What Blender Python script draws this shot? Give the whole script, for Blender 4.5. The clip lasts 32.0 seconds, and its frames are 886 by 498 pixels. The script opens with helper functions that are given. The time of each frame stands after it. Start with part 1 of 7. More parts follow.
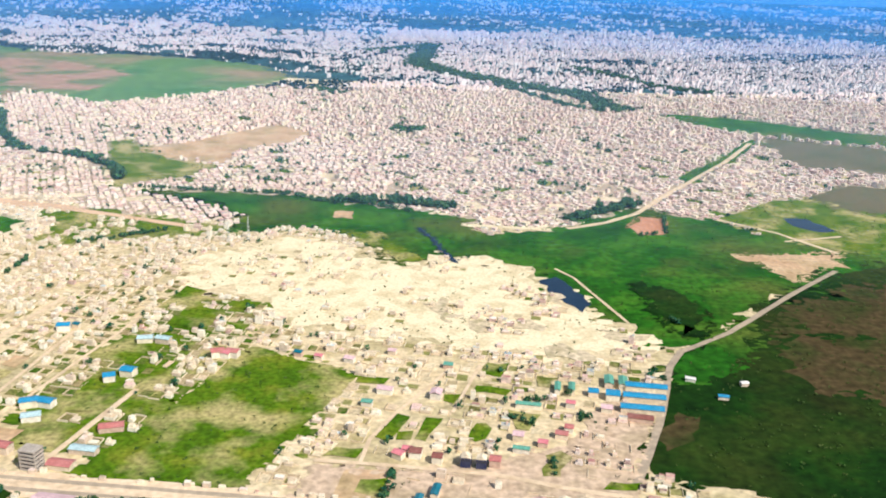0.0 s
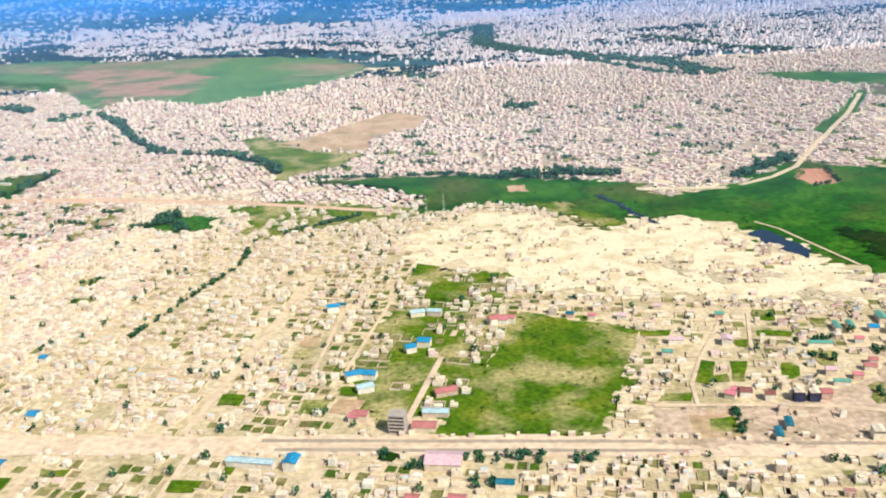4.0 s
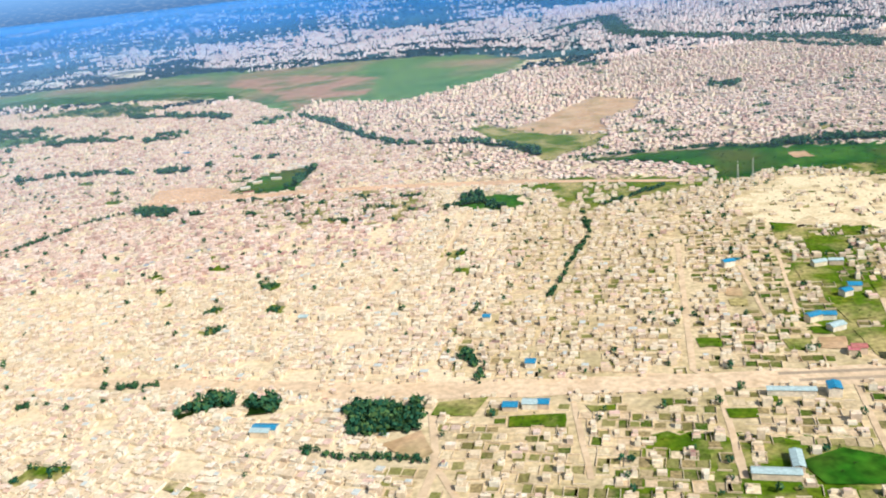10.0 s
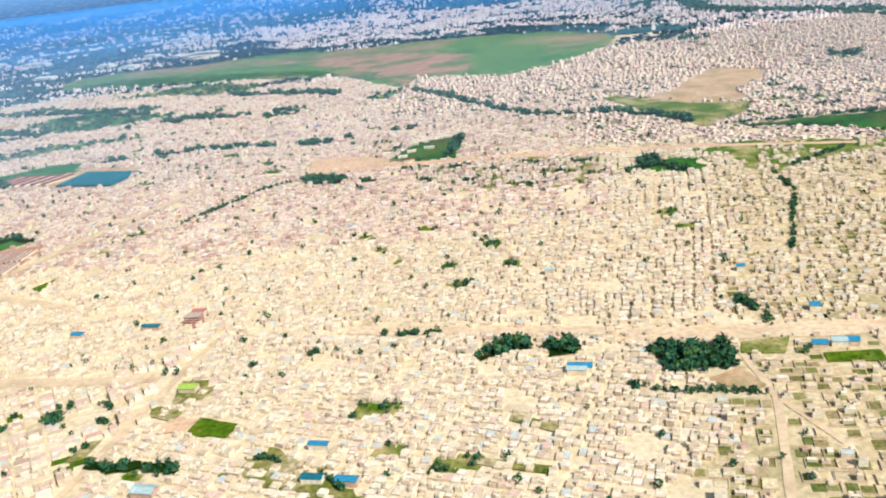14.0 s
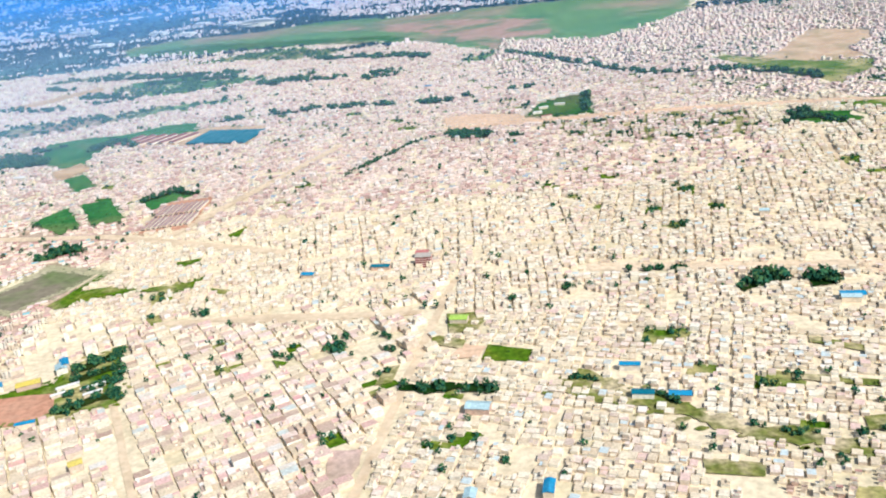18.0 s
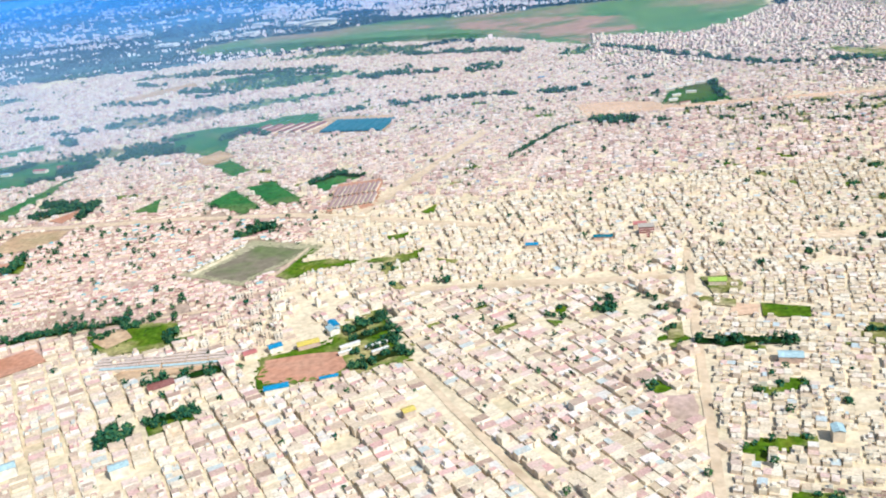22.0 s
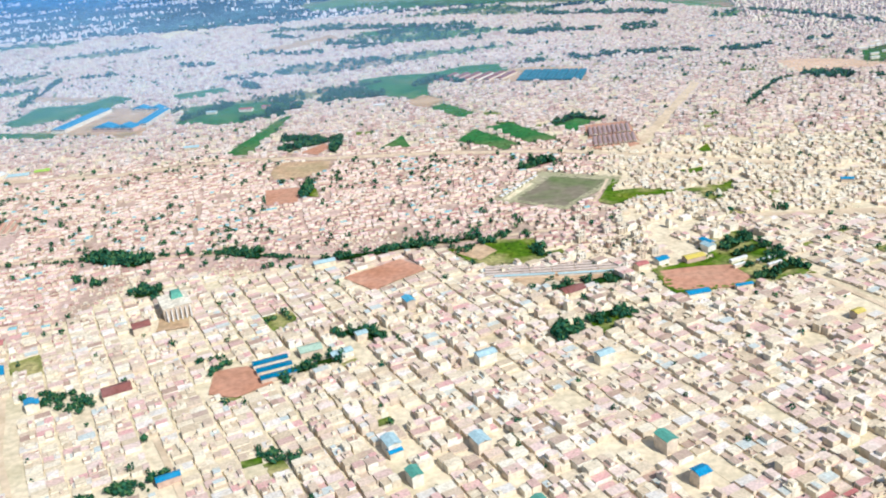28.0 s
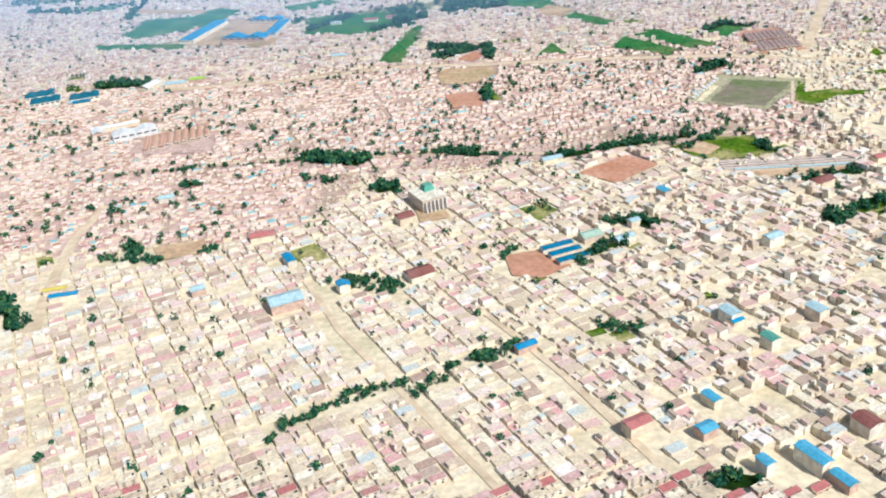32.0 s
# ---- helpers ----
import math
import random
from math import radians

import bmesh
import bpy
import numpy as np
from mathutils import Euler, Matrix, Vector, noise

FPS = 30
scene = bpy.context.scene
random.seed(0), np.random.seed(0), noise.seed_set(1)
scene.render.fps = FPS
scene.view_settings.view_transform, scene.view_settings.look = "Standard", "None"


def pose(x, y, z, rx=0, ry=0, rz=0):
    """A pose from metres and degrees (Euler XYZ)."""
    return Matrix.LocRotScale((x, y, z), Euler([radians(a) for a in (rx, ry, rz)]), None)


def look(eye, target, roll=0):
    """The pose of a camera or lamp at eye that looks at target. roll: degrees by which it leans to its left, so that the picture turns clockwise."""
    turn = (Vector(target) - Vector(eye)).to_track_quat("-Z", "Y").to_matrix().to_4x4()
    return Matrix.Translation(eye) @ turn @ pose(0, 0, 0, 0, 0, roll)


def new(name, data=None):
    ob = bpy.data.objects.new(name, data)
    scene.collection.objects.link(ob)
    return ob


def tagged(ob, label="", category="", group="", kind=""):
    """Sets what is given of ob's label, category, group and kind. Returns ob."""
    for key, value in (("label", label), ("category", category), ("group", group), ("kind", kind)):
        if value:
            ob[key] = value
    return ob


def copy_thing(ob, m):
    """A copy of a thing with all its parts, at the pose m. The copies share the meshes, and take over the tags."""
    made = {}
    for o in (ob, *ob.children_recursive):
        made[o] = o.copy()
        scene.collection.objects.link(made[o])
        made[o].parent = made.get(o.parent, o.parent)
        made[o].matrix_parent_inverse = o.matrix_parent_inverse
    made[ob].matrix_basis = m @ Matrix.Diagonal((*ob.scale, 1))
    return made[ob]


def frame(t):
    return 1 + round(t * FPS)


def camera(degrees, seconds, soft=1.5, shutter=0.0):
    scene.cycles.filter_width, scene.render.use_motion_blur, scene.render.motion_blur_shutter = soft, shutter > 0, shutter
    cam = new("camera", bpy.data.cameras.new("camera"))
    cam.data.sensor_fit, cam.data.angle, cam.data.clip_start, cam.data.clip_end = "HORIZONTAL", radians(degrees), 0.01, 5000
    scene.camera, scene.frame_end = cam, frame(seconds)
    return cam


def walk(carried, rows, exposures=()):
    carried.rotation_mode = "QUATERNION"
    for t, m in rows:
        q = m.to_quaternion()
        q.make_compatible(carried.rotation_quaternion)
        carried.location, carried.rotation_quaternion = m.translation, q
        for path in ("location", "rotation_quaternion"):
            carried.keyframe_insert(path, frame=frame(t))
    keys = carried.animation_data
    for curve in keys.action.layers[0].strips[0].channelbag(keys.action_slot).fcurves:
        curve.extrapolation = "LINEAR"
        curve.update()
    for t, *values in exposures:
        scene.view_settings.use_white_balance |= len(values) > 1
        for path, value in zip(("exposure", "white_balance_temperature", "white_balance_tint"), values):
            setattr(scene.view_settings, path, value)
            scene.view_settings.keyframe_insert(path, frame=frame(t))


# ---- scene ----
cam = camera(53.3, 32.0, soft=2.0)
METRES, EYE, TILT, LEAN, TURN = 1200.0, 214.35, -18.5, -1.67, 0.0
ROWS = [
    (0.0, 0.0001, 0.0000, 0.0001, 0.00, 0.00, -0.00),
    (0.5, -0.0148, -0.0024, -0.0007, 0.27, 0.12, 0.84),
    (1.0, -0.0298, -0.0047, -0.0014, 0.27, -0.22, 1.11),
    (1.5, -0.0448, -0.0070, -0.0021, 0.17, -0.40, 1.48),
    (2.0, -0.0599, -0.0093, -0.0028, 0.10, -0.22, 1.91),
    (2.5, -0.0749, -0.0116, -0.0034, 0.04, 0.16, 2.41),
    (3.0, -0.0900, -0.0138, -0.0040, 0.07, 0.27, 3.10),
    (3.5, -0.1052, -0.0161, -0.0046, 0.24, -0.27, 3.78),
    (5.5, -0.1660, -0.0251, -0.0065, 2.02, -1.52, 6.20),
    (6.0, -0.1812, -0.0274, -0.0069, 2.20, -0.94, 6.49),
    (6.5, -0.1965, -0.0297, -0.0073, 2.41, -0.19, 6.82),
    (7.0, -0.2118, -0.0320, -0.0077, 2.54, 0.35, 6.88),
    (7.5, -0.2271, -0.0344, -0.0080, 2.51, 0.22, 6.68),
    (8.0, -0.2423, -0.0368, -0.0083, 2.67, -0.38, 6.66),
    (8.5, -0.2576, -0.0392, -0.0086, 2.97, -0.72, 6.83),
    (9.0, -0.2730, -0.0416, -0.0089, 3.23, -0.55, 6.94),
    (9.5, -0.2883, -0.0441, -0.0092, 3.38, -0.41, 6.99),
    (10.0, -0.3036, -0.0466, -0.0095, 3.48, -0.28, 7.10),
    (10.5, -0.3189, -0.0491, -0.0097, 3.64, -0.27, 7.33),
    (11.0, -0.3342, -0.0517, -0.0100, 3.84, -0.22, 7.43),
    (11.5, -0.3496, -0.0543, -0.0102, 4.30, 0.23, 7.88),
    (12.0, -0.3649, -0.0569, -0.0104, 4.63, 0.77, 8.15),
    (12.5, -0.3802, -0.0595, -0.0107, 4.71, 0.81, 8.15),
    (13.0, -0.3956, -0.0622, -0.0109, 4.46, 0.04, 7.75),
    (13.5, -0.4109, -0.0649, -0.0111, 4.27, -0.73, 7.59),
    (14.0, -0.4263, -0.0676, -0.0114, 4.23, -1.02, 7.48),
    (14.5, -0.4416, -0.0704, -0.0116, 4.13, -1.48, 7.36),
    (16.5, -0.5031, -0.0815, -0.0127, 3.89, -2.26, 7.46),
    (17.0, -0.5184, -0.0844, -0.0131, 3.79, -2.61, 7.42),
    (17.5, -0.5338, -0.0872, -0.0134, 3.76, -2.75, 7.53),
    (18.0, -0.5492, -0.0900, -0.0137, 3.78, -2.60, 7.61),
    (18.5, -0.5646, -0.0929, -0.0141, 3.76, -2.43, 7.61),
    (19.0, -0.5800, -0.0957, -0.0144, 3.74, -2.41, 7.62),
    (19.5, -0.5954, -0.0985, -0.0148, 3.77, -2.23, 7.73),
    (20.0, -0.6108, -0.1014, -0.0152, 3.80, -1.95, 7.78),
    (20.5, -0.6262, -0.1042, -0.0157, 3.77, -1.82, 7.75),
    (21.0, -0.6417, -0.1071, -0.0161, 3.68, -1.91, 7.66),
    (21.5, -0.6571, -0.1099, -0.0166, 3.66, -2.14, 7.67),
    (22.0, -0.6726, -0.1127, -0.0170, 3.70, -2.11, 7.69),
    (22.5, -0.6881, -0.1155, -0.0175, 3.81, -2.17, 7.68),
    (23.0, -0.7035, -0.1183, -0.0180, 3.88, -2.17, 7.64),
    (23.5, -0.7190, -0.1211, -0.0185, 3.86, -2.36, 7.61),
    (24.0, -0.7345, -0.1240, -0.0191, 3.75, -2.57, 7.43),
    (24.5, -0.7501, -0.1267, -0.0196, 3.80, -2.57, 7.29),
    (25.0, -0.7656, -0.1295, -0.0202, 3.73, -2.58, 6.59),
    (25.5, -0.7811, -0.1323, -0.0207, 3.40, -3.02, 5.89),
    (27.5, -0.8434, -0.1435, -0.0229, 3.35, -3.56, 5.69),
    (28.0, -0.8591, -0.1463, -0.0235, 3.54, -3.60, 5.94),
    (28.5, -0.8747, -0.1492, -0.0240, 3.65, -3.58, 6.15),
    (29.0, -0.8903, -0.1520, -0.0245, 3.78, -3.26, 6.19),
    (29.5, -0.9059, -0.1549, -0.0249, 3.82, -3.44, 5.93),
    (30.0, -0.9216, -0.1579, -0.0254, 3.70, -4.18, 5.64),
    (30.5, -0.9372, -0.1608, -0.0258, 3.49, -5.40, 5.58),
    (31.0, -0.9529, -0.1638, -0.0262, 3.38, -6.36, 5.94),
    (31.5, -0.9686, -0.1669, -0.0265, 3.23, -7.32, 5.93),
    (32.0, -0.9842, -0.1700, -0.0267, 3.01, -8.26, 6.04),
]
walk(cam, [(t, pose(0, 0, EYE, TILT, LEAN, TURN) @ pose(METRES * x, METRES * y, METRES * z, 90 + pitch, roll, yaw)) for t, x, y, z, yaw, pitch, roll in ROWS],
     exposures=[(0.0, 0.28, 6300, 12), (3.5, 0.26, 6300, 12), (6.0, 0.32, 6200, 7), (7.0, 0.16, 6250, 9), (9.0, 0.19, 6400, 11), (12.0, 0.07, 6500, 13), (13.0, 0.04, 6500, 13), (13.6, 0.12, 6450, 11), (14.5, 0.23, 6350, 10), (17.0, 0.27, 5980, 10), (20.0, 0.25, 5760, 10), (32.0, 0.15, 5680, 9)])

# ---- daylight ----
SUN_AZIMUTH, SUN_HEIGHT = -44.0, 46.0          # degrees, from +x towards +y, and above the horizon
world = bpy.data.worlds.new("sky")
scene.world = world
world.use_nodes = True
wn, wl = world.node_tree.nodes, world.node_tree.links
wn.clear()
sky = wn.new("ShaderNodeTexSky")
sky.sky_type, sky.sun_disc = "NISHITA", False
sky.sun_elevation, sky.sun_rotation = radians(SUN_HEIGHT), radians(90 - SUN_AZIMUTH)
sky.air_density, sky.dust_density = 1.3, 1.5
wc = wn.new("ShaderNodeTexCoord")
wsep = wn.new("ShaderNodeSeparateXYZ")
wramp = wn.new("ShaderNodeMapRange")                 # a haze colour painted into the sky, fading out upwards
wramp.inputs["From Min"].default_value, wramp.inputs["From Max"].default_value = 0.01, 0.14
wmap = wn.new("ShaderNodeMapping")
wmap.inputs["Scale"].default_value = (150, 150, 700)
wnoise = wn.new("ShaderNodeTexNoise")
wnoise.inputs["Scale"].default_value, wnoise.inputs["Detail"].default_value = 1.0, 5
wfleck = wn.new("ShaderNodeValToRGB")                # glowing noise backdrop, painted as hazy far land with pale flecks
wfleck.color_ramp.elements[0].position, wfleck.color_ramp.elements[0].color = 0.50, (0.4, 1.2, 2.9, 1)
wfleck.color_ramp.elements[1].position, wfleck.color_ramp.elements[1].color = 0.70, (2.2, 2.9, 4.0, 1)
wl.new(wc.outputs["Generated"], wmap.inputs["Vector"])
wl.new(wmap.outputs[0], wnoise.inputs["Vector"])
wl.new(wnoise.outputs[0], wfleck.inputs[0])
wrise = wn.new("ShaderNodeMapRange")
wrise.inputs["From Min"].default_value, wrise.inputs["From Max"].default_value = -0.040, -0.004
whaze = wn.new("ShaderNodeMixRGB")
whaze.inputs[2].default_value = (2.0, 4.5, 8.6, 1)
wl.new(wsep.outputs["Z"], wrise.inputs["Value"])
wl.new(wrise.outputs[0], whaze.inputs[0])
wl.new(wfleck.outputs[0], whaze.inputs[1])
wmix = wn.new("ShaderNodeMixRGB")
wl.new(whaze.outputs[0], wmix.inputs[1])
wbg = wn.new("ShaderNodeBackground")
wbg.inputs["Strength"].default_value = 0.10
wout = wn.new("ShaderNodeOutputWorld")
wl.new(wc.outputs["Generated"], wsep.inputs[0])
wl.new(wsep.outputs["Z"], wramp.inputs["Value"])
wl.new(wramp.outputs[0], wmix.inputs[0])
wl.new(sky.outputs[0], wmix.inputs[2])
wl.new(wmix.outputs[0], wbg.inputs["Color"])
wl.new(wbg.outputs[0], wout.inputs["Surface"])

sun = new("sun", bpy.data.lights.new("sun", "SUN"))
sun.data.energy, sun.data.angle, sun.data.color = 4.7, radians(0.53), (1.0, 0.96, 0.88)
sun_way = Vector((math.cos(radians(SUN_AZIMUTH)) * math.cos(radians(SUN_HEIGHT)), math.sin(radians(SUN_AZIMUTH)) * math.cos(radians(SUN_HEIGHT)), math.sin(radians(SUN_HEIGHT))))
sun.matrix_world = look(tuple(sun_way * 900), (0, 0, 0))

# ---- materials ----
def surface(name, colours, source="", rough=0.85, grain=0.4, grain_depth=0.25, stain=0.03, stain_colour=None, stain_amount=0.5, bump=0.0, metal=0.0, spec=0.06):
    """Colours picked by chance per island or object, or blended by noise; fine grain; broad stains of another colour."""
    m = bpy.data.materials.new(name)
    m.use_nodes = True
    n, l = m.node_tree.nodes, m.node_tree.links
    bsdf = n["Principled BSDF"]
    bsdf.inputs["Roughness"].default_value, bsdf.inputs["Metallic"].default_value = rough, metal
    bsdf.inputs["Specular IOR Level"].default_value = spec
    geo = n.new("ShaderNodeNewGeometry")
    ramp = n.new("ShaderNodeValToRGB")
    el = ramp.color_ramp.elements
    while len(el) < len(colours):
        el.new(0.5)
    for k, c in enumerate(colours):
        el[k].color = (*c, 1)
    if source:
        ramp.color_ramp.interpolation = "CONSTANT"
        for k in range(len(colours)):
            el[k].position = k / len(colours)
        if source == "island":
            l.new(geo.outputs["Random Per Island"], ramp.inputs[0])
        else:
            info = n.new("ShaderNodeObjectInfo")
            l.new(info.outputs["Random"], ramp.inputs[0])
    else:
        for k in range(len(colours)):
            el[k].position = 0.3 + 0.4 * k / max(1, len(colours) - 1)
        base = n.new("ShaderNodeTexNoise")
        base.inputs["Scale"].default_value, base.inputs["Detail"].default_value = stain * 1.7, 6
        base.inputs["Roughness"].default_value = 0.62
        l.new(geo.outputs["Position"], base.inputs["Vector"])
        l.new(base.outputs[0], ramp.inputs[0])
    colour = ramp.outputs[0]
    if stain_colour:
        big = n.new("ShaderNodeTexNoise")
        big.inputs["Scale"].default_value, big.inputs["Detail"].default_value = stain, 5
        l.new(geo.outputs["Position"], big.inputs["Vector"])
        edge = n.new("ShaderNodeMapRange")
        edge.inputs["From Min"].default_value, edge.inputs["From Max"].default_value = 0.48, 0.64
        edge.inputs["To Max"].default_value = stain_amount
        l.new(big.outputs[0], edge.inputs["Value"])
        mix = n.new("ShaderNodeMixRGB")
        mix.inputs[2].default_value = (*stain_colour, 1)
        l.new(edge.outputs[0], mix.inputs[0])
        l.new(colour, mix.inputs[1])
        colour = mix.outputs[0]
    fine = n.new("ShaderNodeTexNoise")
    fine.inputs["Scale"].default_value, fine.inputs["Detail"].default_value = grain, 4
    l.new(geo.outputs["Position"], fine.inputs["Vector"])
    level = n.new("ShaderNodeMapRange")
    level.inputs["From Min"].default_value, level.inputs["From Max"].default_value = 0.3, 0.7
    level.inputs["To Min"].default_value, level.inputs["To Max"].default_value = 1 - grain_depth, 1 + grain_depth * 0.4
    l.new(fine.outputs[0], level.inputs["Value"])
    times = n.new("ShaderNodeMixRGB")
    times.blend_type = "MULTIPLY"
    times.inputs[0].default_value = 1
    l.new(colour, times.inputs[1])
    l.new(level.outputs[0], times.inputs[2])
    l.new(times.outputs[0], bsdf.inputs["Base Color"])
    if bump:
        b = n.new("ShaderNodeBump")
        b.inputs["Strength"].default_value, b.inputs["Distance"].default_value = 0.6, bump
        l.new(fine.outputs[0], b.inputs["Height"])
        l.new(b.outputs[0], bsdf.inputs["Normal"])
    return m


EARTH = surface("trodden earth", [(0.60, 0.47, 0.30), (0.74, 0.61, 0.41), (0.67, 0.54, 0.35)], grain=0.3, grain_depth=0.25, stain=0.02, stain_colour=(0.34, 0.30, 0.14), stain_amount=0.3, bump=0.2)
GRASS = surface("rough grass", [(0.040, 0.105, 0.004), (0.085, 0.16, 0.006), (0.19, 0.21, 0.02)], grain=0.35, grain_depth=0.5, stain=0.03, stain_colour=(0.48, 0.39, 0.17), stain_amount=0.85, bump=0.5)
# darker than grass is: the view's dim right side is put into the colour
DARKGRASS = surface("long pasture", [(0.003, 0.018, 0.002), (0.008, 0.036, 0.003), (0.026, 0.055, 0.006)], grain=0.2, grain_depth=0.5, stain=0.012, stain_colour=(0.045, 0.038, 0.010), stain_amount=0.4, bump=0.6)
PATCHY = surface("patchy dry grass", [(0.07, 0.13, 0.012), (0.20, 0.20, 0.05), (0.46, 0.37, 0.20)], grain=0.4, grain_depth=0.5, stain=0.05, stain_colour=(0.58, 0.46, 0.28), stain_amount=0.8, bump=0.3)
LUSH = surface("lush grass", [(0.018, 0.11, 0.028), (0.038, 0.165, 0.036), (0.09, 0.20, 0.05)], grain=0.2, grain_depth=0.4, stain=0.02, stain_colour=(0.20, 0.22, 0.08), stain_amount=0.5, bump=0.4)
MARSH = surface("reeds and wet grass", [(0.007, 0.05, 0.004), (0.020, 0.115, 0.006), (0.07, 0.19, 0.014)], grain=0.18, grain_depth=0.55, stain=0.011, stain_colour=(0.12, 0.12, 0.025), stain_amount=0.6, bump=0.6)
# scrub colour lowered to take in the darkening at the view's right edge
SCRUB = surface("dry brown scrub", [(0.045, 0.038, 0.012), (0.075, 0.052, 0.022), (0.03, 0.045, 0.010)], grain=0.2, grain_depth=0.5, stain=0.02, stain_colour=(0.02, 0.045, 0.006), stain_amount=0.7, bump=0.5)
HILLSOIL = surface("reddish worn hillside", [(0.34, 0.21, 0.13), (0.40, 0.23, 0.16), (0.22, 0.20, 0.10)], grain=0.05, grain_depth=0.3, stain=0.012, stain_colour=(0.08, 0.17, 0.06), stain_amount=0.8)
HILL = surface("grazed hillside", [(0.05, 0.16, 0.05), (0.11, 0.22, 0.06), (0.05, 0.13, 0.05)], grain=0.05, grain_depth=0.3, stain=0.0035, stain_colour=(0.36, 0.22, 0.15), stain_amount=0.8)
# distance haze is painted into this floor as a blue tint
WOODLAND = surface("far woodland floor tinted blue for haze", [(0.010, 0.055, 0.085), (0.020, 0.085, 0.105), (0.035, 0.11, 0.10)], grain=0.02, grain_depth=0.4, stain=0.004, stain_colour=(0.06, 0.13, 0.10), stain_amount=0.5)
PITCH = surface("worn grey playing field", [(0.18, 0.15, 0.10), (0.24, 0.20, 0.135), (0.14, 0.155, 0.065)], grain=0.2, grain_depth=0.25, stain=0.025, stain_colour=(0.12, 0.18, 0.05), stain_amount=0.6)
HEATH = surface("dry heath", [(0.10, 0.10, 0.045), (0.16, 0.13, 0.07), (0.07, 0.115, 0.045)], grain=0.3, grain_depth=0.4, stain=0.02, stain_colour=(0.08, 0.1, 0.035), stain_amount=0.6, bump=0.4)
REDSOIL = surface("red laterite soil", [(0.44, 0.20, 0.11), (0.52, 0.26, 0.16), (0.54, 0.31, 0.20)], grain=0.3, grain_depth=0.25, stain=0.02, stain_colour=(0.36, 0.20, 0.12), stain_amount=0.35, bump=0.15)
SOIL = surface("bare brown soil", [(0.44, 0.27, 0.15), (0.54, 0.36, 0.21), (0.58, 0.42, 0.26)], grain=0.3, grain_depth=0.3, stain=0.03, stain_colour=(0.20, 0.20, 0.07), stain_amount=0.45, bump=0.2)
SAND = surface("bleached sandy soil", [(0.66, 0.53, 0.32), (0.78, 0.66, 0.43), (0.72, 0.60, 0.38)], grain=0.5, grain_depth=0.25, stain=0.06, stain_colour=(0.44, 0.34, 0.17), stain_amount=0.5, bump=0.05)
TRACK = surface("dusty laterite track", [(0.54, 0.39, 0.24), (0.66, 0.51, 0.34), (0.60, 0.45, 0.28)], grain=0.25, grain_depth=0.14, stain=0.06, stain_colour=(0.44, 0.32, 0.20), stain_amount=0.5)
ASPHALT = surface("dusty grey asphalt", [(0.30, 0.24, 0.17), (0.40, 0.32, 0.23)], grain=0.3, grain_depth=0.2, stain=0.1, stain_colour=(0.46, 0.36, 0.25), stain_amount=0.5)
# flat see-through blue sheets, added to imitate haze over the far land
HAZES = []
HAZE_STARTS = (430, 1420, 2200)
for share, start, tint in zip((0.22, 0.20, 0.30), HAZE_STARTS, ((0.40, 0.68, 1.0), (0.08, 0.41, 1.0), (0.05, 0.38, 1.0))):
    haze = bpy.data.materials.new("blue tint sheet for haze")
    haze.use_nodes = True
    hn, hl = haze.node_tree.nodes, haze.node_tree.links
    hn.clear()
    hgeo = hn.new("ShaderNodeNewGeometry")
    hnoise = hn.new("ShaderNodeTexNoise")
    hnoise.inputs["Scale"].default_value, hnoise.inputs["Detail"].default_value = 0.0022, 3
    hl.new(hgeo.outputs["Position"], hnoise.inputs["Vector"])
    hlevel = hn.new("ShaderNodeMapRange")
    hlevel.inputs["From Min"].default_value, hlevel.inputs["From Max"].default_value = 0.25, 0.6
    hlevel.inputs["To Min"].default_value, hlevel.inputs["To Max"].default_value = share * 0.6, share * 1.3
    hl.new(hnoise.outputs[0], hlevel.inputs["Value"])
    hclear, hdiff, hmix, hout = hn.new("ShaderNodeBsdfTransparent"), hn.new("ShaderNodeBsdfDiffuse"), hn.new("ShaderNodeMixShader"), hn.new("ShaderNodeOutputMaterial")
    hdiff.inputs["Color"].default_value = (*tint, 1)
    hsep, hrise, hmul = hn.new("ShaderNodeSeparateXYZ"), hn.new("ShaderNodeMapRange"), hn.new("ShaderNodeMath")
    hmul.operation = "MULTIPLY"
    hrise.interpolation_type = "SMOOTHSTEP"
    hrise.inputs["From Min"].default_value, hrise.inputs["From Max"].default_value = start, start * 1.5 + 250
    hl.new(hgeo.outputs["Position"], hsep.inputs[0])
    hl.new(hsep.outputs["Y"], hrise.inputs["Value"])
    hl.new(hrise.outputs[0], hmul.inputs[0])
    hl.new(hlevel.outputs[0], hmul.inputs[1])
    hwest, hboth = hn.new("ShaderNodeMapRange"), hn.new("ShaderNodeMath")     # the nearest sheet's tint is set stronger in the west, to suit the view
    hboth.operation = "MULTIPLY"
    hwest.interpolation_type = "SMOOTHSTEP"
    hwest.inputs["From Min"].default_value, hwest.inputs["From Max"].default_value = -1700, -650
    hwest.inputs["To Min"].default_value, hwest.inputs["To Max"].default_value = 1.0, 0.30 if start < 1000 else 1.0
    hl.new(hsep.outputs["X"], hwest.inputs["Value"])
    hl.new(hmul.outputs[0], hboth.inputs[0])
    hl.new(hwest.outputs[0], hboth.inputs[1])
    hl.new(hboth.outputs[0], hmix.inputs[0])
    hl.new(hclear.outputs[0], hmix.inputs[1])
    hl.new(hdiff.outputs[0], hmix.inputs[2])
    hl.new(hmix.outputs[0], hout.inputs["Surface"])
    HAZES.append(haze)
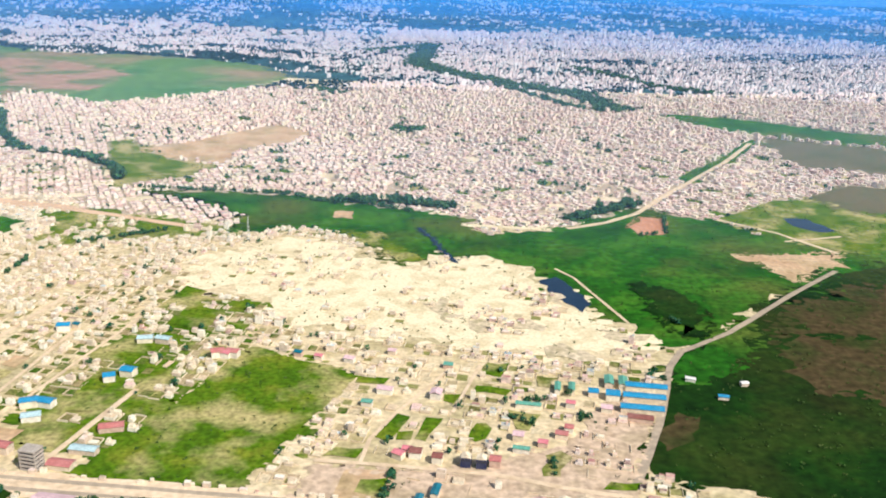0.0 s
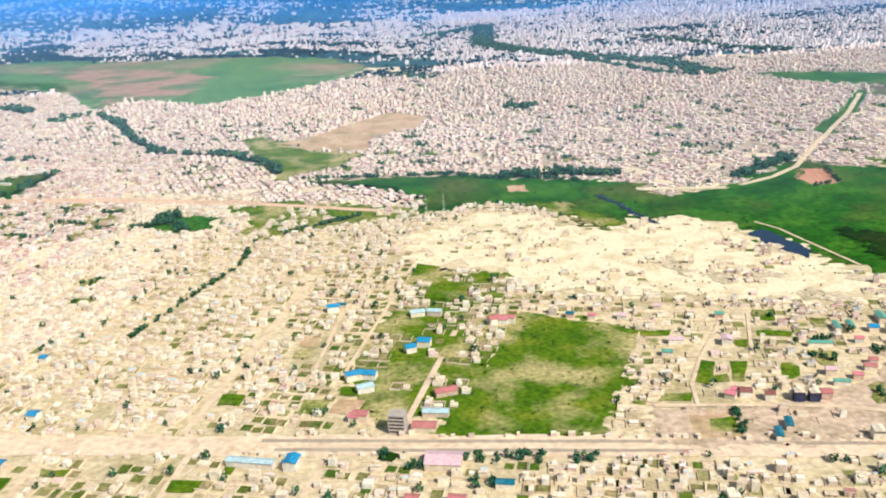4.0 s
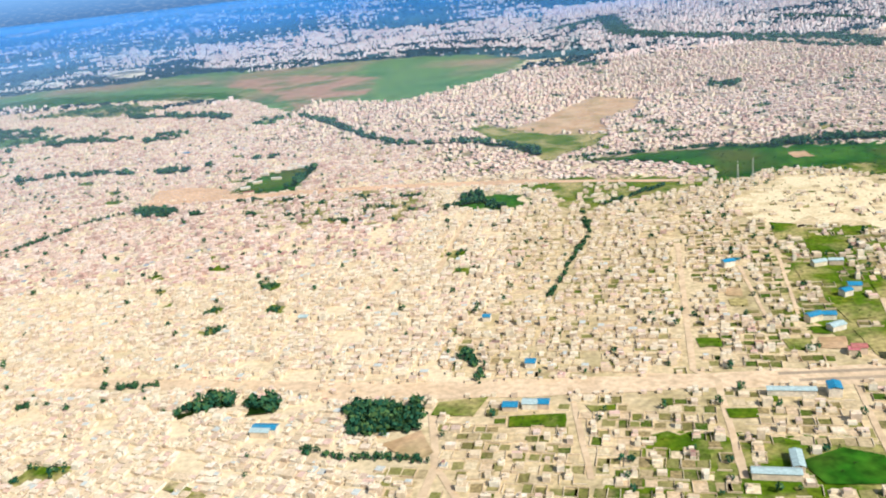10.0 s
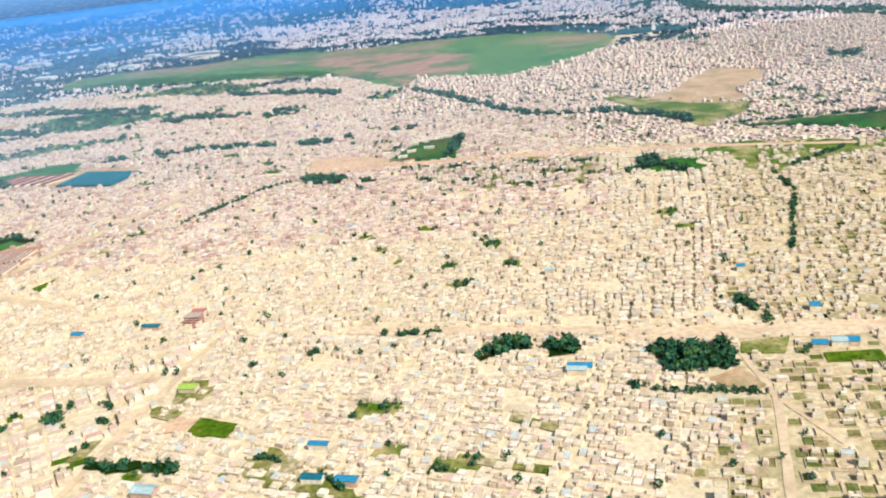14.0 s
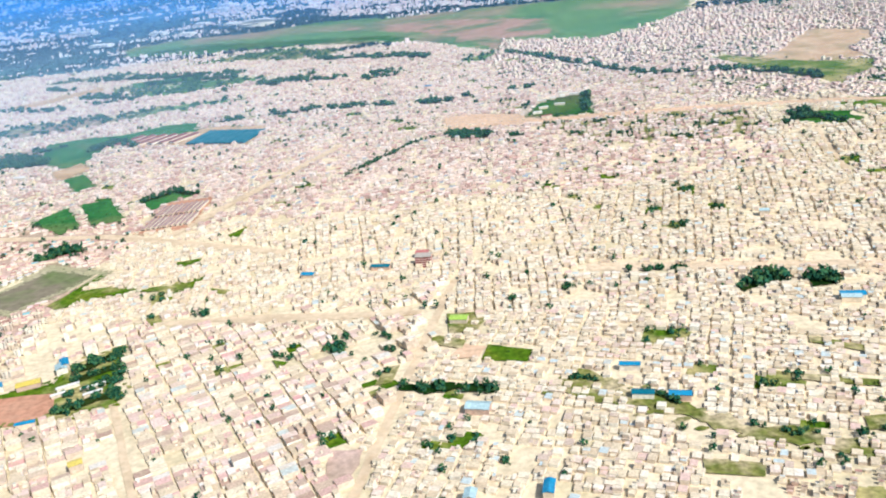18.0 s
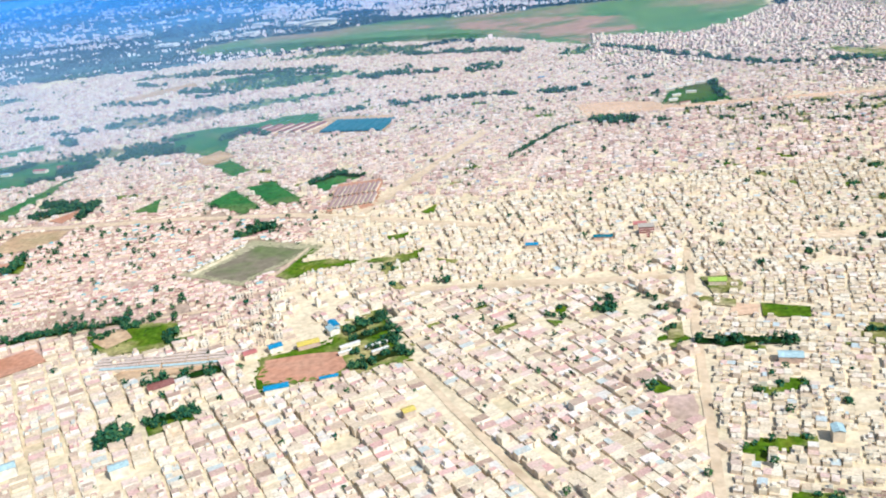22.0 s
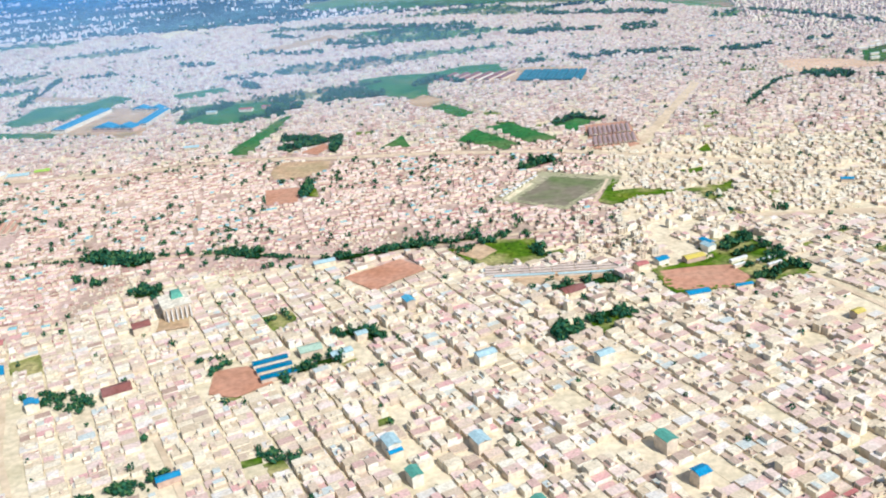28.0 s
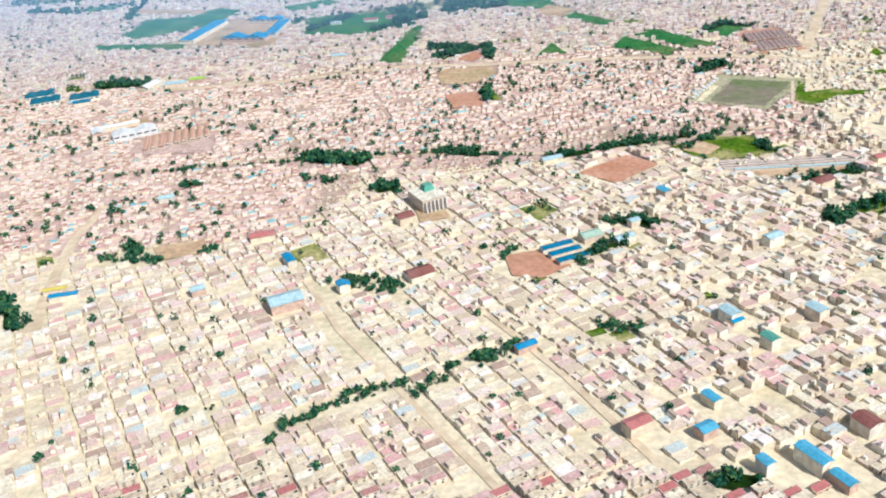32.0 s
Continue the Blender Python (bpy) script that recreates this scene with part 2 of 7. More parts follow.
WATER = surface("pond water", [(0.006, 0.02, 0.045), (0.01, 0.03, 0.06)], rough=0.25, grain=0.4, grain_depth=0.1, spec=0.16)
LEAVES = surface("broad leaves", [(0.016, 0.080, 0.048), (0.026, 0.105, 0.058), (0.042, 0.13, 0.058), (0.082, 0.165, 0.056)], "island", grain=1.5, grain_depth=0.4, rough=0.7)
# these far leaves carry the blue of the haze in their colour
FAR_LEAVES = surface("distant leaves tinted blue for haze", [(0.008, 0.035, 0.05), (0.012, 0.045, 0.06), (0.018, 0.06, 0.055)], "island", grain=0.05, grain_depth=0.4)
BARK = surface("bark", [(0.10, 0.07, 0.05), (0.16, 0.12, 0.09)], grain=3, grain_depth=0.4)
SHRUB = surface("shrub leaves", [(0.04, 0.08, 0.02), (0.06, 0.11, 0.025), (0.09, 0.12, 0.035)], "island", grain=1.0, grain_depth=0.4)

CREAM = [(0.69, 0.56, 0.38), (0.73, 0.61, 0.43), (0.64, 0.51, 0.35), (0.75, 0.64, 0.47), (0.58, 0.45, 0.30), (0.70, 0.57, 0.40), (0.78, 0.69, 0.53)]
PINK = [(0.60, 0.38, 0.33), (0.67, 0.47, 0.40), (0.52, 0.30, 0.26), (0.70, 0.55, 0.47), (0.40, 0.20, 0.17)]
# far roofs: the mauve of distance haze is put into these tints
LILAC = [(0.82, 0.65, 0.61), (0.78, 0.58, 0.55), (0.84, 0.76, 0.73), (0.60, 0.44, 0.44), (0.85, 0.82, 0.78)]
PALE = [(0.77, 0.61, 0.51), (0.71, 0.54, 0.45), (0.81, 0.70, 0.61), (0.56, 0.40, 0.34)]
BRIGHT = [(0.44, 0.52, 0.50), (0.48, 0.20, 0.17)]
WALL_TINTS = [(0.76, 0.66, 0.48), (0.80, 0.72, 0.55), (0.68, 0.56, 0.40), (0.81, 0.75, 0.61), (0.60, 0.48, 0.36), (0.76, 0.62, 0.46)]
dirt = dict(grain=1.0, grain_depth=0.26, stain=0.3, stain_colour=(0.54, 0.43, 0.29), stain_amount=0.45)
ROOF_CREAM = surface("weathered cream roofs", CREAM * 3 + [(0.44, 0.34, 0.24)] * 2 + [PINK[3]] * 2 + PINK[1:2] + BRIGHT + [(0.58, 0.54, 0.46)], "island", **dirt)
ROOF_PINK = surface("rusty pink roofs", PINK * 3 + [(0.74, 0.58, 0.50), (0.72, 0.50, 0.45)] + [(0.30, 0.17, 0.13), (0.20, 0.42, 0.45)], "island", **dirt)
ROOF_BACK = surface("pinkish rooftops", PALE * 4 + PINK * 2 + CREAM[:2] + [(0.36, 0.25, 0.23), (0.30, 0.36, 0.42)], "island", **dirt)
ROOF_MIXED = surface("pale and rusty rooftops", PALE * 2 + PINK[:4] * 2 + CREAM[:4] + [(0.34, 0.22, 0.21), (0.44, 0.33, 0.33), (0.38, 0.28, 0.26), (0.78, 0.71, 0.64), (0.74, 0.64, 0.54)], "island", **dirt)
ROOF_RUST = surface("rusty and dusty roofs", PINK + PALE[:3] + [(0.44, 0.25, 0.18), (0.36, 0.20, 0.16), (0.26, 0.17, 0.14), (0.50, 0.30, 0.27), (0.30, 0.36, 0.38), (0.56, 0.42, 0.30)], "island", **dirt)
ROOF_LILAC = surface("far rooftops tinted mauve for haze", LILAC * 3 + PALE[:2] + [(0.25, 0.26, 0.36)], "island", **dirt)
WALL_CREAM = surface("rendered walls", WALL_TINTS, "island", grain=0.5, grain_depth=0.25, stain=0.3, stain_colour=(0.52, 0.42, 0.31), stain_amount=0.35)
# far walls are kept bright to offset the blue haze sheets
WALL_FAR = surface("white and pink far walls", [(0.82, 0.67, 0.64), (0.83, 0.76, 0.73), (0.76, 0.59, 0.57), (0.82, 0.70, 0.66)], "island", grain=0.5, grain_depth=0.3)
WALL_PALE = surface("pale rendered walls", PALE + WALL_TINTS[:2], "island", grain=0.5, grain_depth=0.35, stain=0.3, stain_colour=(0.40, 0.33, 0.28), stain_amount=0.4)
ROOF_LOW = surface("dusty cream roofs of the low town", CREAM * 2 + [(0.76, 0.66, 0.50), (0.74, 0.62, 0.48), (0.72, 0.57, 0.46), (0.78, 0.70, 0.58), (0.55, 0.42, 0.33), (0.66, 0.46, 0.38), (0.50, 0.56, 0.54)], "island", **dirt)
ROOF_ROWS = surface("cream and tan roofs of the rows", (CREAM * 2)[:12] + PALE[:3] + [(0.42, 0.28, 0.21), (0.64, 0.36, 0.32), (0.47, 0.34, 0.26), (0.66, 0.42, 0.36), (0.60, 0.46, 0.33), (0.66, 0.50, 0.38), (0.54, 0.40, 0.29), (0.62, 0.44, 0.36), (0.56, 0.36, 0.30), (0.70, 0.52, 0.44), (0.52, 0.55, 0.50), (0.66, 0.60, 0.52)], "island", **dirt)
PLOT_GREEN = surface("green garden plots", [(0.06, 0.12, 0.012), (0.10, 0.15, 0.02), (0.16, 0.17, 0.04), (0.09, 0.13, 0.02), (0.22, 0.20, 0.07), (0.32, 0.25, 0.12), (0.16, 0.15, 0.05)], "island", grain=0.6, grain_depth=0.5, stain=0.08, stain_colour=(0.34, 0.26, 0.13), stain_amount=0.6)
PLOT = surface("garden plots", [(0.26, 0.24, 0.09), (0.40, 0.32, 0.18), (0.52, 0.42, 0.26), (0.22, 0.22, 0.07), (0.58, 0.47, 0.30), (0.66, 0.55, 0.36), (0.70, 0.59, 0.40), (0.60, 0.46, 0.30)], "island", grain=0.6, grain_depth=0.35, stain=0.08, stain_colour=(0.44, 0.34, 0.18), stain_amount=0.4)
LANE = surface("brown soil lanes", [(0.54, 0.41, 0.23), (0.66, 0.53, 0.33), (0.44, 0.35, 0.17)], grain=0.3, grain_depth=0.35, stain=0.02, stain_colour=(0.20, 0.19, 0.06), stain_amount=0.4, bump=0.2)
BLOCKWORK = surface("stone block boundary walls", [(0.64, 0.52, 0.36), (0.70, 0.60, 0.43), (0.56, 0.44, 0.29)], "island", grain=1.2, grain_depth=0.3)
RENDER = surface("painted render", WALL_TINTS + [(0.72, 0.65, 0.53), (0.58, 0.40, 0.30)], "object", grain=0.6, grain_depth=0.3, stain=0.3, stain_colour=(0.44, 0.35, 0.26), stain_amount=0.45)
SLAB = surface("dusty concrete roof slab", CREAM + PINK[:2], "object", grain=0.5, grain_depth=0.35, stain=0.3, stain_colour=(0.42, 0.33, 0.23), stain_amount=0.5)
CONCRETE = surface("raw concrete", [(0.36, 0.31, 0.26), (0.46, 0.40, 0.33)], grain=1.0, grain_depth=0.3)
RUST = surface("rusty corrugated sheet", PINK + CREAM[:3], "object", grain=1.2, grain_depth=0.35, stain=0.3, stain_colour=(0.26, 0.13, 0.08), stain_amount=0.55, rough=0.6)
WINDOW = surface("dark window glass", [(0.03, 0.035, 0.045), (0.05, 0.05, 0.055)], rough=0.15, grain=0.5, grain_depth=0.1, spec=0.5)
TANK = surface("black plastic tank", [(0.03, 0.03, 0.035), (0.05, 0.05, 0.05)], rough=0.5, grain=1, grain_depth=0.1)
SHEET = {}
# the plum tint holds the darkness of a shaded front
for tint, c in dict(terracotta=(0.60, 0.33, 0.22), rose=(0.62, 0.20, 0.22), pink=(0.68, 0.46, 0.46), mauve=(0.40, 0.27, 0.24), shade_plum=(0.085, 0.035, 0.055), navy=(0.035, 0.04, 0.09), blue=(0.025, 0.25, 0.43), lightblue=(0.42, 0.56, 0.56), green=(0.12, 0.34, 0.25), teal=(0.012, 0.15, 0.20), red=(0.48, 0.17, 0.15), brown=(0.26, 0.10, 0.08), yellow=(0.65, 0.50, 0.10), lime=(0.38, 0.55, 0.08), white=(0.75, 0.72, 0.66), beige=(0.66, 0.52, 0.42), deepblue=(0.012, 0.16, 0.27), palegreen=(0.40, 0.52, 0.38), azure=(0.10, 0.38, 0.52)).items():
    SHEET[tint] = surface("painted sheet " + tint, [c, tuple(v * 0.8 for v in c)], grain=0.8, grain_depth=0.25, stain=0.1, stain_colour=tuple(0.8 * v + 0.05 for v in c), stain_amount=0.5, rough=0.5)


# ---- mesh helpers ----
def sheet_mesh(name, verts, faces, mats, which=None):
    me = bpy.data.meshes.new(name)
    me.from_pydata(verts, [], faces)
    for m in mats:
        me.materials.append(m)
    if which is not None:
        me.polygons.foreach_set("material_index", np.asarray(which, dtype=np.int32))
    me.update()
    return me


def boxes_mesh(name, cx, cy, z0, w, d, h, turn, mats):
    """Many upright boxes in one mesh, open below: the top takes the first material, the sides the second."""
    k = len(cx)
    c, s = np.cos(turn), np.sin(turn)
    verts = np.zeros((k, 8, 3))
    for i, (a, b) in enumerate(((-1, -1), (1, -1), (1, 1), (-1, 1))):
        x, y = a * w / 2, b * d / 2
        for up in (0, 1):
            verts[:, i + 4 * up, 0] = cx + c * x - s * y
            verts[:, i + 4 * up, 1] = cy + s * x + c * y
            verts[:, i + 4 * up, 2] = z0 + h * up
    quads = np.array([(4, 5, 6, 7), (0, 1, 5, 4), (1, 2, 6, 5), (2, 3, 7, 6), (3, 0, 4, 7)])
    faces = (np.arange(k)[:, None, None] * 8 + quads[None]).reshape(-1, 4)
    me = bpy.data.meshes.new(name)
    me.vertices.add(k * 8)
    me.vertices.foreach_set("co", verts.reshape(-1))
    me.loops.add(faces.size)
    me.loops.foreach_set("vertex_index", faces.reshape(-1).astype(np.int32))
    me.polygons.add(len(faces))
    me.polygons.foreach_set("loop_start", np.arange(len(faces), dtype=np.int32) * 4)
    for m in mats:
        me.materials.append(m)
    if len(mats) > 1:
        me.polygons.foreach_set("material_index", np.tile(np.array([0, 1, 1, 1, 1], dtype=np.int32), k))
    me.update(calc_edges=True)
    me.shade_flat()
    return me


def gables_mesh(name, cx, cy, w, d, h, rise, turn, mats):
    """Many small houses with pitched roofs in one mesh: overhanging roof slopes, walls and gables."""
    k = len(cx)
    c, s = np.cos(turn), np.sin(turn)
    shape = [(-1, -1, 0, 0), (1, -1, 0, 0), (1, 1, 0, 0), (-1, 1, 0, 0), (-1, -1, 1, 0), (1, -1, 1, 0), (1, 1, 1, 0), (-1, 1, 1, 0), (-1, 0, 1, 1), (1, 0, 1, 1)]
    verts = np.zeros((k, 10, 3))
    for i, (a, b, up, top) in enumerate(shape):
        x, y = a * w / 2, b * d / 2
        verts[:, i, 0], verts[:, i, 1], verts[:, i, 2] = cx + c * x - s * y, cy + s * x + c * y, h * up + rise * top
    base = [(4, 5, 9, 8), (6, 7, 8, 9), (0, 1, 5, 4), (2, 3, 7, 6), (1, 2, 6, 9, 5), (3, 0, 4, 8, 7)]
    faces = [[v + 10 * i for v in f] for i in range(k) for f in base]
    return sheet_mesh(name, verts.reshape(-1, 3).tolist(), faces, mats, np.tile([0, 0, 1, 1, 1, 1], k))


def leaf_clouds(name, cx, cy, size, height, mats, rng, leaves=34):
    """Crowns of many small tilted leaf clumps, uneven in outline, for whole belts of trees in one mesh."""
    k = len(cx)
    way = rng.normal(size=(k, leaves, 3))
    way /= np.linalg.norm(way, axis=2, keepdims=True)
    far = rng.uniform(0.35, 1.0, (k, leaves, 1)) ** 0.6 * rng.uniform(0.75, 1.2, (k, leaves, 1))
    mid = way * far * np.stack([size / 2, size / 2, height * 0.42], 1)[:, None, :]
    mid[:, :, 0] += cx[:, None]
    mid[:, :, 1] += cy[:, None]
    mid[:, :, 2] += (height * 0.56)[:, None]
    mid[:, :, 2] = np.maximum(mid[:, :, 2], 0.3)
    a = rng.normal(size=(k, leaves, 3))
    a /= np.linalg.norm(a, axis=2, keepdims=True)
    b = np.cross(a, way + 0.3 * rng.normal(size=way.shape))
    b /= np.linalg.norm(b, axis=2, keepdims=True)
    r = (size[:, None, None] * rng.uniform(0.14, 0.26, (k, leaves, 1)))
    verts = np.stack([mid - a * r, mid + b * r * 0.8, mid + a * r, mid - b * r * 0.8], 2).reshape(-1, 3)
    me = bpy.data.meshes.new(name)
    q = k * leaves
    me.vertices.add(q * 4)
    me.vertices.foreach_set("co", verts.reshape(-1))
    me.loops.add(q * 4)
    me.loops.foreach_set("vertex_index", np.arange(q * 4, dtype=np.int32))
    me.polygons.add(q)
    me.polygons.foreach_set("loop_start", np.arange(q, dtype=np.int32) * 4)
    for m in mats:
        me.materials.append(m)
    me.update(calc_edges=True)
    return me


def part(name, bm, material, parent, label=""):
    me = bpy.data.meshes.new(name)
    bm.to_mesh(me)
    bm.free()
    me.materials.append(material)
    ob = new(name, me)
    ob.parent = parent
    if label:
        tagged(ob, label)
    return ob


def box(w, d, h, x=0, y=0, z=0, taper=1.0):
    """A box on the height z, with its middle at x, y."""
    bm = bmesh.new()
    bmesh.ops.create_cube(bm, size=1)
    for v in bm.verts:
        k = taper if v.co.z > 0 else 1
        v.co = (x + v.co.x * w * k, y + v.co.y * d * k, z + (v.co.z + 0.5) * h)
    return bm


# ---- the plan: what covers the ground, on a raster of 3 m ----
CELL, X0, Y0 = 3.0, -5200.0, -120.0
TAKEN = np.zeros((3200, 1800), dtype=np.uint8)
rng = np.random.default_rng(7)


def raster(points, value):
    p = np.array(points, dtype=float)
    lo = np.floor((p.min(0) - (X0, Y0)) / CELL).astype(int) - 1
    hi = np.ceil((p.max(0) - (X0, Y0)) / CELL).astype(int) + 1
    lo, hi = np.maximum(lo, 0), np.minimum(hi, TAKEN.shape)
    if (hi <= lo).any():
        return
    x = X0 + (np.arange(lo[0], hi[0]) + 0.5)[:, None] * CELL
    y = Y0 + (np.arange(lo[1], hi[1]) + 0.5)[None, :] * CELL
    inside = np.zeros((hi[0] - lo[0], hi[1] - lo[1]), dtype=bool)
    for (xa, ya), (xb, yb) in zip(p, np.roll(p, -1, 0)):
        if ya != yb:
            inside ^= ((y > min(ya, yb)) & (y <= max(ya, yb))) & (x < xa + (y - ya) / (yb - ya) * (xb - xa))
    view = TAKEN[lo[0]:hi[0], lo[1]:hi[1]]
    view[inside] = np.maximum(view[inside], value)


def cover(x, y):
    i = np.clip(((x - X0) / CELL).astype(int), 0, TAKEN.shape[0] - 1)
    j = np.clip(((y - Y0) / CELL).astype(int), 0, TAKEN.shape[1] - 1)
    return TAKEN[i, j]


def uneven(points, step, amount, rng):
    """The outline with its long sides broken up and made irregular, as land is."""
    out = []
    p = [np.array(q, dtype=float) for q in points]
    for a, b in zip(p, p[1:] + p[:1]):
        k = max(1, int(np.linalg.norm(b - a) / step))
        side = np.array((a[1] - b[1], b[0] - a[0])) / max(1e-6, np.linalg.norm(b - a))
        sway = 0.0
        for i in range(k):
            sway = 0.72 * sway + 0.75 * rng.normal()
            out.append(a + (b - a) * i / k + side * sway * amount * (0.4 if i == 0 else 1))
    return out


LAYER = [0.06]
LABELS = {"meadow": "rough green grass field with bare brown patches", "pasture": "dark green pasture of long grass beside the road", "marsh": "lush green reed marsh along the river valley",
          "estate_yards": "rosy trodden soil between the low estate houses", "patchy_green": "patchy grass between scattered small houses", "garden_green": "green garden ground between small houses and plots", "block_yards": "scrub and soil yards between dense blocks", "town_yards": "rosy bare soil between far town houses", "plot_lanes": "brown soil lanes and open ground among walled plots", "bare_earth": "bare red laterite ground worn by feet", "thin_scrub": "thin olive scrub growing on the pale sand", "brown_flat": "trodden brown open ground with few houses", "sports_turf": "worn olive turf round the grey sports pitch", "sports_pitch": "worn dark grey sports pitch", "earth_lot": "open lot of bare brown soil", "heath": "dry brown heath with patchy grass", "scrub": "dark brown scrub in the pasture beside the road", "stream": "narrow dark blue stream through the marsh", "sand_flat": "bleached sandy open ground with faint tracks", "pond": "still dark blue pond among the reeds"}


def fringe(material, points, reach, z):
    """Loose patches of the same ground scattered across a field's edge, so that it peters out."""
    verts, faces = [], []
    p = [np.array(q, dtype=float) for q in points]
    for a, b in zip(p, p[1:] + p[:1]):
        long = np.linalg.norm(b - a)
        side = np.array((a[1] - b[1], b[0] - a[0])) / max(1e-6, long)
        for _ in range(int(long / (reach * 0.7))):
            mid = a + (b - a) * rng.random() + side * rng.normal() * reach * 1.1
            r = reach * rng.uniform(0.25, 0.8)
            faces.append(list(range(len(verts), len(verts) + 9)))
            for k in range(9):
                q = r * rng.uniform(0.6, 1.2)
                verts.append((mid[0] + 1.5 * q * math.cos(k * 0.698), mid[1] + q * math.sin(k * 0.698), z + 0.0004 * (len(faces) % 9)))
    if faces:
        tagged(new("field_fringe", sheet_mesh("field_fringe", verts, faces, [material])), "loose patches along the edge of open ground", "ground", kind="stuff")


def field(name, material, points, rough=0):
    size = max(abs(a[0] - b[0]) + abs(a[1] - b[1]) for a in points for b in points)
    outline = uneven(points, 5, rough if rough else min(4.0, max(0.3, size / 220)), rng)
    LAYER[0] += 0.004
    me = sheet_mesh(name, [(p[0], p[1], LAYER[0] + (0.1 if name in ("pond", "stream") else 0)) for p in outline], [list(range(len(outline)))], [material])
    bm = bmesh.new()
    bm.from_mesh(me)
    bmesh.ops.triangulate(bm, faces=bm.faces)
    for f in bm.faces:
        if f.normal.z < 0:
            f.normal_flip()
    bm.to_mesh(me)
    bm.free()
    tagged(new(name, me), LABELS[name], "water" if name in ("pond", "stream") else "field", kind="structure")
    if name not in ("plot_lanes", "block_yards", "town_yards", "garden_green", "estate_yards"):
        raster(points, 1 if material is SAND or name in ("patchy_green", "brown_flat", "thin_scrub") else 2 if material in (GRASS, LUSH, MARSH, DARKGRASS, SCRUB) else 6)
    if size > 70 and name not in ("pond", "plot_lanes", "block_yards", "town_yards", "estate_yards"):
        fringe(material, points, min(7.0, max(1.2, size / 70)), 0.006 + LAYER[0])


def road(material, width, points):
    p = [np.array(q, dtype=float) for q in points]
    line = []
    for a, b in zip(p, p[1:]):
        k = max(1, int(np.linalg.norm(b - a) / 12))
        line += [a + (b - a) * i / k for i in range(k)]
    line.append(p[-1])
    LAYER[0] += 0.004
    verts, faces = [], []
    for i, q in enumerate(line):
        t = line[min(i + 1, len(line) - 1)] - line[max(i - 1, 0)]
        side = np.array((-t[1], t[0])) / max(1e-6, np.linalg.norm(t))
        for s in (-1, 1):
            e = q + side * s * width / 2 * rng.uniform(0.85, 1.2)
            verts.append((e[0], e[1], LAYER[0] + 0.06))
        if width > 10:
            for _ in range(3):
                e = q + side * rng.choice((-1, 1)) * (width / 2 + rng.uniform(-1.5, 2.5)) + t * rng.uniform(-0.5, 0.5)
                STALLS.append((e[0], e[1], math.atan2(t[1], t[0])))
        if i:
            faces.append((2 * i - 2, 2 * i - 1, 2 * i + 1, 2 * i))
            n = np.array((-(q - line[i - 1])[1], (q - line[i - 1])[0]))
            n = n / max(1e-6, np.linalg.norm(n)) * (width / 2 + (1.2 if width > 6 else 0.2))
            a = line[i - 1]
            raster([a - n, a + n, q + n, q - n], 3)
    me = sheet_mesh("road", verts, [f[::-1] for f in faces], [material])
    tagged(new("road", me), "dusty laterite road between the houses" if material is not ASPHALT else "worn grey asphalt road with dusty edges", "road", kind="structure")


WOODS = []
STALLS = []


def wood(width, points):
    """A belt of trees along a line."""
    p = [np.array(q, dtype=float) for q in points]
    for a, b in zip(p, p[1:]):
        n = np.array((-(b - a)[1], (b - a)[0]))
        n = n / max(1e-6, np.linalg.norm(n)) * width / 2
        raster([a - n, a + n, b + n, b - n], 4)
        if width > 6:
            LAYER[0] += 0.002
            rim = uneven([a - n * 0.9, a + n * 0.8, b + n * 0.8, b - n * 0.8], 4, 1.5, rng)
            ground_patch = sheet_mesh("grove_floor", [(q[0], q[1], LAYER[0] + 0.1) for q in rim], [list(range(len(rim)))[::-1]], [DARKGRASS])
            if ground_patch.polygons[0].normal.z < 0:
                ground_patch.flip_normals()
            tagged(new("grove_floor", ground_patch), "dark leafy ground under the trees", "ground", kind="structure")
        area = np.linalg.norm(b - a) * width
        far = a[1] > 860
        slim = min(1.0, max(0.55, width / 10))
        k = max(3, int(area / (50 if far else 12 if width > 6 else 7)))
        for _ in range(k):
            q = a + (b - a) * rng.uniform(-0.08, 1.08) + n * rng.normal(0, 0.62)
            WOODS.append((q[0], q[1], rng.uniform(3.0, 7.8) * (1.35 if far else 1) * slim, rng.uniform(4, 8.5) * slim))


# ---- ground and the tinted sheets that imitate haze over the far land ----
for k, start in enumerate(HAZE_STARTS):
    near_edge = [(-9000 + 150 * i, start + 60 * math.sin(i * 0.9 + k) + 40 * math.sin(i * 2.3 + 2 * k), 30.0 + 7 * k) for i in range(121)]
    me = sheet_mesh("haze_sheet", near_edge + [(9000, 16000, 30.0 + 7 * k), (-9000, 16000, 30.0 + 7 * k)], [list(range(123))], [HAZES[k]])
    tagged(new("haze_sheet", me), "see-through blue sheet imitating haze over the far town", "haze", kind="structure")
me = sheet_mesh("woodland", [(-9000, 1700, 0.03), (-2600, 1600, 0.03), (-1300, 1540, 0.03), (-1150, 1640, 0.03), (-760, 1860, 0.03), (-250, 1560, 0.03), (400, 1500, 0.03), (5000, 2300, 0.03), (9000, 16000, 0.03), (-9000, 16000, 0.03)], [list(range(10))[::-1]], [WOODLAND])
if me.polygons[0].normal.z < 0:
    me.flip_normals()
tagged(new("woodland", me), "far wooded land, tinted blue for haze, towards the horizon", "woodland", kind="structure")
me = sheet_mesh("ground", [(-14000, -3000, 0), (14000, -3000, 0), (14000, 22000, 0), (-14000, 22000, 0)], [(0, 1, 2, 3)], [EARTH])
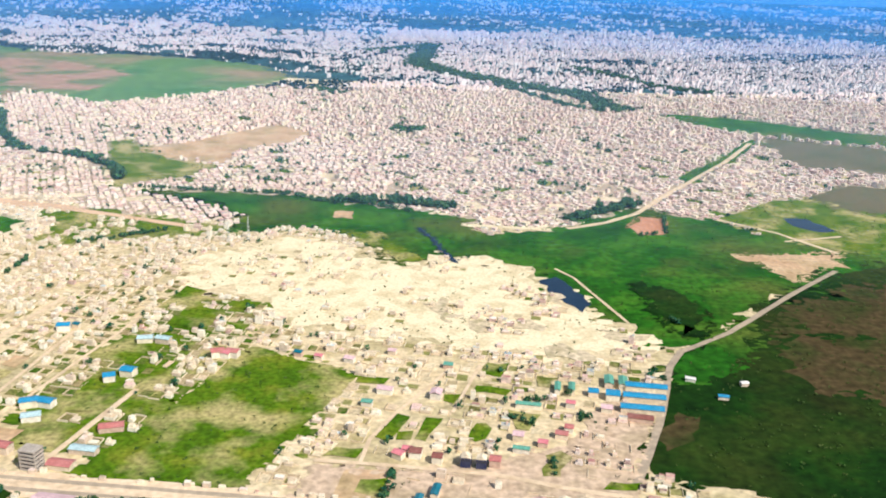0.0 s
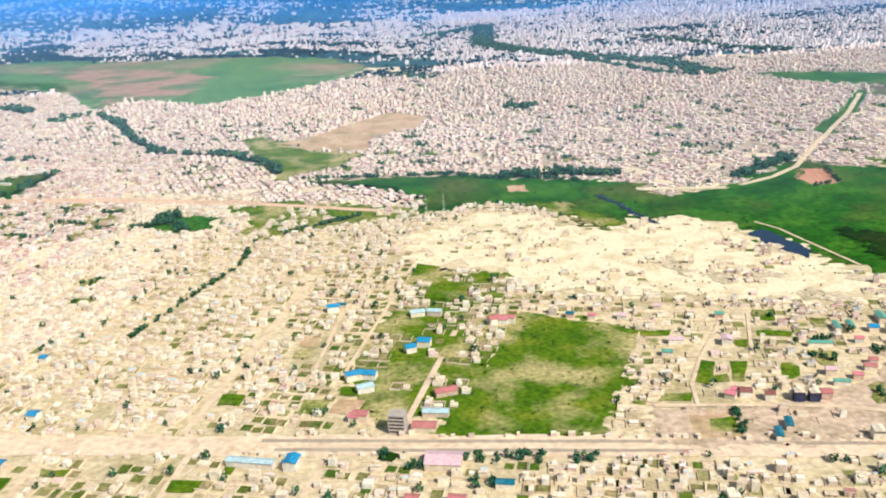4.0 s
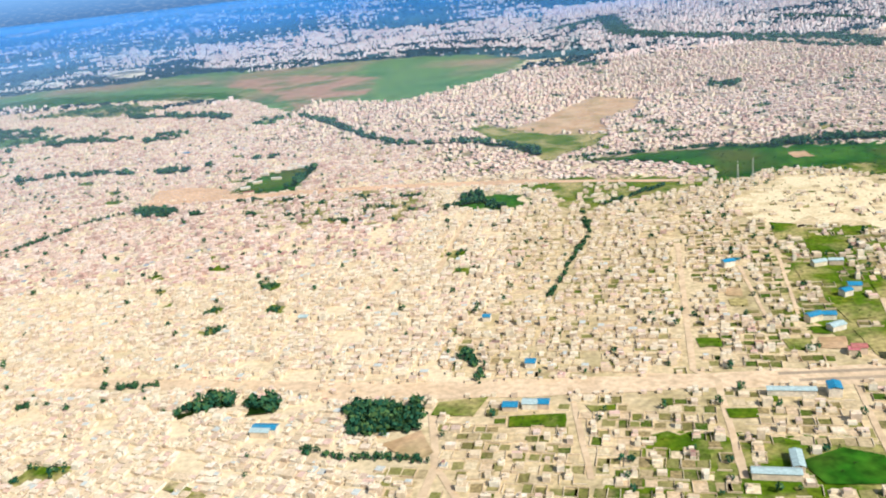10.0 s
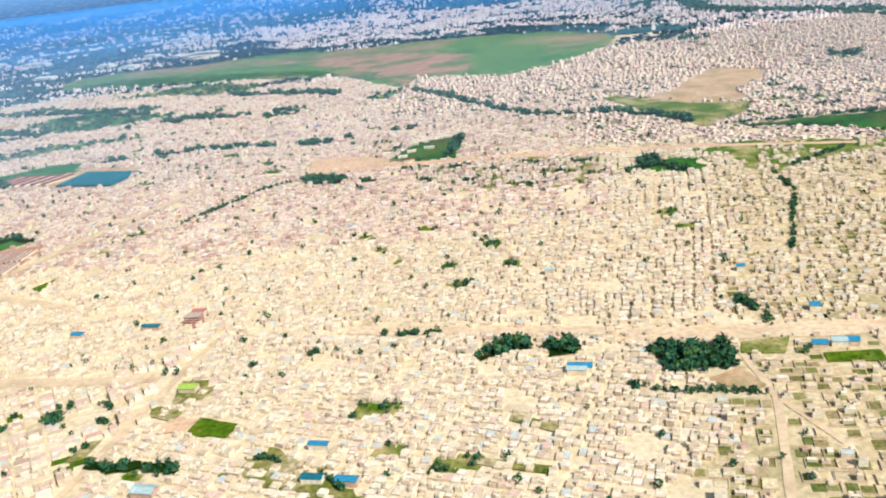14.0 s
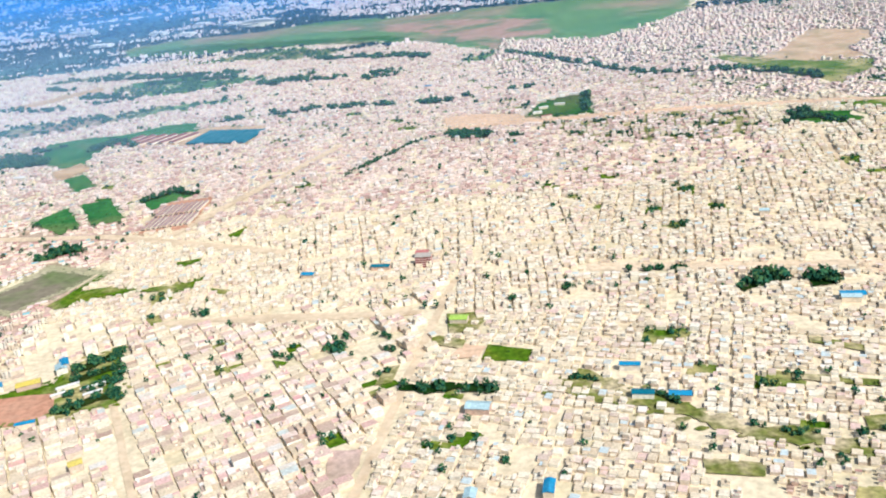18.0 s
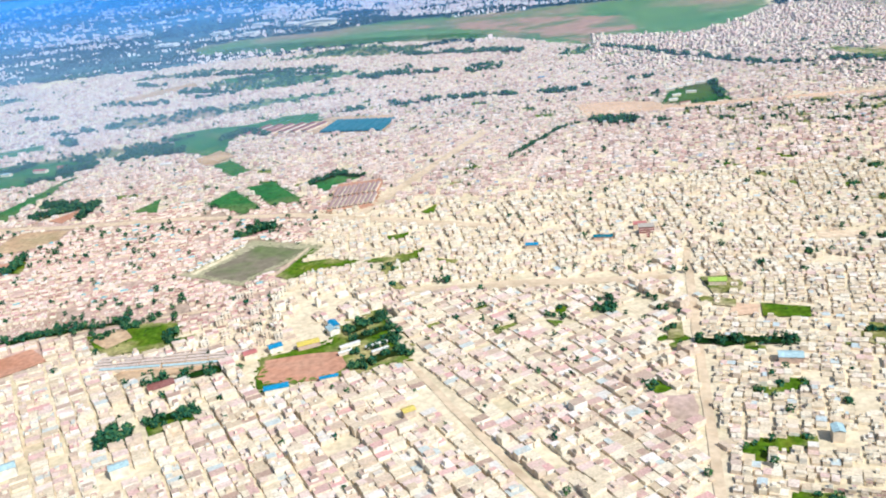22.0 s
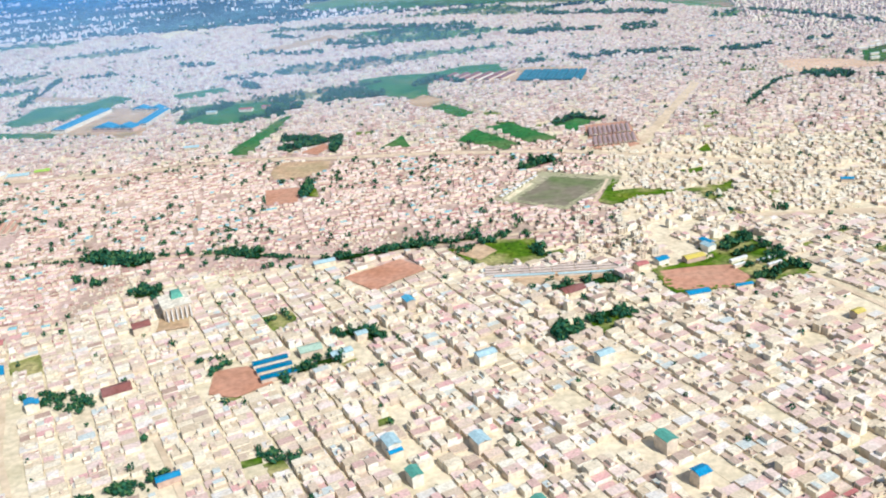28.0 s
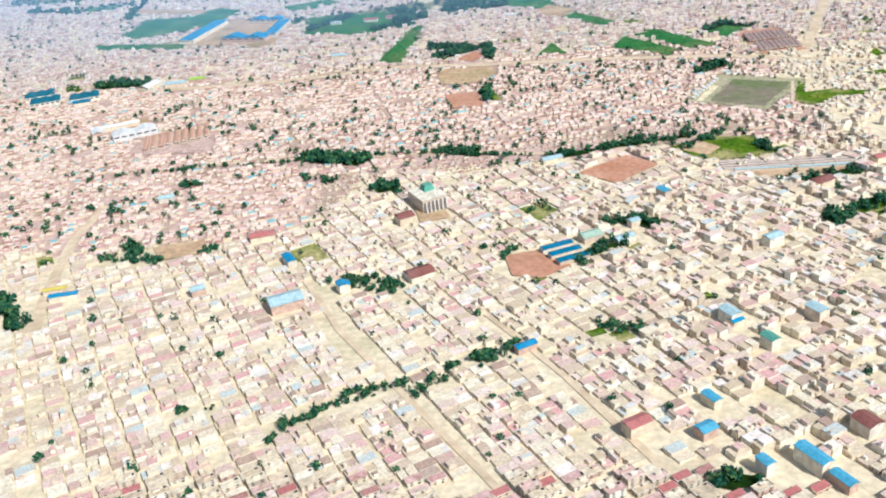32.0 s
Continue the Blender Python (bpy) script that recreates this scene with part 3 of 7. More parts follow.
tagged(new("ground", me), "trodden bare tan earth between the houses", "ground", kind="structure")
field("plot_lanes", LANE, [(-545, -170), (420, -170), (420, 700), (-300, 700), (-330, 600), (-345, 500), (-375, 420), (-405, 300), (-435, 200)], 9)
YARD = surface("yards of dry scrub and soil", [(0.26, 0.23, 0.13), (0.46, 0.36, 0.26), (0.38, 0.30, 0.20)], grain=0.3, grain_depth=0.35, stain=0.012, stain_colour=(0.52, 0.40, 0.30), stain_amount=0.55)
BACKYARD = surface("rosy soil between far houses", [(0.56, 0.43, 0.33), (0.66, 0.52, 0.42), (0.47, 0.37, 0.27)], grain=0.3, grain_depth=0.3, stain=0.008, stain_colour=(0.24, 0.25, 0.13), stain_amount=0.5)
field("block_yards", YARD, [(-300, 700), (1500, 700), (1500, 1480), (-640, 1480), (-640, 1010), (-420, 800)], 9)
field("town_yards", BACKYARD, [(-2900, 620), (-950, 610), (-640, 560), (-430, 770), (-430, 800), (-645, 1010), (-645, 1500), (-2900, 1700)], 9)
field("garden_green", GRASS, [(-172, 522), (-148, 533), (-100, 520), (-118, 440), (-130, 372), (-142, 345), (-190, 350), (-199, 388), (-185, 450)], 3)
field("garden_green", GRASS, [(-330, 236), (-230, 222), (-205, 262), (-300, 282)], 3)
ROSE = surface("rosy trodden soil", [(0.48, 0.31, 0.24), (0.58, 0.41, 0.33), (0.42, 0.27, 0.19)], grain=0.3, grain_depth=0.3, stain=0.02, stain_colour=(0.24, 0.20, 0.10), stain_amount=0.4)
field("estate_yards", ROSE, [(-2300, 600), (-955, 600), (-950, 345), (-1270, 332), (-1285, 252), (-2300, 250)], 5)
# ---- fields, water and roads ----
field("meadow", HILL, [(-1202, 1638), (-1175, 1755), (-1025, 1769), (-936, 1868), (-756, 1840), (-598, 1835), (-475, 1800), (-336, 1709), (-265, 1565), (-289, 1458), (-356, 1358), (-408, 1307), (-489, 1245), (-566, 1309), (-626, 1344), (-624, 1237), (-683, 1316), (-744, 1430), (-882, 1513), (-1049, 1593)], 6)
field("bare_earth", HILLSOIL, [(-935, 1747), (-718, 1712), (-541, 1549), (-538, 1361), (-612, 1368), (-628, 1262), (-654, 1325), (-749, 1554)], 5)
field("meadow", HILL, [(-1386, 1706), (-1418, 1869), (-1318, 1914), (-1155, 1880), (-1000, 1930), (-840, 1880), (-900, 1790), (-1080, 1620), (-1190, 1622)], 8)
field("marsh", MARSH, [(-1350, 1712), (-1190, 1640), (-1060, 1600), (-930, 1560), (-830, 1515), (-770, 1462), (-800, 1540), (-930, 1620), (-1100, 1700), (-1280, 1770)], 9)
field("meadow", GRASS, [(-374, 992), (-354, 1009), (-315, 947), (-278, 914), (-225, 889), (-248, 839), (-279, 819), (-298, 791), (-318, 836), (-354, 935)], 4)
field("earth_lot", SOIL, [(-334, 966), (-286, 999), (-246, 1071), (-204, 1123), (-154, 1067), (-176, 1012), (-222, 966), (-223, 903), (-272, 917)], 5)
field("marsh", MARSH, [(-276, 787), (-210, 786), (-135, 784), (-39, 751), (34, 725), (-22.4, 598.9), (-44.7, 635.7), (-74, 680), (-123, 690), (-155.1, 659), (-166.8, 668.7), (-154, 712), (-195, 750)], 4)
field("patchy_green", GRASS, [(-337, 712), (-276, 723), (-168, 682), (-155.1, 659), (-201.7, 658.3), (-255.8, 636.7), (-280.2, 619.6), (-301.6, 635.9), (-304, 682)], 4)
field("marsh", MARSH, [(-393.6, 669.5), (-373, 697), (-328, 682), (-324.4, 643.4), (-361.7, 646)], 4)
field("marsh", MARSH, [(-106, 758), (4, 717), (44, 678), (114, 712), (189, 777), (208, 755), (248, 738), (268, 700), (420, 675), (375, 592.5), (241, 560), (151.3, 477.6), (133.1, 473.1), (111.4, 507.3), (96.1, 535.8), (72, 596.3), (16.9, 626.9), (-26.1, 606.3), (-43.1, 638.9), (-53, 690)], 4)
field("pasture", DARKGRASS, [(147, 465.8), (190.5, 500.2), (288, 596.2), (390, 660), (480, 420), (315, 285), (157.5, 318.8), (100.5, 333), (99.8, 347.2), (131.2, 435.8)], 2)
field("pasture", DARKGRASS, [(209.2, 538.5), (282.8, 592.5), (420, 600), (360, 480), (238.5, 492)], 5)
field("scrub", SCRUB, [(210.8, 500.8), (277.8, 567.9), (325.3, 595.9), (400, 520), (330, 420), (234.3, 405.3), (207.0, 432.4)], 7)
field("scrub", SCRUB, [(111.7, 376.4), (124.2, 393.6), (134.2, 388.5), (125.4, 366.6), (109.5, 355.9)], 2)
field("marsh", MARSH, [(138.3, 449.0), (161.0, 485.0), (203.5, 520.8), (198, 487.8), (172.7, 446.5), (150, 430), (131.8, 425.6)], 5)
field("earth_lot", SOIL, [(229.5, 646.1), (269.7, 647.1), (320.4, 662.8), (306.8, 634.3), (257.4, 588.8), (248, 626.1)], 4)
field("earth_lot", REDSOIL, [(163.4, 714.0), (178.8, 744.4), (199.5, 740.7), (192.9, 699.5), (169.1, 692.8)], 2)
field("pond", WATER, [(309, 753), (329, 753), (343, 718), (326, 713), (309, 729)], 1.5)
field("heath", HEATH, [(355, 824), (426, 884), (540, 840), (480, 750), (378, 784)])
field("meadow", GRASS, [(250, 746), (322, 812), (360, 824), (378, 784), (480, 750), (450, 675), (320.2, 663), (274, 705)])
field("marsh", MARSH, [(332, 1292), (416, 1273), (566, 1178), (750, 1125), (712, 1035), (528, 1098), (424, 1142), (331, 1231)])
field("heath", HEATH, [(420, 1130), (523, 1087), (712, 1028), (638, 885), (472, 938), (408, 963), (399, 1074)], 8)
field("marsh", MARSH, [(248, 890), (325, 998), (401, 1117), (402, 1092), (330, 974), (256, 878)])
field("sand_flat", SAND, [(-182.8, 602.4), (-114.8, 658.3), (-60.5, 638.4), (-26.2, 600.1), (16.4, 620.2), (71.1, 590.3), (94, 525.8), (130.7, 465), (101.1, 452.9), (38, 463.3), (-11, 470.4), (-78.7, 485.7), (-115.6, 531.2), (-167.7, 550.7)], 7)
field("pond", WATER, [(72.9, 576.2), (86.5, 585.9), (103.2, 534), (94.6, 520), (81.2, 545.8)], 1.5)
field("meadow", GRASS, [(-101.9, 457.2), (-39.3, 426.3), (-79, 318.7), (-152.2, 321.2), (-129.4, 378.1)])
road(TRACK, 2.0, [(87.5, 602.9), (98.5, 585), (121.6, 505.6)])
road(TRACK, 5.2, [(110, 703), (146, 724), (178, 754), (234, 842), (323, 974), (391, 1091)])
road(TRACK, 3.8, [(247, 742), (286, 708), (316.9, 655.5)])
road(ASPHALT, 3.8, [(297.3, 614.4), (247.3, 565.6), (181.6, 495.2), (143.9, 465.3), (132.9, 446), (120.2, 406.2), (111.8, 380.7), (100.3, 352.5), (89.7, 327.5), (83.7, 313.8), (77, 300)])
road(TRACK, 3.0, [(285, 684), (339, 702)])
DUSTROAD = surface("wide dusty earth road", [(0.66, 0.49, 0.31), (0.72, 0.55, 0.37), (0.58, 0.42, 0.26)], grain=0.3, grain_depth=0.25, stain=0.03, stain_colour=(0.50, 0.38, 0.25), stain_amount=0.4)
road(DUSTROAD, 14.5, [(120, 287), (74, 293.5), (10, 299.5), (-42.8, 305.4)])
road(DUSTROAD, 16.5, [(-42.8, 305.4), (-206.5, 321), (-340.3, 333.7), (-457.2, 348.5)])
road(ASPHALT, 2.6, [(120, 290), (74, 296.5), (10, 303), (-42.8, 309.2), (-206.5, 324.8), (-232, 327.2)])
road(ASPHALT, 2.6, [(-42.8, 301.8), (-206.5, 317.4), (-225, 319.2)])
road(DUSTROAD, 12.0, [(-501.7, 364), (-606.6, 388.3)])
road(DUSTROAD, 10.5, [(-419.7, 347.2), (-541.9, 374.6)])
LATERITE = surface("graded orange laterite", [(0.62, 0.40, 0.25), (0.68, 0.46, 0.30), (0.55, 0.34, 0.20)], grain=0.3, grain_depth=0.25, stain=0.02, stain_colour=(0.48, 0.34, 0.22), stain_amount=0.4)
road(LATERITE, 16, [(-700, 779), (-609, 773), (-540.6, 768), (-462.6, 757), (-409.1, 746), (-357.7, 733), (-308.2, 720)])
road(LATERITE, 8, [(-308.2, 720), (-261.6, 704), (-196.6, 680.2)])
field("garden_green", PATCHY, [(-608.0, 765), (-540.0, 757), (-463.2, 742.3), (-411.0, 729.0), (-401.3, 678.1), (-418.2, 657.5), (-467.5, 638.9), (-525.3, 651.2), (-566.8, 677.8)], 6)
for a, b in (((-600, 758), (-575, 752)), ((-560, 742), (-535, 744)), ((-520, 716), (-505, 722)), ((-485, 735), (-470, 728)), ((-545, 690), (-520, 684)), ((-470, 690), (-445, 684)), ((-440, 716), (-420, 712)), ((-500, 662), (-480, 655)), ((-430, 670), (-415, 668)), ((-585, 712), (-570, 700))):
    wood(4.5, [a, b])
road(TRACK, 3.4, [(-234.8, 522.7), (-269.8, 338.9), (-261.3, 325.9), (-272.5, 245.1)])
road(TRACK, 2.2, [(-208.2, 472), (-217.7, 380.8)])
road(TRACK, 2.2, [(-177.1, 495.3), (-199.7, 391.7)])
road(TRACK, 3.0, [(-140.9, 435.8), (-166.5, 337.5)])
road(TRACK, 2.6, [(-331.3, 332.5), (-332, 253.1)])
road(TRACK, 2.6, [(-201, 315.2), (-215.1, 241)])
road(TRACK, 3.8, [(-398.8, 318.6), (-396.1, 272), (-414.4, 197.9)])
road(TRACK, 3.0, [(-396.1, 272), (-381.6, 231.9)])
road(TRACK, 3.8, [(-377.4, 640.7), (-400.5, 516.8)])
road(TRACK, 4.5, [(-687.7, 388.9), (-709.2, 276.8), (-734, 139.5)])
road(TRACK, 6.0, [(-869.2, 366.6), (-804.7, 363.4), (-748.4, 353.6), (-706, 347)])
road(TRACK, 6.0, [(-824.7, 361.5), (-736.4, 349.6), (-712.1, 355)])
road(TRACK, 9.0, [(-1476.7, 583.6), (-1368.5, 578.3), (-1258.8, 596.4), (-1162.4, 579), (-1069.2, 567.3), (-965.5, 545), (-805.1, 466.2)])
road(TRACK, 6.0, [(-1408.7, 162.7), (-1417.9, 197.2), (-1430.2, 266.3), (-1427.2, 315.2)])
road(TRACK, 3.4, [(-878.3, 331), (-862.3, 280.3), (-836.1, 225), (-796.1, 144.8)])
road(TRACK, 3.0, [(-1278.6, 195.9), (-1254.5, 143.8), (-1225, 96.5), (-1185.2, 32.7)])
road(TRACK, 3.0, [(-1186, 150.1), (-1154.9, 96.9), (-1126.1, 36.4)])
road(TRACK, 3.8, [(-1371.8, 376.3), (-1311.1, 375.2), (-1190, 362.6), (-1146.1, 349.7), (-1087, 348.1), (-1058, 357), (-983.7, 367.4)])
road(TRACK, 2.2, [(-438.8, 470.3), (-428.9, 507.4)])
# plots and open ground near the curve of the asphalt road
DUST = surface("trodden brown ground", [(0.50, 0.36, 0.24), (0.58, 0.43, 0.30), (0.42, 0.30, 0.19)], grain=0.3, grain_depth=0.35, stain=0.05, stain_colour=(0.30, 0.24, 0.13), stain_amount=0.5)
field("brown_flat", DUST, [(-54, 336), (12.5, 334.1), (30.2, 342.6), (70.9, 358.9), (96.2, 352.7), (88, 325), (76, 302), (-54, 308)], 3)
field("brown_flat", DUST, [(62, 352), (78, 374), (92, 402), (104, 396), (108, 380), (97, 352)], 3)
field("earth_lot", SOIL, [(-36.3, 334.2), (-12.9, 335.4), (-19.4, 310.1), (-39.7, 311.1)])
for outline in ([(-16.0, 385.2), (-9.8, 381.8), (-19.7, 358.2), (-25.7, 362.4)], [(-1.9, 381.3), (6.5, 380.8), (-1.7, 359.3), (-6.7, 361.3)], [(-15.0, 367.4), (-7.5, 368.5), (-8.6, 359.7), (-15.7, 360.1)],
                [(22.5, 376.9), (27.1, 377.8), (29.6, 372.3), (26.2, 363.3), (21.6, 359.7), (18.3, 362.6)], [(7.1, 406.4), (16.0, 405.8), (12.0, 396.2), (6.6, 398.5)], [(23.7, 415.8), (42.1, 412.4), (38.6, 405.8), (21.8, 409.0)],
                [(38.5, 391.4), (54.6, 387.2), (47.5, 371.3), (41.0, 372.8)], [(31.2, 444.9), (43.9, 444.1), (36.8, 425.6), (27.5, 430.0)], [(-38.6, 423.2), (-21.7, 422.1), (-24.5, 415.2), (-39.6, 416.2)],
                [(-42.3, 352.4), (-29.1, 351.7), (-32.4, 343.5), (-48.5, 344.5)], [(-28.9, 326.6), (-17.1, 328.4), (-19.4, 312.3), (-30.8, 317.5)], [(-62, 402), (-50, 399), (-53, 388), (-64, 391)], [(-70, 372), (-52, 368), (-55, 360), (-72, 364)]):
    field("meadow", GRASS, outline, 0.8)
field("patchy_green", PATCHY, [(53.0, 350.4), (65.6, 347.9), (57.2, 330.8), (48.9, 332.8)], 3)
field("patchy_green", PATCHY, [(57.2, 430.2), (68.8, 427.2), (65.1, 415.2), (55.9, 417.2)], 2)
field("meadow", GRASS, [(79.1, 330.5), (92.3, 329.7), (88.9, 322.7), (74.7, 323.5)], 1.5)
road(TRACK, 2.8, [(-50.7, 341.0), (-17.4, 338.2), (27.7, 333.2), (57.4, 324.4), (86, 318)])
road(TRACK, 2.0, [(-30.3, 338.9), (-27.5, 359.7), (-17.0, 384.2), (2.8, 420.5), (12.6, 442.2)])
road(TRACK, 2.0, [(10.9, 386.7), (20.6, 419.3), (27.0, 441.1)])
wood(3.0, [(-14.5, 334), (-18, 312)])
wood(5.0, [(42, 384), (50, 376)])
wood(5.5, [(74, 386), (82, 378)])
wood(3.6, [(38, 398), (60, 402)])
wood(3.6, [(58, 345), (54, 334)])
wood(4.0, [(118, 436), (126, 428)])
wood(3.0, [(32, 437), (40, 432)])
THIN_SCRUB = surface("thin olive scrub on sand", [(0.40, 0.33, 0.19), (0.58, 0.47, 0.31), (0.30, 0.27, 0.13)], grain=0.3, grain_depth=0.4, stain=0.05, stain_colour=(0.66, 0.54, 0.38), stain_amount=0.7)
# thin scrub on the sandy flat
for outline in ([(-8.5, 531.5), (12.2, 536.0), (21.0, 509.9), (11.0, 496.1), (1.6, 514.2)], [(43.4, 504.0), (64.2, 501.7), (66.4, 488.2), (48.2, 491.1)], [(64.7, 465.3), (87.2, 462.6), (83.2, 448.1), (65.1, 451.9)],
                [(99.3, 493.5), (130.4, 488.1), (126.2, 480.1), (101.4, 483.7)], [(21.9, 500.8), (38.7, 494.9), (35.6, 486.6), (22.3, 490.6)], [(104.5, 466.1), (131.9, 465.0), (125.8, 457.6), (102.7, 455.9)], [(69.5, 556.0), (88.6, 545.9), (83.9, 533.5), (70.7, 540.3)]):
    field("thin_scrub", THIN_SCRUB, outline, 4)
wood(2.6, [(170, 690), (192, 696), (199, 742)])
# green gardens and bare plots among the walled plots
for outline in ([(-164.4, 548.9), (-147.7, 539.4), (-155.5, 514.6), (-170.9, 510.2)], [(-149.1, 517.2), (-129.0, 503.2), (-137.9, 477.4), (-158.1, 486.4)], [(-176.4, 463.1), (-155.3, 463.7), (-162.9, 431.0), (-181.9, 434.2)],
                [(-178.7, 408.3), (-154.9, 416.6), (-162.5, 379.3), (-178.3, 378.4)], [(-180.0, 367.1), (-164.8, 364.6), (-171.7, 337.6), (-179.5, 331.9), (-180.4, 345.2)], [(-199.2, 375.2), (-185.4, 374.6), (-187.7, 364.8), (-200.7, 366.5)],
                [(-217.7, 363.8), (-204.1, 360.9), (-206.0, 349.6), (-218.1, 351.2)], [(-259.9, 373.3), (-247.4, 371.0), (-249.3, 359.8), (-260.3, 361.9)], [(-229.6, 420.4), (-219.4, 417.8), (-221.3, 408.4), (-230.6, 410.8)]):
    field("meadow", GRASS, outline, 0.7)
for outline in ([(-144.4, 428.1), (-134.1, 424.1), (-142.0, 400.7), (-150.1, 402.9)], [(-142.3, 392.1), (-131.8, 387.7), (-136.6, 377.2), (-145.3, 379.4)], [(-124.1, 523.6), (-109.2, 524.0), (-116.2, 509.3), (-127.1, 512.2)],
                [(-326.4, 313.4), (-313.0, 311.1), (-313.1, 304.0), (-324.2, 305.9)], [(-265.1, 299.3), (-251.6, 297.2), (-253.1, 288.8), (-265.3, 290.6)], [(-243.9, 309.6), (-239.0, 308.8), (-240.4, 300.8), (-244.7, 301.4)]):
    field("meadow", GRASS, outline, 0.7)
field("earth_lot", SOIL, [(-226.7, 437.6), (-217.5, 434.8), (-220.1, 423.2), (-228.5, 425.5)], 0.7)
field("earth_lot", SOIL, [(-200.0, 361.9), (-187.0, 360.1), (-190.8, 347.0), (-203.3, 349.5)], 0.7)
field("earth_lot", LATERITE, [(-697, 780), (-703, 834), (-664, 832), (-625, 810), (-600, 779)])
field("marsh", MARSH, [(-617, 793), (-594, 864), (-544, 879), (-549, 779)])
field("meadow", LUSH, [(-1089, 744), (-1073, 758), (-1040, 704), (-1053, 689)])
field("meadow", LUSH, [(-1029.2, 644.4), (-1007.7, 654.2), (-966.3, 586.4), (-994, 579)])
field("meadow", LUSH, [(-1056.3, 604.3), (-1041.3, 640.1), (-1003.9, 579.2), (-1014.2, 563.5)])
field("meadow", LUSH, [(-1125.3, 603.8), (-1110, 638.6), (-1099, 595.2)])
field("meadow", LUSH, [(-968.2, 631.1), (-944.3, 657.8), (-920.3, 639.7), (-943.2, 622), (-949.8, 602.8)])
field("meadow", GRASS, [(-862.3, 518.8), (-850.2, 535.5), (-852.1, 502.4)])
field("earth_lot", SOIL, [(-1217.9, 551.4), (-1212.7, 575.2), (-1169, 572.1), (-1167.8, 546.6), (-1188.2, 523.4), (-1210.9, 529)])
OLIVE = surface("worn olive turf", [(0.30, 0.29, 0.15), (0.42, 0.37, 0.22), (0.24, 0.26, 0.12)], grain=0.3, grain_depth=0.3, stain=0.03, stain_colour=(0.48, 0.40, 0.28), stain_amount=0.4)
field("sports_turf", OLIVE, [(-1029, 433.3), (-989, 493), (-933, 463), (-978.3, 402)])
field("meadow", GRASS, [(-956, 414), (-951, 412), (-934, 457), (-939, 461)])
road(TRACK, 2.0, [(-958.5, 413), (-942, 462)])
road(TRACK, 9.0, [(-806, 760), (-862, 637), (-911, 531)])
field("earth_lot", SAND, [(-1021.5, 432.5), (-1001.5, 466.5), (-997.5, 464.5), (-1017, 431)], 0.6)
field("sports_pitch", PITCH, [(-1011.7, 429.7), (-982.1, 478.9), (-943.4, 459), (-979, 409.7)])
field("meadow", GRASS, [(-950.9, 416.2), (-920, 433.8), (-898.3, 422.3), (-872.9, 428.9), (-856.5, 437.9), (-864.9, 414.4), (-918.4, 420.9), (-944.5, 406.4)], 2)
field("meadow", LUSH, [(-1275.2, 619.2), (-1247, 752), (-1237, 760), (-1252.1, 612.8)])
field("meadow", LUSH, [(-1368, 761), (-1375, 849), (-1257, 836), (-1250, 765), (-1295, 742)])
field("bare_earth", REDSOIL, [(-1202.7, 604.6), (-1183.1, 631.5), (-1172.6, 614.9), (-1185.2, 594.3)])
field("meadow", GRASS, [(-1177.8, 477.5), (-1181.3, 511.1), (-1169.1, 493.6), (-1163.4, 471.5)])
field("meadow", GRASS, [(-1059.5, 342.9), (-1028.6, 356.2), (-1003.4, 351.3), (-1000.8, 316.7), (-1033.3, 315.6), (-1048.7, 327.2)])
field("earth_lot", SOIL, [(-1057.7, 339.8), (-1039.6, 351.5), (-1029.2, 337.2), (-1040, 323.8)])
field("bare_earth", REDSOIL, [(-1124.2, 312.4), (-1090.3, 334.5), (-1072.7, 316.0), (-1102.0, 290.0)])
field("meadow", GRASS, [(-941, 293), (-903.5, 302), (-903, 322), (-879.5, 341), (-858, 276), (-893, 262), (-905, 264), (-936, 259)])
field("earth_lot", REDSOIL, [(-937.6, 289.2), (-915, 292), (-897.0, 291.4), (-890.7, 273.9), (-901.0, 261.5), (-933.1, 263.1), (-938.7, 270.2)])
field("meadow", GRASS, [(-984.7, 230.4), (-972.4, 244.8), (-959.2, 236.2), (-979.1, 219.1)])
field("bare_earth", REDSOIL, [(-1171.6, 184.5), (-1174.6, 206), (-1158.2, 209.5), (-1141.4, 191.2), (-1156.8, 180.3)])
field("meadow", GRASS, [(-395.8, 327.7), (-371.3, 329.1), (-379.2, 311.4), (-399.7, 315.6)])
field("earth_lot", SOIL, [(-422.7, 293.2), (-403.9, 302.4), (-397.3, 282.9), (-404.7, 276.2)])
field("meadow", GRASS, [(-669.4, 300.0), (-646.6, 290.1), (-650.3, 278.3), (-673.2, 284.6)], 0.8)
field("earth_lot", LATERITE, [(-682.5, 303.9), (-669.8, 297.7), (-673.8, 287.0), (-688.5, 291.1)], 0.8)
field("earth_lot", ROSE, [(-739.7, 215.6), (-725.6, 214.8), (-729.8, 192.6), (-739.8, 194.2)], 0.8)
field("patchy_green", PATCHY, [(-640.4, 251.2), (-627.4, 266.5), (-607.1, 243.4), (-597.3, 239.5), (-575.9, 212.4), (-524.7, 182.6), (-529.6, 179.8), (-564.6, 197.2), (-607.7, 229.9)], 2.5)
field("meadow", GRASS, [(-362.5, 308.3), (-336.2, 306.6), (-337.8, 294.7), (-363.4, 298.6)])
field("marsh", MARSH, [(-248.4, 253.3), (-228.4, 260.5), (-215.3, 252.5), (-217.9, 233.4), (-244.2, 236.9)])
field("earth_lot", SOIL, [(-1075, 866), (-1031, 920), (-979, 918), (-909, 892), (-916, 812), (-988, 837)])
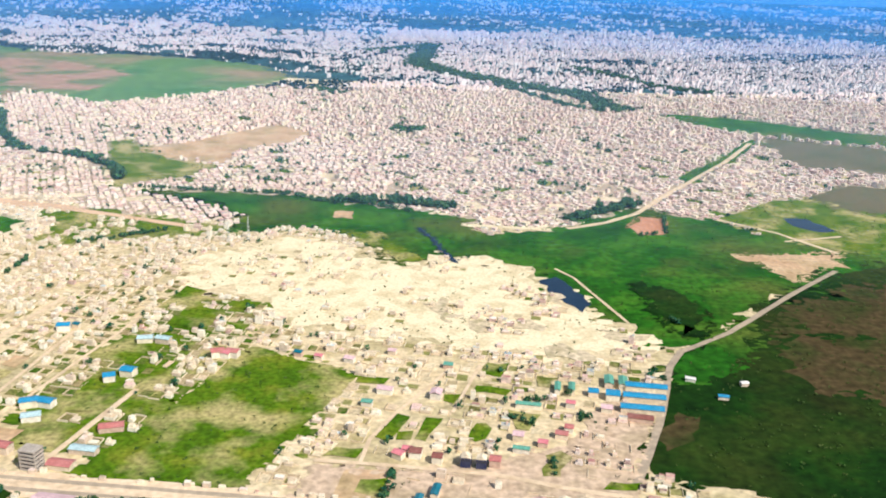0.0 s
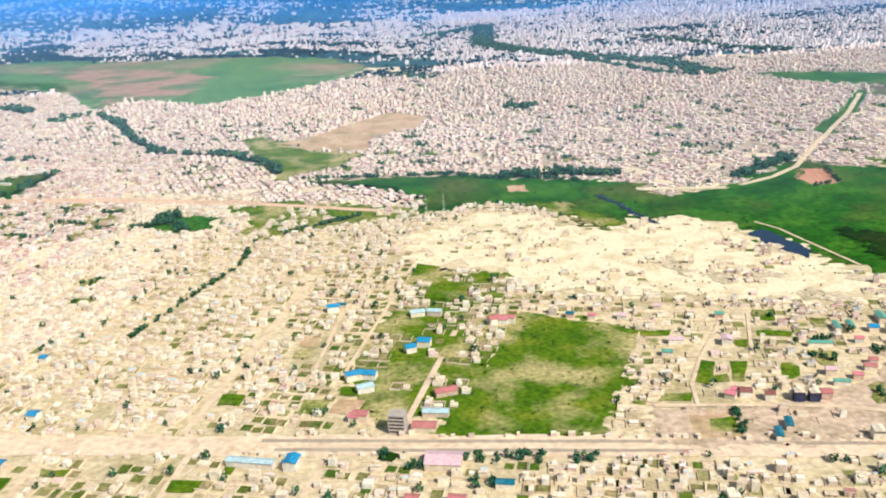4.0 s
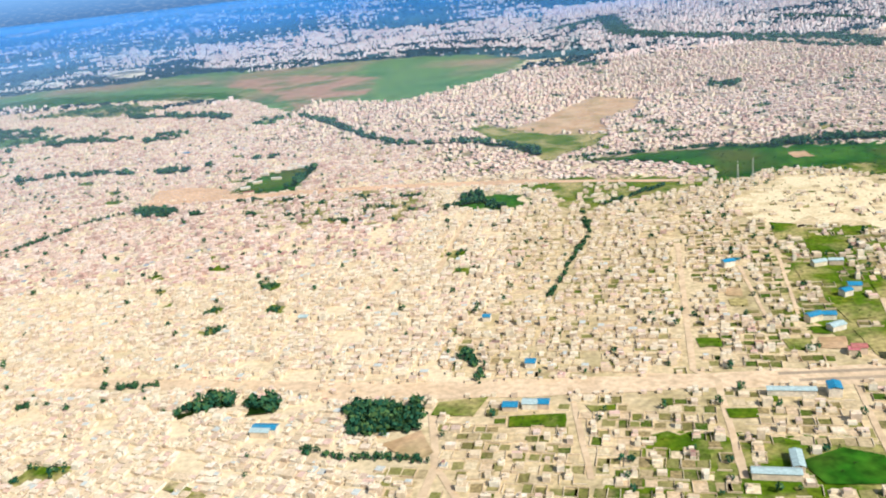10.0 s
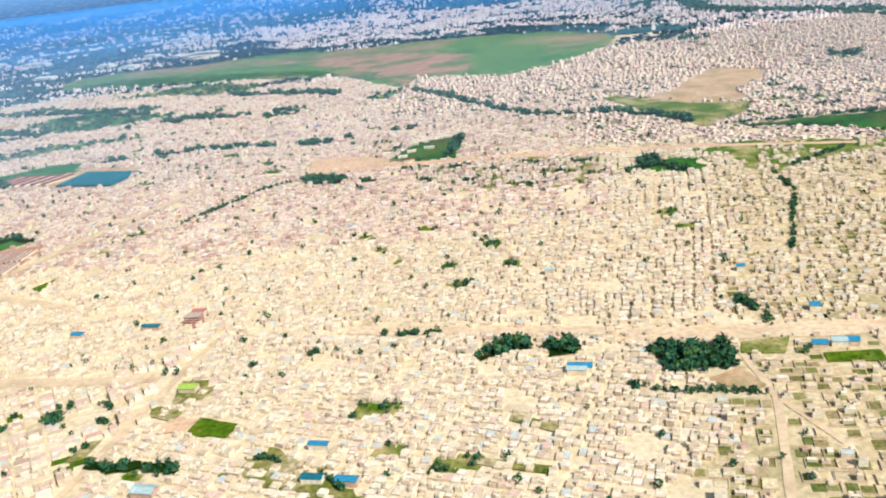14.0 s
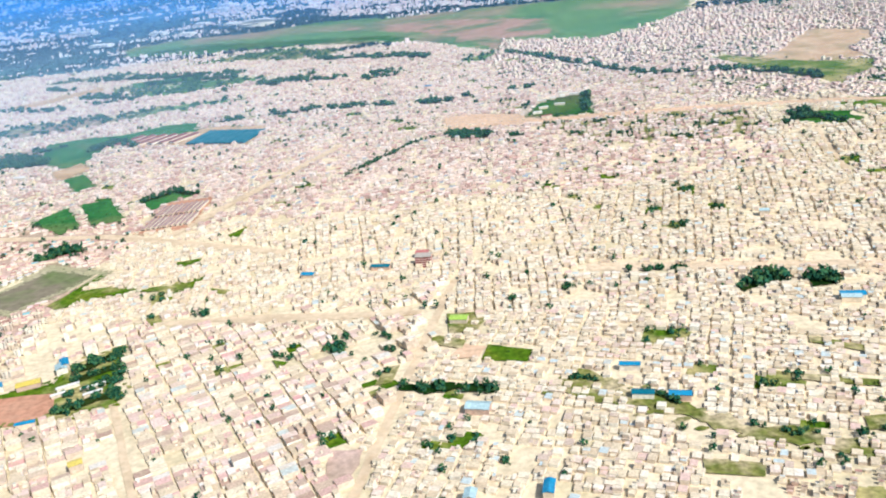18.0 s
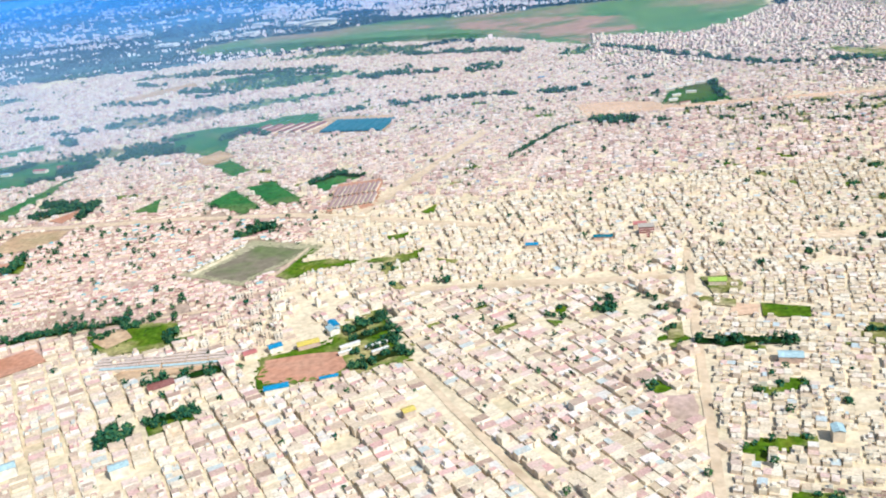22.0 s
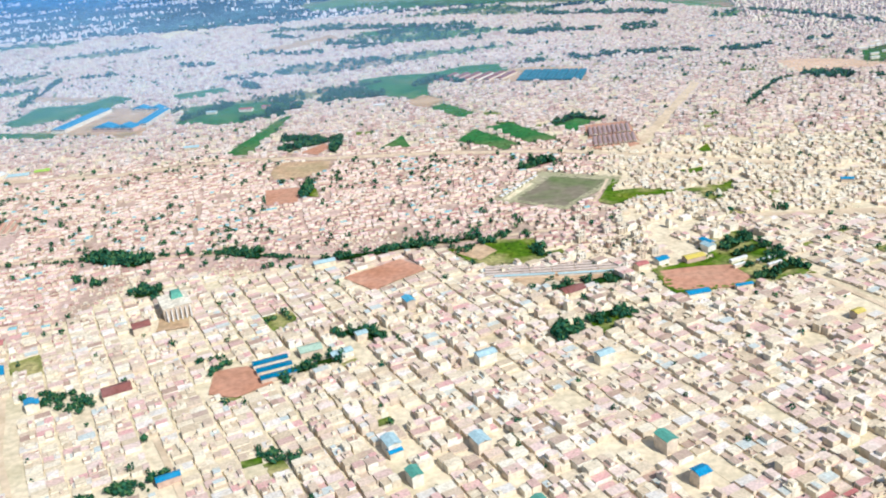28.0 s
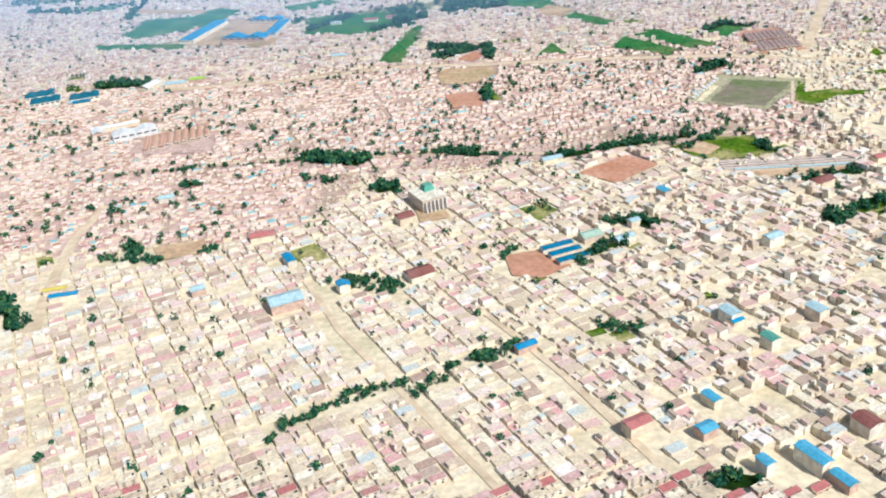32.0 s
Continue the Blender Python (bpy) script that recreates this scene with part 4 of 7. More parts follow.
field("earth_lot", SOIL, [(-1521, 760), (-1501, 884), (-1402, 841), (-1394, 720)])
field("bare_earth", REDSOIL, [(-940.5, 621), (-900, 623.3), (-904.1, 546.3), (-940.9, 544.2)])
field("earth_lot", ROSE, [(-1444.3, 410.7), (-1444.1, 456), (-1393.8, 451.5), (-1381, 403.5)])
field("earth_lot", SOIL, [(-1469.9, 446.2), (-1484.8, 499.5), (-1460, 498.1), (-1444, 449.5)])
field("earth_lot", SOIL, [(-1221.3, 254.9), (-1227.1, 287.6), (-1212.3, 289.1), (-1203.3, 259)])
field("meadow", GRASS, [(-76, 679), (-44, 675), (-25.7, 639.3), (-9.2, 613.1), (-30.2, 615.1), (-52, 645.6)], 4)
field("stream", WATER, [(-15.0, 692), (-13.2, 692.5), (-4, 672), (1.6, 656), (5, 640), (10, 629), (17.0, 610.6), (15.6, 610.2), (8.2, 628), (2.8, 640), (-0.3, 656), (-6, 672)], 0.4)
field("pasture", DARKGRASS, [(143.5, 579.6), (166.3, 559.6), (178.2, 520.9), (164.4, 485.2), (145.8, 492.3), (141.0, 532.5)], 6)
field("earth_lot", SOIL, [(-86, 735), (-71, 736), (-69, 712), (-84, 714)], 1.5)
field("sand_flat", SAND, [(22, 707), (60, 704), (97, 700), (95, 693), (60, 696), (24, 701)], 1.5)
field("meadow", LUSH, [(-1156, 837), (-1186, 922), (-1140, 936), (-1096, 929), (-1054, 960), (-1010, 956), (-1000, 912), (-1037, 892), (-1095, 860), (-1090, 786), (-1120, 798)])
field("patchy_green", PATCHY, [(-580.7, 216.4), (-568.8, 217.1), (-567, 208.5), (-578.8, 207)])
field("patchy_green", PATCHY, [(-559.9, 204.2), (-546.4, 204.2), (-543, 195.9), (-557.4, 195.3)])
field("patchy_green", PATCHY, [(-517.7, 205.9), (-505.4, 206.1), (-506.7, 196.3), (-519.8, 196.3)])
field("patchy_green", PATCHY, [(-532.1, 191.7), (-520.3, 191.5), (-521.4, 181.7), (-533, 181.6)])
field("patchy_green", PATCHY, [(-505.9, 192.4), (-493.1, 192.4), (-494.3, 181.5), (-506.8, 181.5)])
field("patchy_green", PATCHY, [(-513.6, 177.2), (-501.2, 177.2), (-502.9, 167.9), (-514.9, 168.2)])
field("patchy_green", PATCHY, [(-587.6, 187.3), (-565.1, 180.7), (-567.9, 172.5), (-589, 177.9)])
field("patchy_green", PATCHY, [(-533.7, 244.2), (-515.6, 238.7), (-496.6, 230.7), (-499.2, 226.6), (-519.7, 233.2), (-534.9, 239.6)])
field("patchy_green", PATCHY, [(-514.3, 277.7), (-492.9, 262.5), (-495.8, 257.7), (-516.2, 271.3)])
field("patchy_green", PATCHY, [(-699.5, 316.9), (-680.5, 306.9), (-682.8, 298.2), (-698.3, 306)])
field("sand_flat", SAND, [(-1655, 1542), (-1576, 1603), (-1538, 1526), (-1602, 1462)])
field("earth_lot", SOIL, [(-1385, 1238), (-1278, 1337), (-1260, 1292), (-1361, 1188)])
field("meadow", LUSH, [(-1230, 1337), (-1116, 1344), (-1102, 1300), (-1212, 1287)])
field("meadow", LUSH, [(-1424, 929), (-1366, 953), (-1347, 920), (-1400, 891)])
field("meadow", GRASS, [(-848.3, 415.1), (-832.3, 408), (-836.9, 399.8)])
field("meadow", GRASS, [(-887.4, 469.5), (-869.3, 473.3), (-869.4, 461), (-881.5, 460.1)])
field("meadow", GRASS, [(-956.7, 412), (-947.7, 433.6), (-920.6, 436.3), (-923.5, 417.6), (-946.8, 405)])
field("meadow", GRASS, [(-784.2, 305.3), (-774.8, 301.3), (-779, 293.1)])
field("patchy_green", PATCHY, [(-691.4, 341.6), (-666.1, 339.2), (-674.2, 318.6), (-689.8, 316.5)])
field("patchy_green", PATCHY, [(-721.5, 285.4), (-714.1, 287), (-717, 269.4), (-725.6, 268.2)])
field("earth_lot", SOIL, [(-1116, 779), (-1097, 808), (-1074, 775), (-1093, 740)])
field("bare_earth", REDSOIL, [(-1211.8, 498), (-1183.9, 499), (-1178.7, 461.7), (-1203, 460.2)])
field("earth_lot", SOIL, [(-1021.1, 303.8), (-964.5, 302.8), (-965.8, 285.8), (-1018.3, 282.2)])
field("earth_lot", SOIL, [(-1374.8, 246.4), (-1346.6, 253.7), (-1340.5, 235.3), (-1365, 229.4)])
field("meadow", LUSH, [(-1596, 828), (-1597, 919), (-1536, 914), (-1512, 956), (-1473, 924), (-1491, 867), (-1522, 833), (-1573, 808)])
field("meadow", LUSH, [(-1614, 794), (-1504, 766), (-1498, 742), (-1599, 766)])
field("earth_lot", SOIL, [(-1644, 997), (-1526, 950), (-1525, 926), (-1621, 960)])
wood(3.8, [(-631.8, 256.1), (-615.9, 257.4)])
wood(3.0, [(-599.1, 243.2), (-582.5, 220.1)])
wood(3.0, [(-561.7, 206.5), (-540.3, 193.6)])
wood(3.0, [(-522.5, 194.8), (-500.5, 195.4)])
wood(3.0, [(-537.6, 180.4), (-537.1, 175.2)])
wood(3.0, [(-512.4, 180.5), (-496.2, 169.7)])
wood(4.5, [(-730.1, 326.2), (-719.3, 316.3)])
wood(3.8, [(-722.2, 305.6), (-712.1, 297.7)])
wood(4.5, [(-750.3, 324.9), (-743.2, 320.9)])
wood(4.5, [(-789, 643.8), (-766, 683), (-727, 741), (-710, 752)])
wood(12.0, [(-983, 1186), (-941, 1192), (-910, 1219)])
wood(13.5, [(-1188, 1301), (-1113, 1303), (-1043, 1278)])
wood(16.5, [(-1370, 1198), (-1274, 1154)])
wood(16.5, [(-1379, 1354), (-1329, 1338)])
wood(13.5, [(-1222, 1177), (-1170, 1177)])
wood(15.0, [(-819, 1130), (-771, 1135)])
wood(10.5, [(-735, 924), (-702, 915)])
wood(9.0, [(-683, 938), (-670, 937)])
wood(10.5, [(-625, 945), (-597, 947)])
wood(10.5, [(-698, 752), (-672, 732), (-657, 741)])
wood(6.8, [(-639, 725), (-623, 724)])
wood(9.0, [(-544, 875), (-553, 791)])
wood(5.2, [(-608, 871), (-621, 800)])
wood(11, [(-383, 692), (-365, 690)])
wood(7.5, [(-529.4, 335.7), (-519.1, 339.5)])
wood(6.0, [(-624.3, 361.4), (-614.6, 360.5)])
wood(4.0, [(-667.5, 197), (-663, 194)])
wood(4.5, [(-727, 281), (-720.5, 281)])
wood(6.0, [(-846.1, 375.8), (-836.7, 371.8)])
wood(9.0, [(-1046, 1159), (-1021, 1161)])
wood(10.5, [(-962, 1160), (-947, 1172)])
wood(15.0, [(-1676, 1605), (-1536, 1577)])
wood(16.5, [(-1366, 996), (-1326, 1007)])
wood(4.2, [(-1268, 72.5), (-1256, 82.5), (-1243, 93.5), (-1229.4, 95), (-1212.9, 96.6)])
wood(8.0, [(-1110, 30), (-1096, 29)])
wood(3.8, [(-1212.9, 96.6), (-1201.4, 107.1), (-1188.5, 113.1), (-1171, 120.5)])
wood(4.5, [(-1255.3, 188.6), (-1244.4, 190.6), (-1230.2, 184.2)])
wood(3.8, [(-1314.4, 86.8), (-1300.3, 89.9)])
wood(6.0, [(-1052.2, 338.2), (-1021.7, 363.4)])
wood(17, [(-1544, 610), (-1520, 611), (-1497, 606)])
wood(11.2, [(-1305, 376.2), (-1282.9, 368), (-1264.3, 355.6)])
wood(6.0, [(-1303.8, 338.1), (-1280.1, 326.8)])
wood(7.5, [(-1251.5, 306.3), (-1237.2, 305.8)])
wood(6.8, [(-1212.8, 372), (-1195.9, 360.5), (-1183.7, 354.2)])
wood(6.8, [(-1383.8, 342), (-1370.6, 337.9)])
wood(9.0, [(-1366, 778), (-1345, 803), (-1325, 840)])
wood(8.0, [(-1292, 759), (-1250, 765)])
wood(9.0, [(-1278, 838), (-1250, 829)])
wood(16.5, [(-1270, 784), (-1234, 799)])
wood(16.5, [(-1340, 962), (-1312, 922)])
wood(6.8, [(-1214.1, 610.4), (-1199.5, 626.4), (-1176, 640.4)])
wood(6.0, [(-1345, 234.6), (-1336.6, 241.4)])
wood(4.5, [(-1256, 185.3), (-1239.5, 193.3)])
wood(4.5, [(-1239.5, 176.6), (-1228.2, 182.2)])
wood(5.2, [(-1190.2, 109.1), (-1176.7, 113)])
wood(16.5, [(-1212, 846), (-1171, 846)])
wood(19.5, [(-1794, 1040), (-1734, 1018)])
wood(4.5, [(-1185.3, 217.4), (-1173.5, 219)])
wood(7.5, [(-1393.8, 254.4), (-1381.1, 239.2)])
wood(10.5, [(-1623, 928), (-1645, 1082)])
wood(15.0, [(-1476, 1143), (-1430, 1132)])
wood(15.0, [(-1613, 1111), (-1571, 1116)])
wood(6.0, [(-106, 768), (-65, 765), (-24, 742)])
wood(10.5, [(117, 729), (173, 777), (186, 787)])
wood(4.0, [(150, 512), (154, 503)])
wood(12.0, [(-1106, 864), (-1088, 894), (-1054, 867)])
wood(16.5, [(-1215, 816), (-1185, 823), (-1146, 823)])
wood(7.5, [(-1186, 878), (-1153, 904)])
wood(10.5, [(-987, 944), (-952, 948)])
wood(7.5, [(-177, 310.1), (-170, 306.7)])
wood(6.0, [(-163.7, 300.2), (-158, 298)])
wood(6.0, [(-138.3, 304.3), (-109.7, 301.4)])
wood(6.0, [(-140.6, 284.5), (-129.1, 283.7)])
wood(6.0, [(-93.5, 299), (-84, 298.5)])
wood(10.5, [(-617, 1211), (-562, 1129), (-509, 1023), (-451, 940), (-379, 917), (-323, 872), (-304, 823)])
wood(4.5, [(-275, 798), (-210, 792), (-134, 788), (-93, 761)])
wood(14, [(-86, 767), (-32, 772), (14, 756)])
wood(5.0, [(-265.6, 630.4), (-230.1, 656.2), (-214.1, 668)])
wood(2.8, [(-287.6, 611.4), (-289.5, 563.2), (-309.4, 509), (-330.6, 445.4)])
wood(15, [(-439, 321), (-422, 323.1), (-404.4, 318)])
wood(13, [(-436, 310), (-405, 309)])
wood(16.5, [(-493.3, 337.4), (-480.5, 338.1)])
wood(10.5, [(-524.3, 342.5), (-504.5, 344.9)])
wood(5.2, [(-456.1, 293.8), (-438.4, 284.4), (-402, 277.1)])
wood(6.0, [(-381.7, 378.9), (-375.2, 346)])
wood(6.0, [(-581.3, 376.1), (-553.9, 371.3)])
wood(33.8, [(-52, 1120), (-22, 1110)])
wood(22.5, [(-205, 1443), (-156, 1385)])
wood(15.0, [(-12, 1798), (58, 1631), (127, 1492), (203, 1320), (257, 1298)])
wood(19.5, [(276, 1820), (341, 1691), (387, 1578), (467, 1514)])
wood(45.0, [(-151, 2033), (-26, 2188), (-46, 1794), (61, 1620), (227, 1454), (270, 1298)])
wood(22.5, [(-1268, 1235), (-1170, 1198)])
wood(26.2, [(-1307, 1411), (-1054, 1317)])
wood(22.5, [(-927, 1366), (-846, 1341), (-764, 1288), (-734, 1259)])
wood(18.8, [(-976, 1185), (-861, 1163)])
wood(18.8, [(-819, 1160), (-770, 1162)])
wood(12.0, [(-910, 954), (-846, 948), (-790, 946), (-765, 925)])
wood(16.5, [(-731, 924), (-697, 916)])
wood(16.5, [(-691, 747), (-656, 733)])
wood(8.0, [(-400.1, 660.3), (-368, 676), (-349.9, 649.1)])
wood(7.5, [(-713, 265), (-700.7, 258.5), (-685.8, 260.8), (-667.5, 252.5)])
wood(8.0, [(-757, 313.5), (-747, 308)])
wood(5.0, [(-783, 309.5), (-773.5, 305.5)])
wood(10.5, [(-1003.1, 219.6), (-989.9, 226.8)])
wood(6.0, [(-983.2, 230.5), (-961.4, 239.2)])
wood(7.5, [(-968.2, 631.1), (-944.3, 657.8), (-920.3, 639.7)])
wood(9.0, [(-1112, 859), (-1094, 891), (-1052, 858)])
wood(16.5, [(-1192, 641.4), (-1224.6, 652.1)])
wood(10.0, [(-1003.2, 502.6), (-991.3, 512.2), (-979.2, 521.9)])
wood(2.6, [(-1436, 367.7), (-1388.6, 369.8), (-1336, 368.9), (-1265, 371.9), (-1213, 364.5), (-1134, 342)])
wood(9.0, [(-1220.2, 613.3), (-1207.7, 632.8), (-1171, 642), (-1170.4, 599.3)])
wood(10.5, [(-1177.6, 502.8), (-1175, 474.2)])
wood(12.0, [(-1300.4, 368.3), (-1264.8, 361.9)])
wood(9.0, [(-1252, 309.5), (-1238.1, 310.5)])
wood(7.5, [(-1130.3, 342.1), (-1087.3, 353), (-1043.2, 359.1)])
wood(7.5, [(-1006.1, 337.5), (-1002, 323.1)])
wood(6.8, [(-997.6, 277.3), (-960.5, 282.5)])
wood(7.5, [(-896, 314), (-881, 331)])
wood(7.0, [(-892, 303), (-872, 314)])
wood(6.0, [(-889, 287), (-867, 299)])
wood(7.0, [(-888, 271), (-862, 283)])
wood(6.0, [(-878, 333), (-861, 280)])
wood(6.8, [(-985.7, 233.7), (-963.8, 243.5)])
wood(7.5, [(-1002.1, 229.8), (-996.2, 216.7)])
wood(7.5, [(-1138.3, 196), (-1128.3, 202.9), (-1112.6, 212.1)])
wood(7.5, [(-1117.5, 236.9), (-1101, 237.7), (-1091, 226.9)])
wood(6.0, [(-1256.3, 184.3), (-1230.2, 178.8)])
wood(5.2, [(-1132.3, 129.1), (-1117.7, 127.7)])
wood(5.2, [(-1176, 200.7), (-1170.9, 214)])
wood(6.0, [(-1401.8, 236.5), (-1366.4, 227.8)])
wood(5.2, [(-1256, 192.7), (-1227.7, 182.9)])
wood(5.2, [(-1268.6, 74.7), (-1255.9, 80.6), (-1245.4, 88.9)])
wood(4.5, [(-1243, 88.6), (-1231.6, 91.3)])
wood(3.8, [(-1275, 61.6), (-1267.6, 69.4)])
wood(4.5, [(-1217.7, 91.8), (-1201.5, 97.9)])
wood(4.5, [(-1191.8, 113.5), (-1169.1, 126.4)])
wood(9.0, [(-1439.5, 194.2), (-1417.9, 163.8)])
wood(9.0, [(-1290.4, 372.5), (-1261.5, 361.1)])
wood(6.8, [(-1211.1, 366.5), (-1184, 364)])
wood(6.8, [(-1249.9, 314.3), (-1235.3, 311.5)])
wood(6.8, [(-1107.8, 32), (-1099.3, 28.5)])
wood(3.8, [(-1135.8, 134), (-1117, 127)])

# ---- sheds and halls with painted sheet roofs ----
SHED_LABEL = {"blue": "long shed with a bright blue sheet roof", "lightblue": "shed with a pale blue sheet roof", "green": "hall with a green sheet roof", "teal": "shed with a teal sheet roof", "red": "house with a red sheet roof",
              "brown": "hall with a dark brown-red roof", "yellow": "house with a yellow painted roof", "lime": "shed with a lime green roof", "white": "long white roofed shed", "deepblue": "long school building with a dark blue sheet roof", "palegreen": "hall with a pale green sheet roof", "rose": "small house with a bright rose sheet roof", "pink": "house with a pale pink sheet roof", "azure": "house with an azure sheet roof"}


def shed(tint, x, y, w, d, h, turn):
    top = tagged(new("shed"), SHED_LABEL[tint] + " among the houses", "shed")
    top.matrix_basis = pose(x, y, 0, 0, 0, turn)
    part("wall", box(w - 0.6, d - 0.6, h), RENDER, top)
    long_x = w >= d
    run, span = (w, d) if long_x else (d, w)
    rise = min(2.2, span * 0.16)
    for s in (-1, 1):
        bm = bmesh.new()
        a = [(-run / 2, 0, h + rise), (run / 2, 0, h + rise), (run / 2, s * span / 2, h), (-run / 2, s * span / 2, h)]
        lower = [bm.verts.new(q) for q in a]
        upper = [bm.verts.new((q[0], q[1], q[2] + 0.18)) for q in a]
        if s > 0:
            lower.reverse(), upper.reverse()
        bm.faces.new(lower)
        bm.faces.new(upper[::-1])
        for i in range(4):
            bm.faces.new((lower[i], upper[i], upper[(i + 1) % 4], lower[(i + 1) % 4]))
        if not long_x:
            bmesh.ops.rotate(bm, verts=bm.verts, cent=(0, 0, 0), matrix=Matrix.Rotation(math.pi / 2, 3, "Z"))
        bmesh.ops.recalc_face_normals(bm, faces=bm.faces)
        part("roof_slope", bm, SHEET[tint], top)
    raster([(x - 6, y - 6), (x + 6, y - 6), (x + 6, y + 6), (x - 6, y + 6)], 5)

for spot in [(-603.5, 803.4, 10.2, 3.8, 2.6, 10), (-595.5, 823.5, 10.2, 3.2, 2.6, 10), (-581.9, 862.8, 6.4, 3.2, 2.6, 10), (-570.2, 873.1, 6.4, 3.2, 2.6, 10), (139.6, 428.3, 5.8, 3.2, 1.9, -20), (167.4, 424.7, 4.5, 3.2, 1.9, 10), (-594.6, 855.5, 10.2, 3.2, 2.6, -11), (-567.4, 888.4, 11.5, 3.2, 2.6, -11), (-556.6, 874.8, 11.5, 3.2, 2.6, -11), (-577.3, 832.4, 11.5, 3.2, 2.6, -11), (-546.4, 880.4, 5.1, 3.2, 2.6, -11)]:
    shed("white", *spot)
for spot in [(-891.8, 295.4, 12, 2.6, 2.4, 27), (-893.5, 287.5, 8, 2.4, 2.4, 27), (-877.0, 293.0, 13, 2.6, 2.4, 27), (-874.4, 286.0, 10, 2.4, 2.4, 27), (-1487.0, 593.4, 12.8, 21.8, 3.8, -20), (-1479.0, 478.1, 38.4, 7.7, 3.2, 25), (-1490.2, 467.0, 9.0, 16.6, 3.2, 25), (-1143.0, 762.5, 14.1, 6.4, 3.8, -9)]:
    shed("white", *spot)
for spot in [(-595.6, 783.8, 11.5, 3.8, 2.6, 10), (-989.4, 269.7, 14.1, 7.7, 2.6, 27), (-989.1, 268.4, 9.0, 6.4, 2.6, 28), (-1051.9, 52.0, 7.7, 9.0, 5.1, 28), (-1218.5, 190.6, 14.1, 10.2, 3.2, 28), (-1229.7, 257.8, 10.2, 9.0, 4.5, 28), (3.9, 342.1, 5.0, 5.0, 3.6, -10), (-6.0, 346.5, 6.0, 5.4, 3.2, -10), (103.0, 383.4, 13, 5.0, 2.6, -12)]:
    shed("brown", *spot)
for spot in [(151.5, 408.7, 5.8, 3.2, 1.9, -10), (112.7, 415.8, 21.8, 5.8, 3.2, -8), (109.3, 404.3, 21.8, 5.8, 3.2, -8), (105.7, 392.1, 21.8, 5.8, 3.2, -8), (93.5, 406.0, 7.5, 7.0, 3.6, -8), (84, 409, 5.5, 5.5, 3.0, -8), (-194.7, 382.8, 9.0, 5.8, 3.8, 20), (-166.1, 411.2, 6.4, 5.8, 3.8, 20), (-214.5, 473.0, 7.7, 5.8, 3.8, 10), (-361.4, 315.8, 7.7, 5.8, 2.6, -12), (-345.9, 314.9, 6.4, 5.8, 3.2, -12), (-214.7, 304.3, 6.4, 7.7, 4.5, -12), (-187.0, 383.7, 9.0, 5.8, 3.2, -12)]:
    shed("blue", *spot)
for spot in [(-158.5, 418.2, 7.7, 6.4, 3.8, -12), (-348.5, 358.3, 5.8, 5.8, 3.2, -12), (-369.5, 422.1, 5.1, 5.1, 3.2, -12), (-479.1, 313.6, 12.8, 5.8, 3.2, -12), (-602.9, 262.2, 10.2, 3.8, 3.2, -12), (-586.0, 232.4, 10.2, 4.5, 3.2, -12), (-783.0, 417.9, 9.0, 5.1, 2.6, -12), (-649.0, 173.5, 4.6, 9.0, 4.0, -10), (-934.5, 301.1, 8.0, 6.0, 3.2, 27), (-903.8, 319.8, 5.0, 9.5, 4.5, 27), (-924.5, 254.5, 12.8, 5.5, 3.0, 13), (-898.5, 260.5, 10.0, 3.2, 2.6, 13), (-960.7, 98.4, 6.4, 5.8, 5.8, 28)]:
    shed("blue", *spot)
for spot in [(-1077.6, 126.5, 6.4, 4.5, 3.2, 28), (-1169.5, 117.5, 10.2, 4.5, 3.2, 28), (-1256.9, 180.4, 5.1, 6.4, 5.1, 28), (-1290.0, 215.4, 5.1, 11.5, 3.8, 28), (-1256.3, 182.2, 5.8, 5.8, 3.8, 28), (-1405.2, 192.6, 15.4, 4.5, 3.2, 10), (-725.8, 1012.3, 9.0, 5.1, 3.2, -9)]:
    shed("blue", *spot)
for spot in [(-187.9, 369.5, 9.0, 5.8, 3.2, 20), (-152.7, 342.5, 12.8, 5.1, 2.6, -8), (-162.9, 459.6, 9.0, 5.8, 3.2, 10), (-352.0, 315.9, 7.7, 5.8, 3.2, -12), (-260.7, 244.2, 19.2, 5.1, 3.2, -12), (-250.0, 251.6, 5.1, 12.8, 3.2, -12), (-233.0, 306.9, 21.8, 4.5, 3.2, -12), (-152.6, 459.6, 9.0, 5.1, 3.2, -12), (-480.9, 310.8, 10.2, 5.1, 3.2, -12), (-675.2, 237.0, 11.5, 7.0, 3.4, -14)]:
    shed("lightblue", *spot)
for spot in [(-679.2, 171.6, 5.1, 6.4, 5.1, -10), (-903.9, 315.6, 6.4, 7.7, 3.8, 27), (-1014.5, 293.6, 35, 2.4, 2.2, -3), (-978.5, 291.6, 34, 2.4, 2.2, -2), (-1138.2, 333.9, 14, 6, 3.2, 20), (-1111.4, 213.7, 11.5, 5.8, 3.2, 28), (-982.9, 192.3, 9.0, 5.8, 5.1, 28), (-1039.0, 199.6, 10.2, 6.4, 5.1, 28), (-1103.3, 231.7, 6.4, 5.1, 3.8, 28), (-1283.6, 169, 17, 11.5, 5.1, 24)]:
    shed("lightblue", *spot)
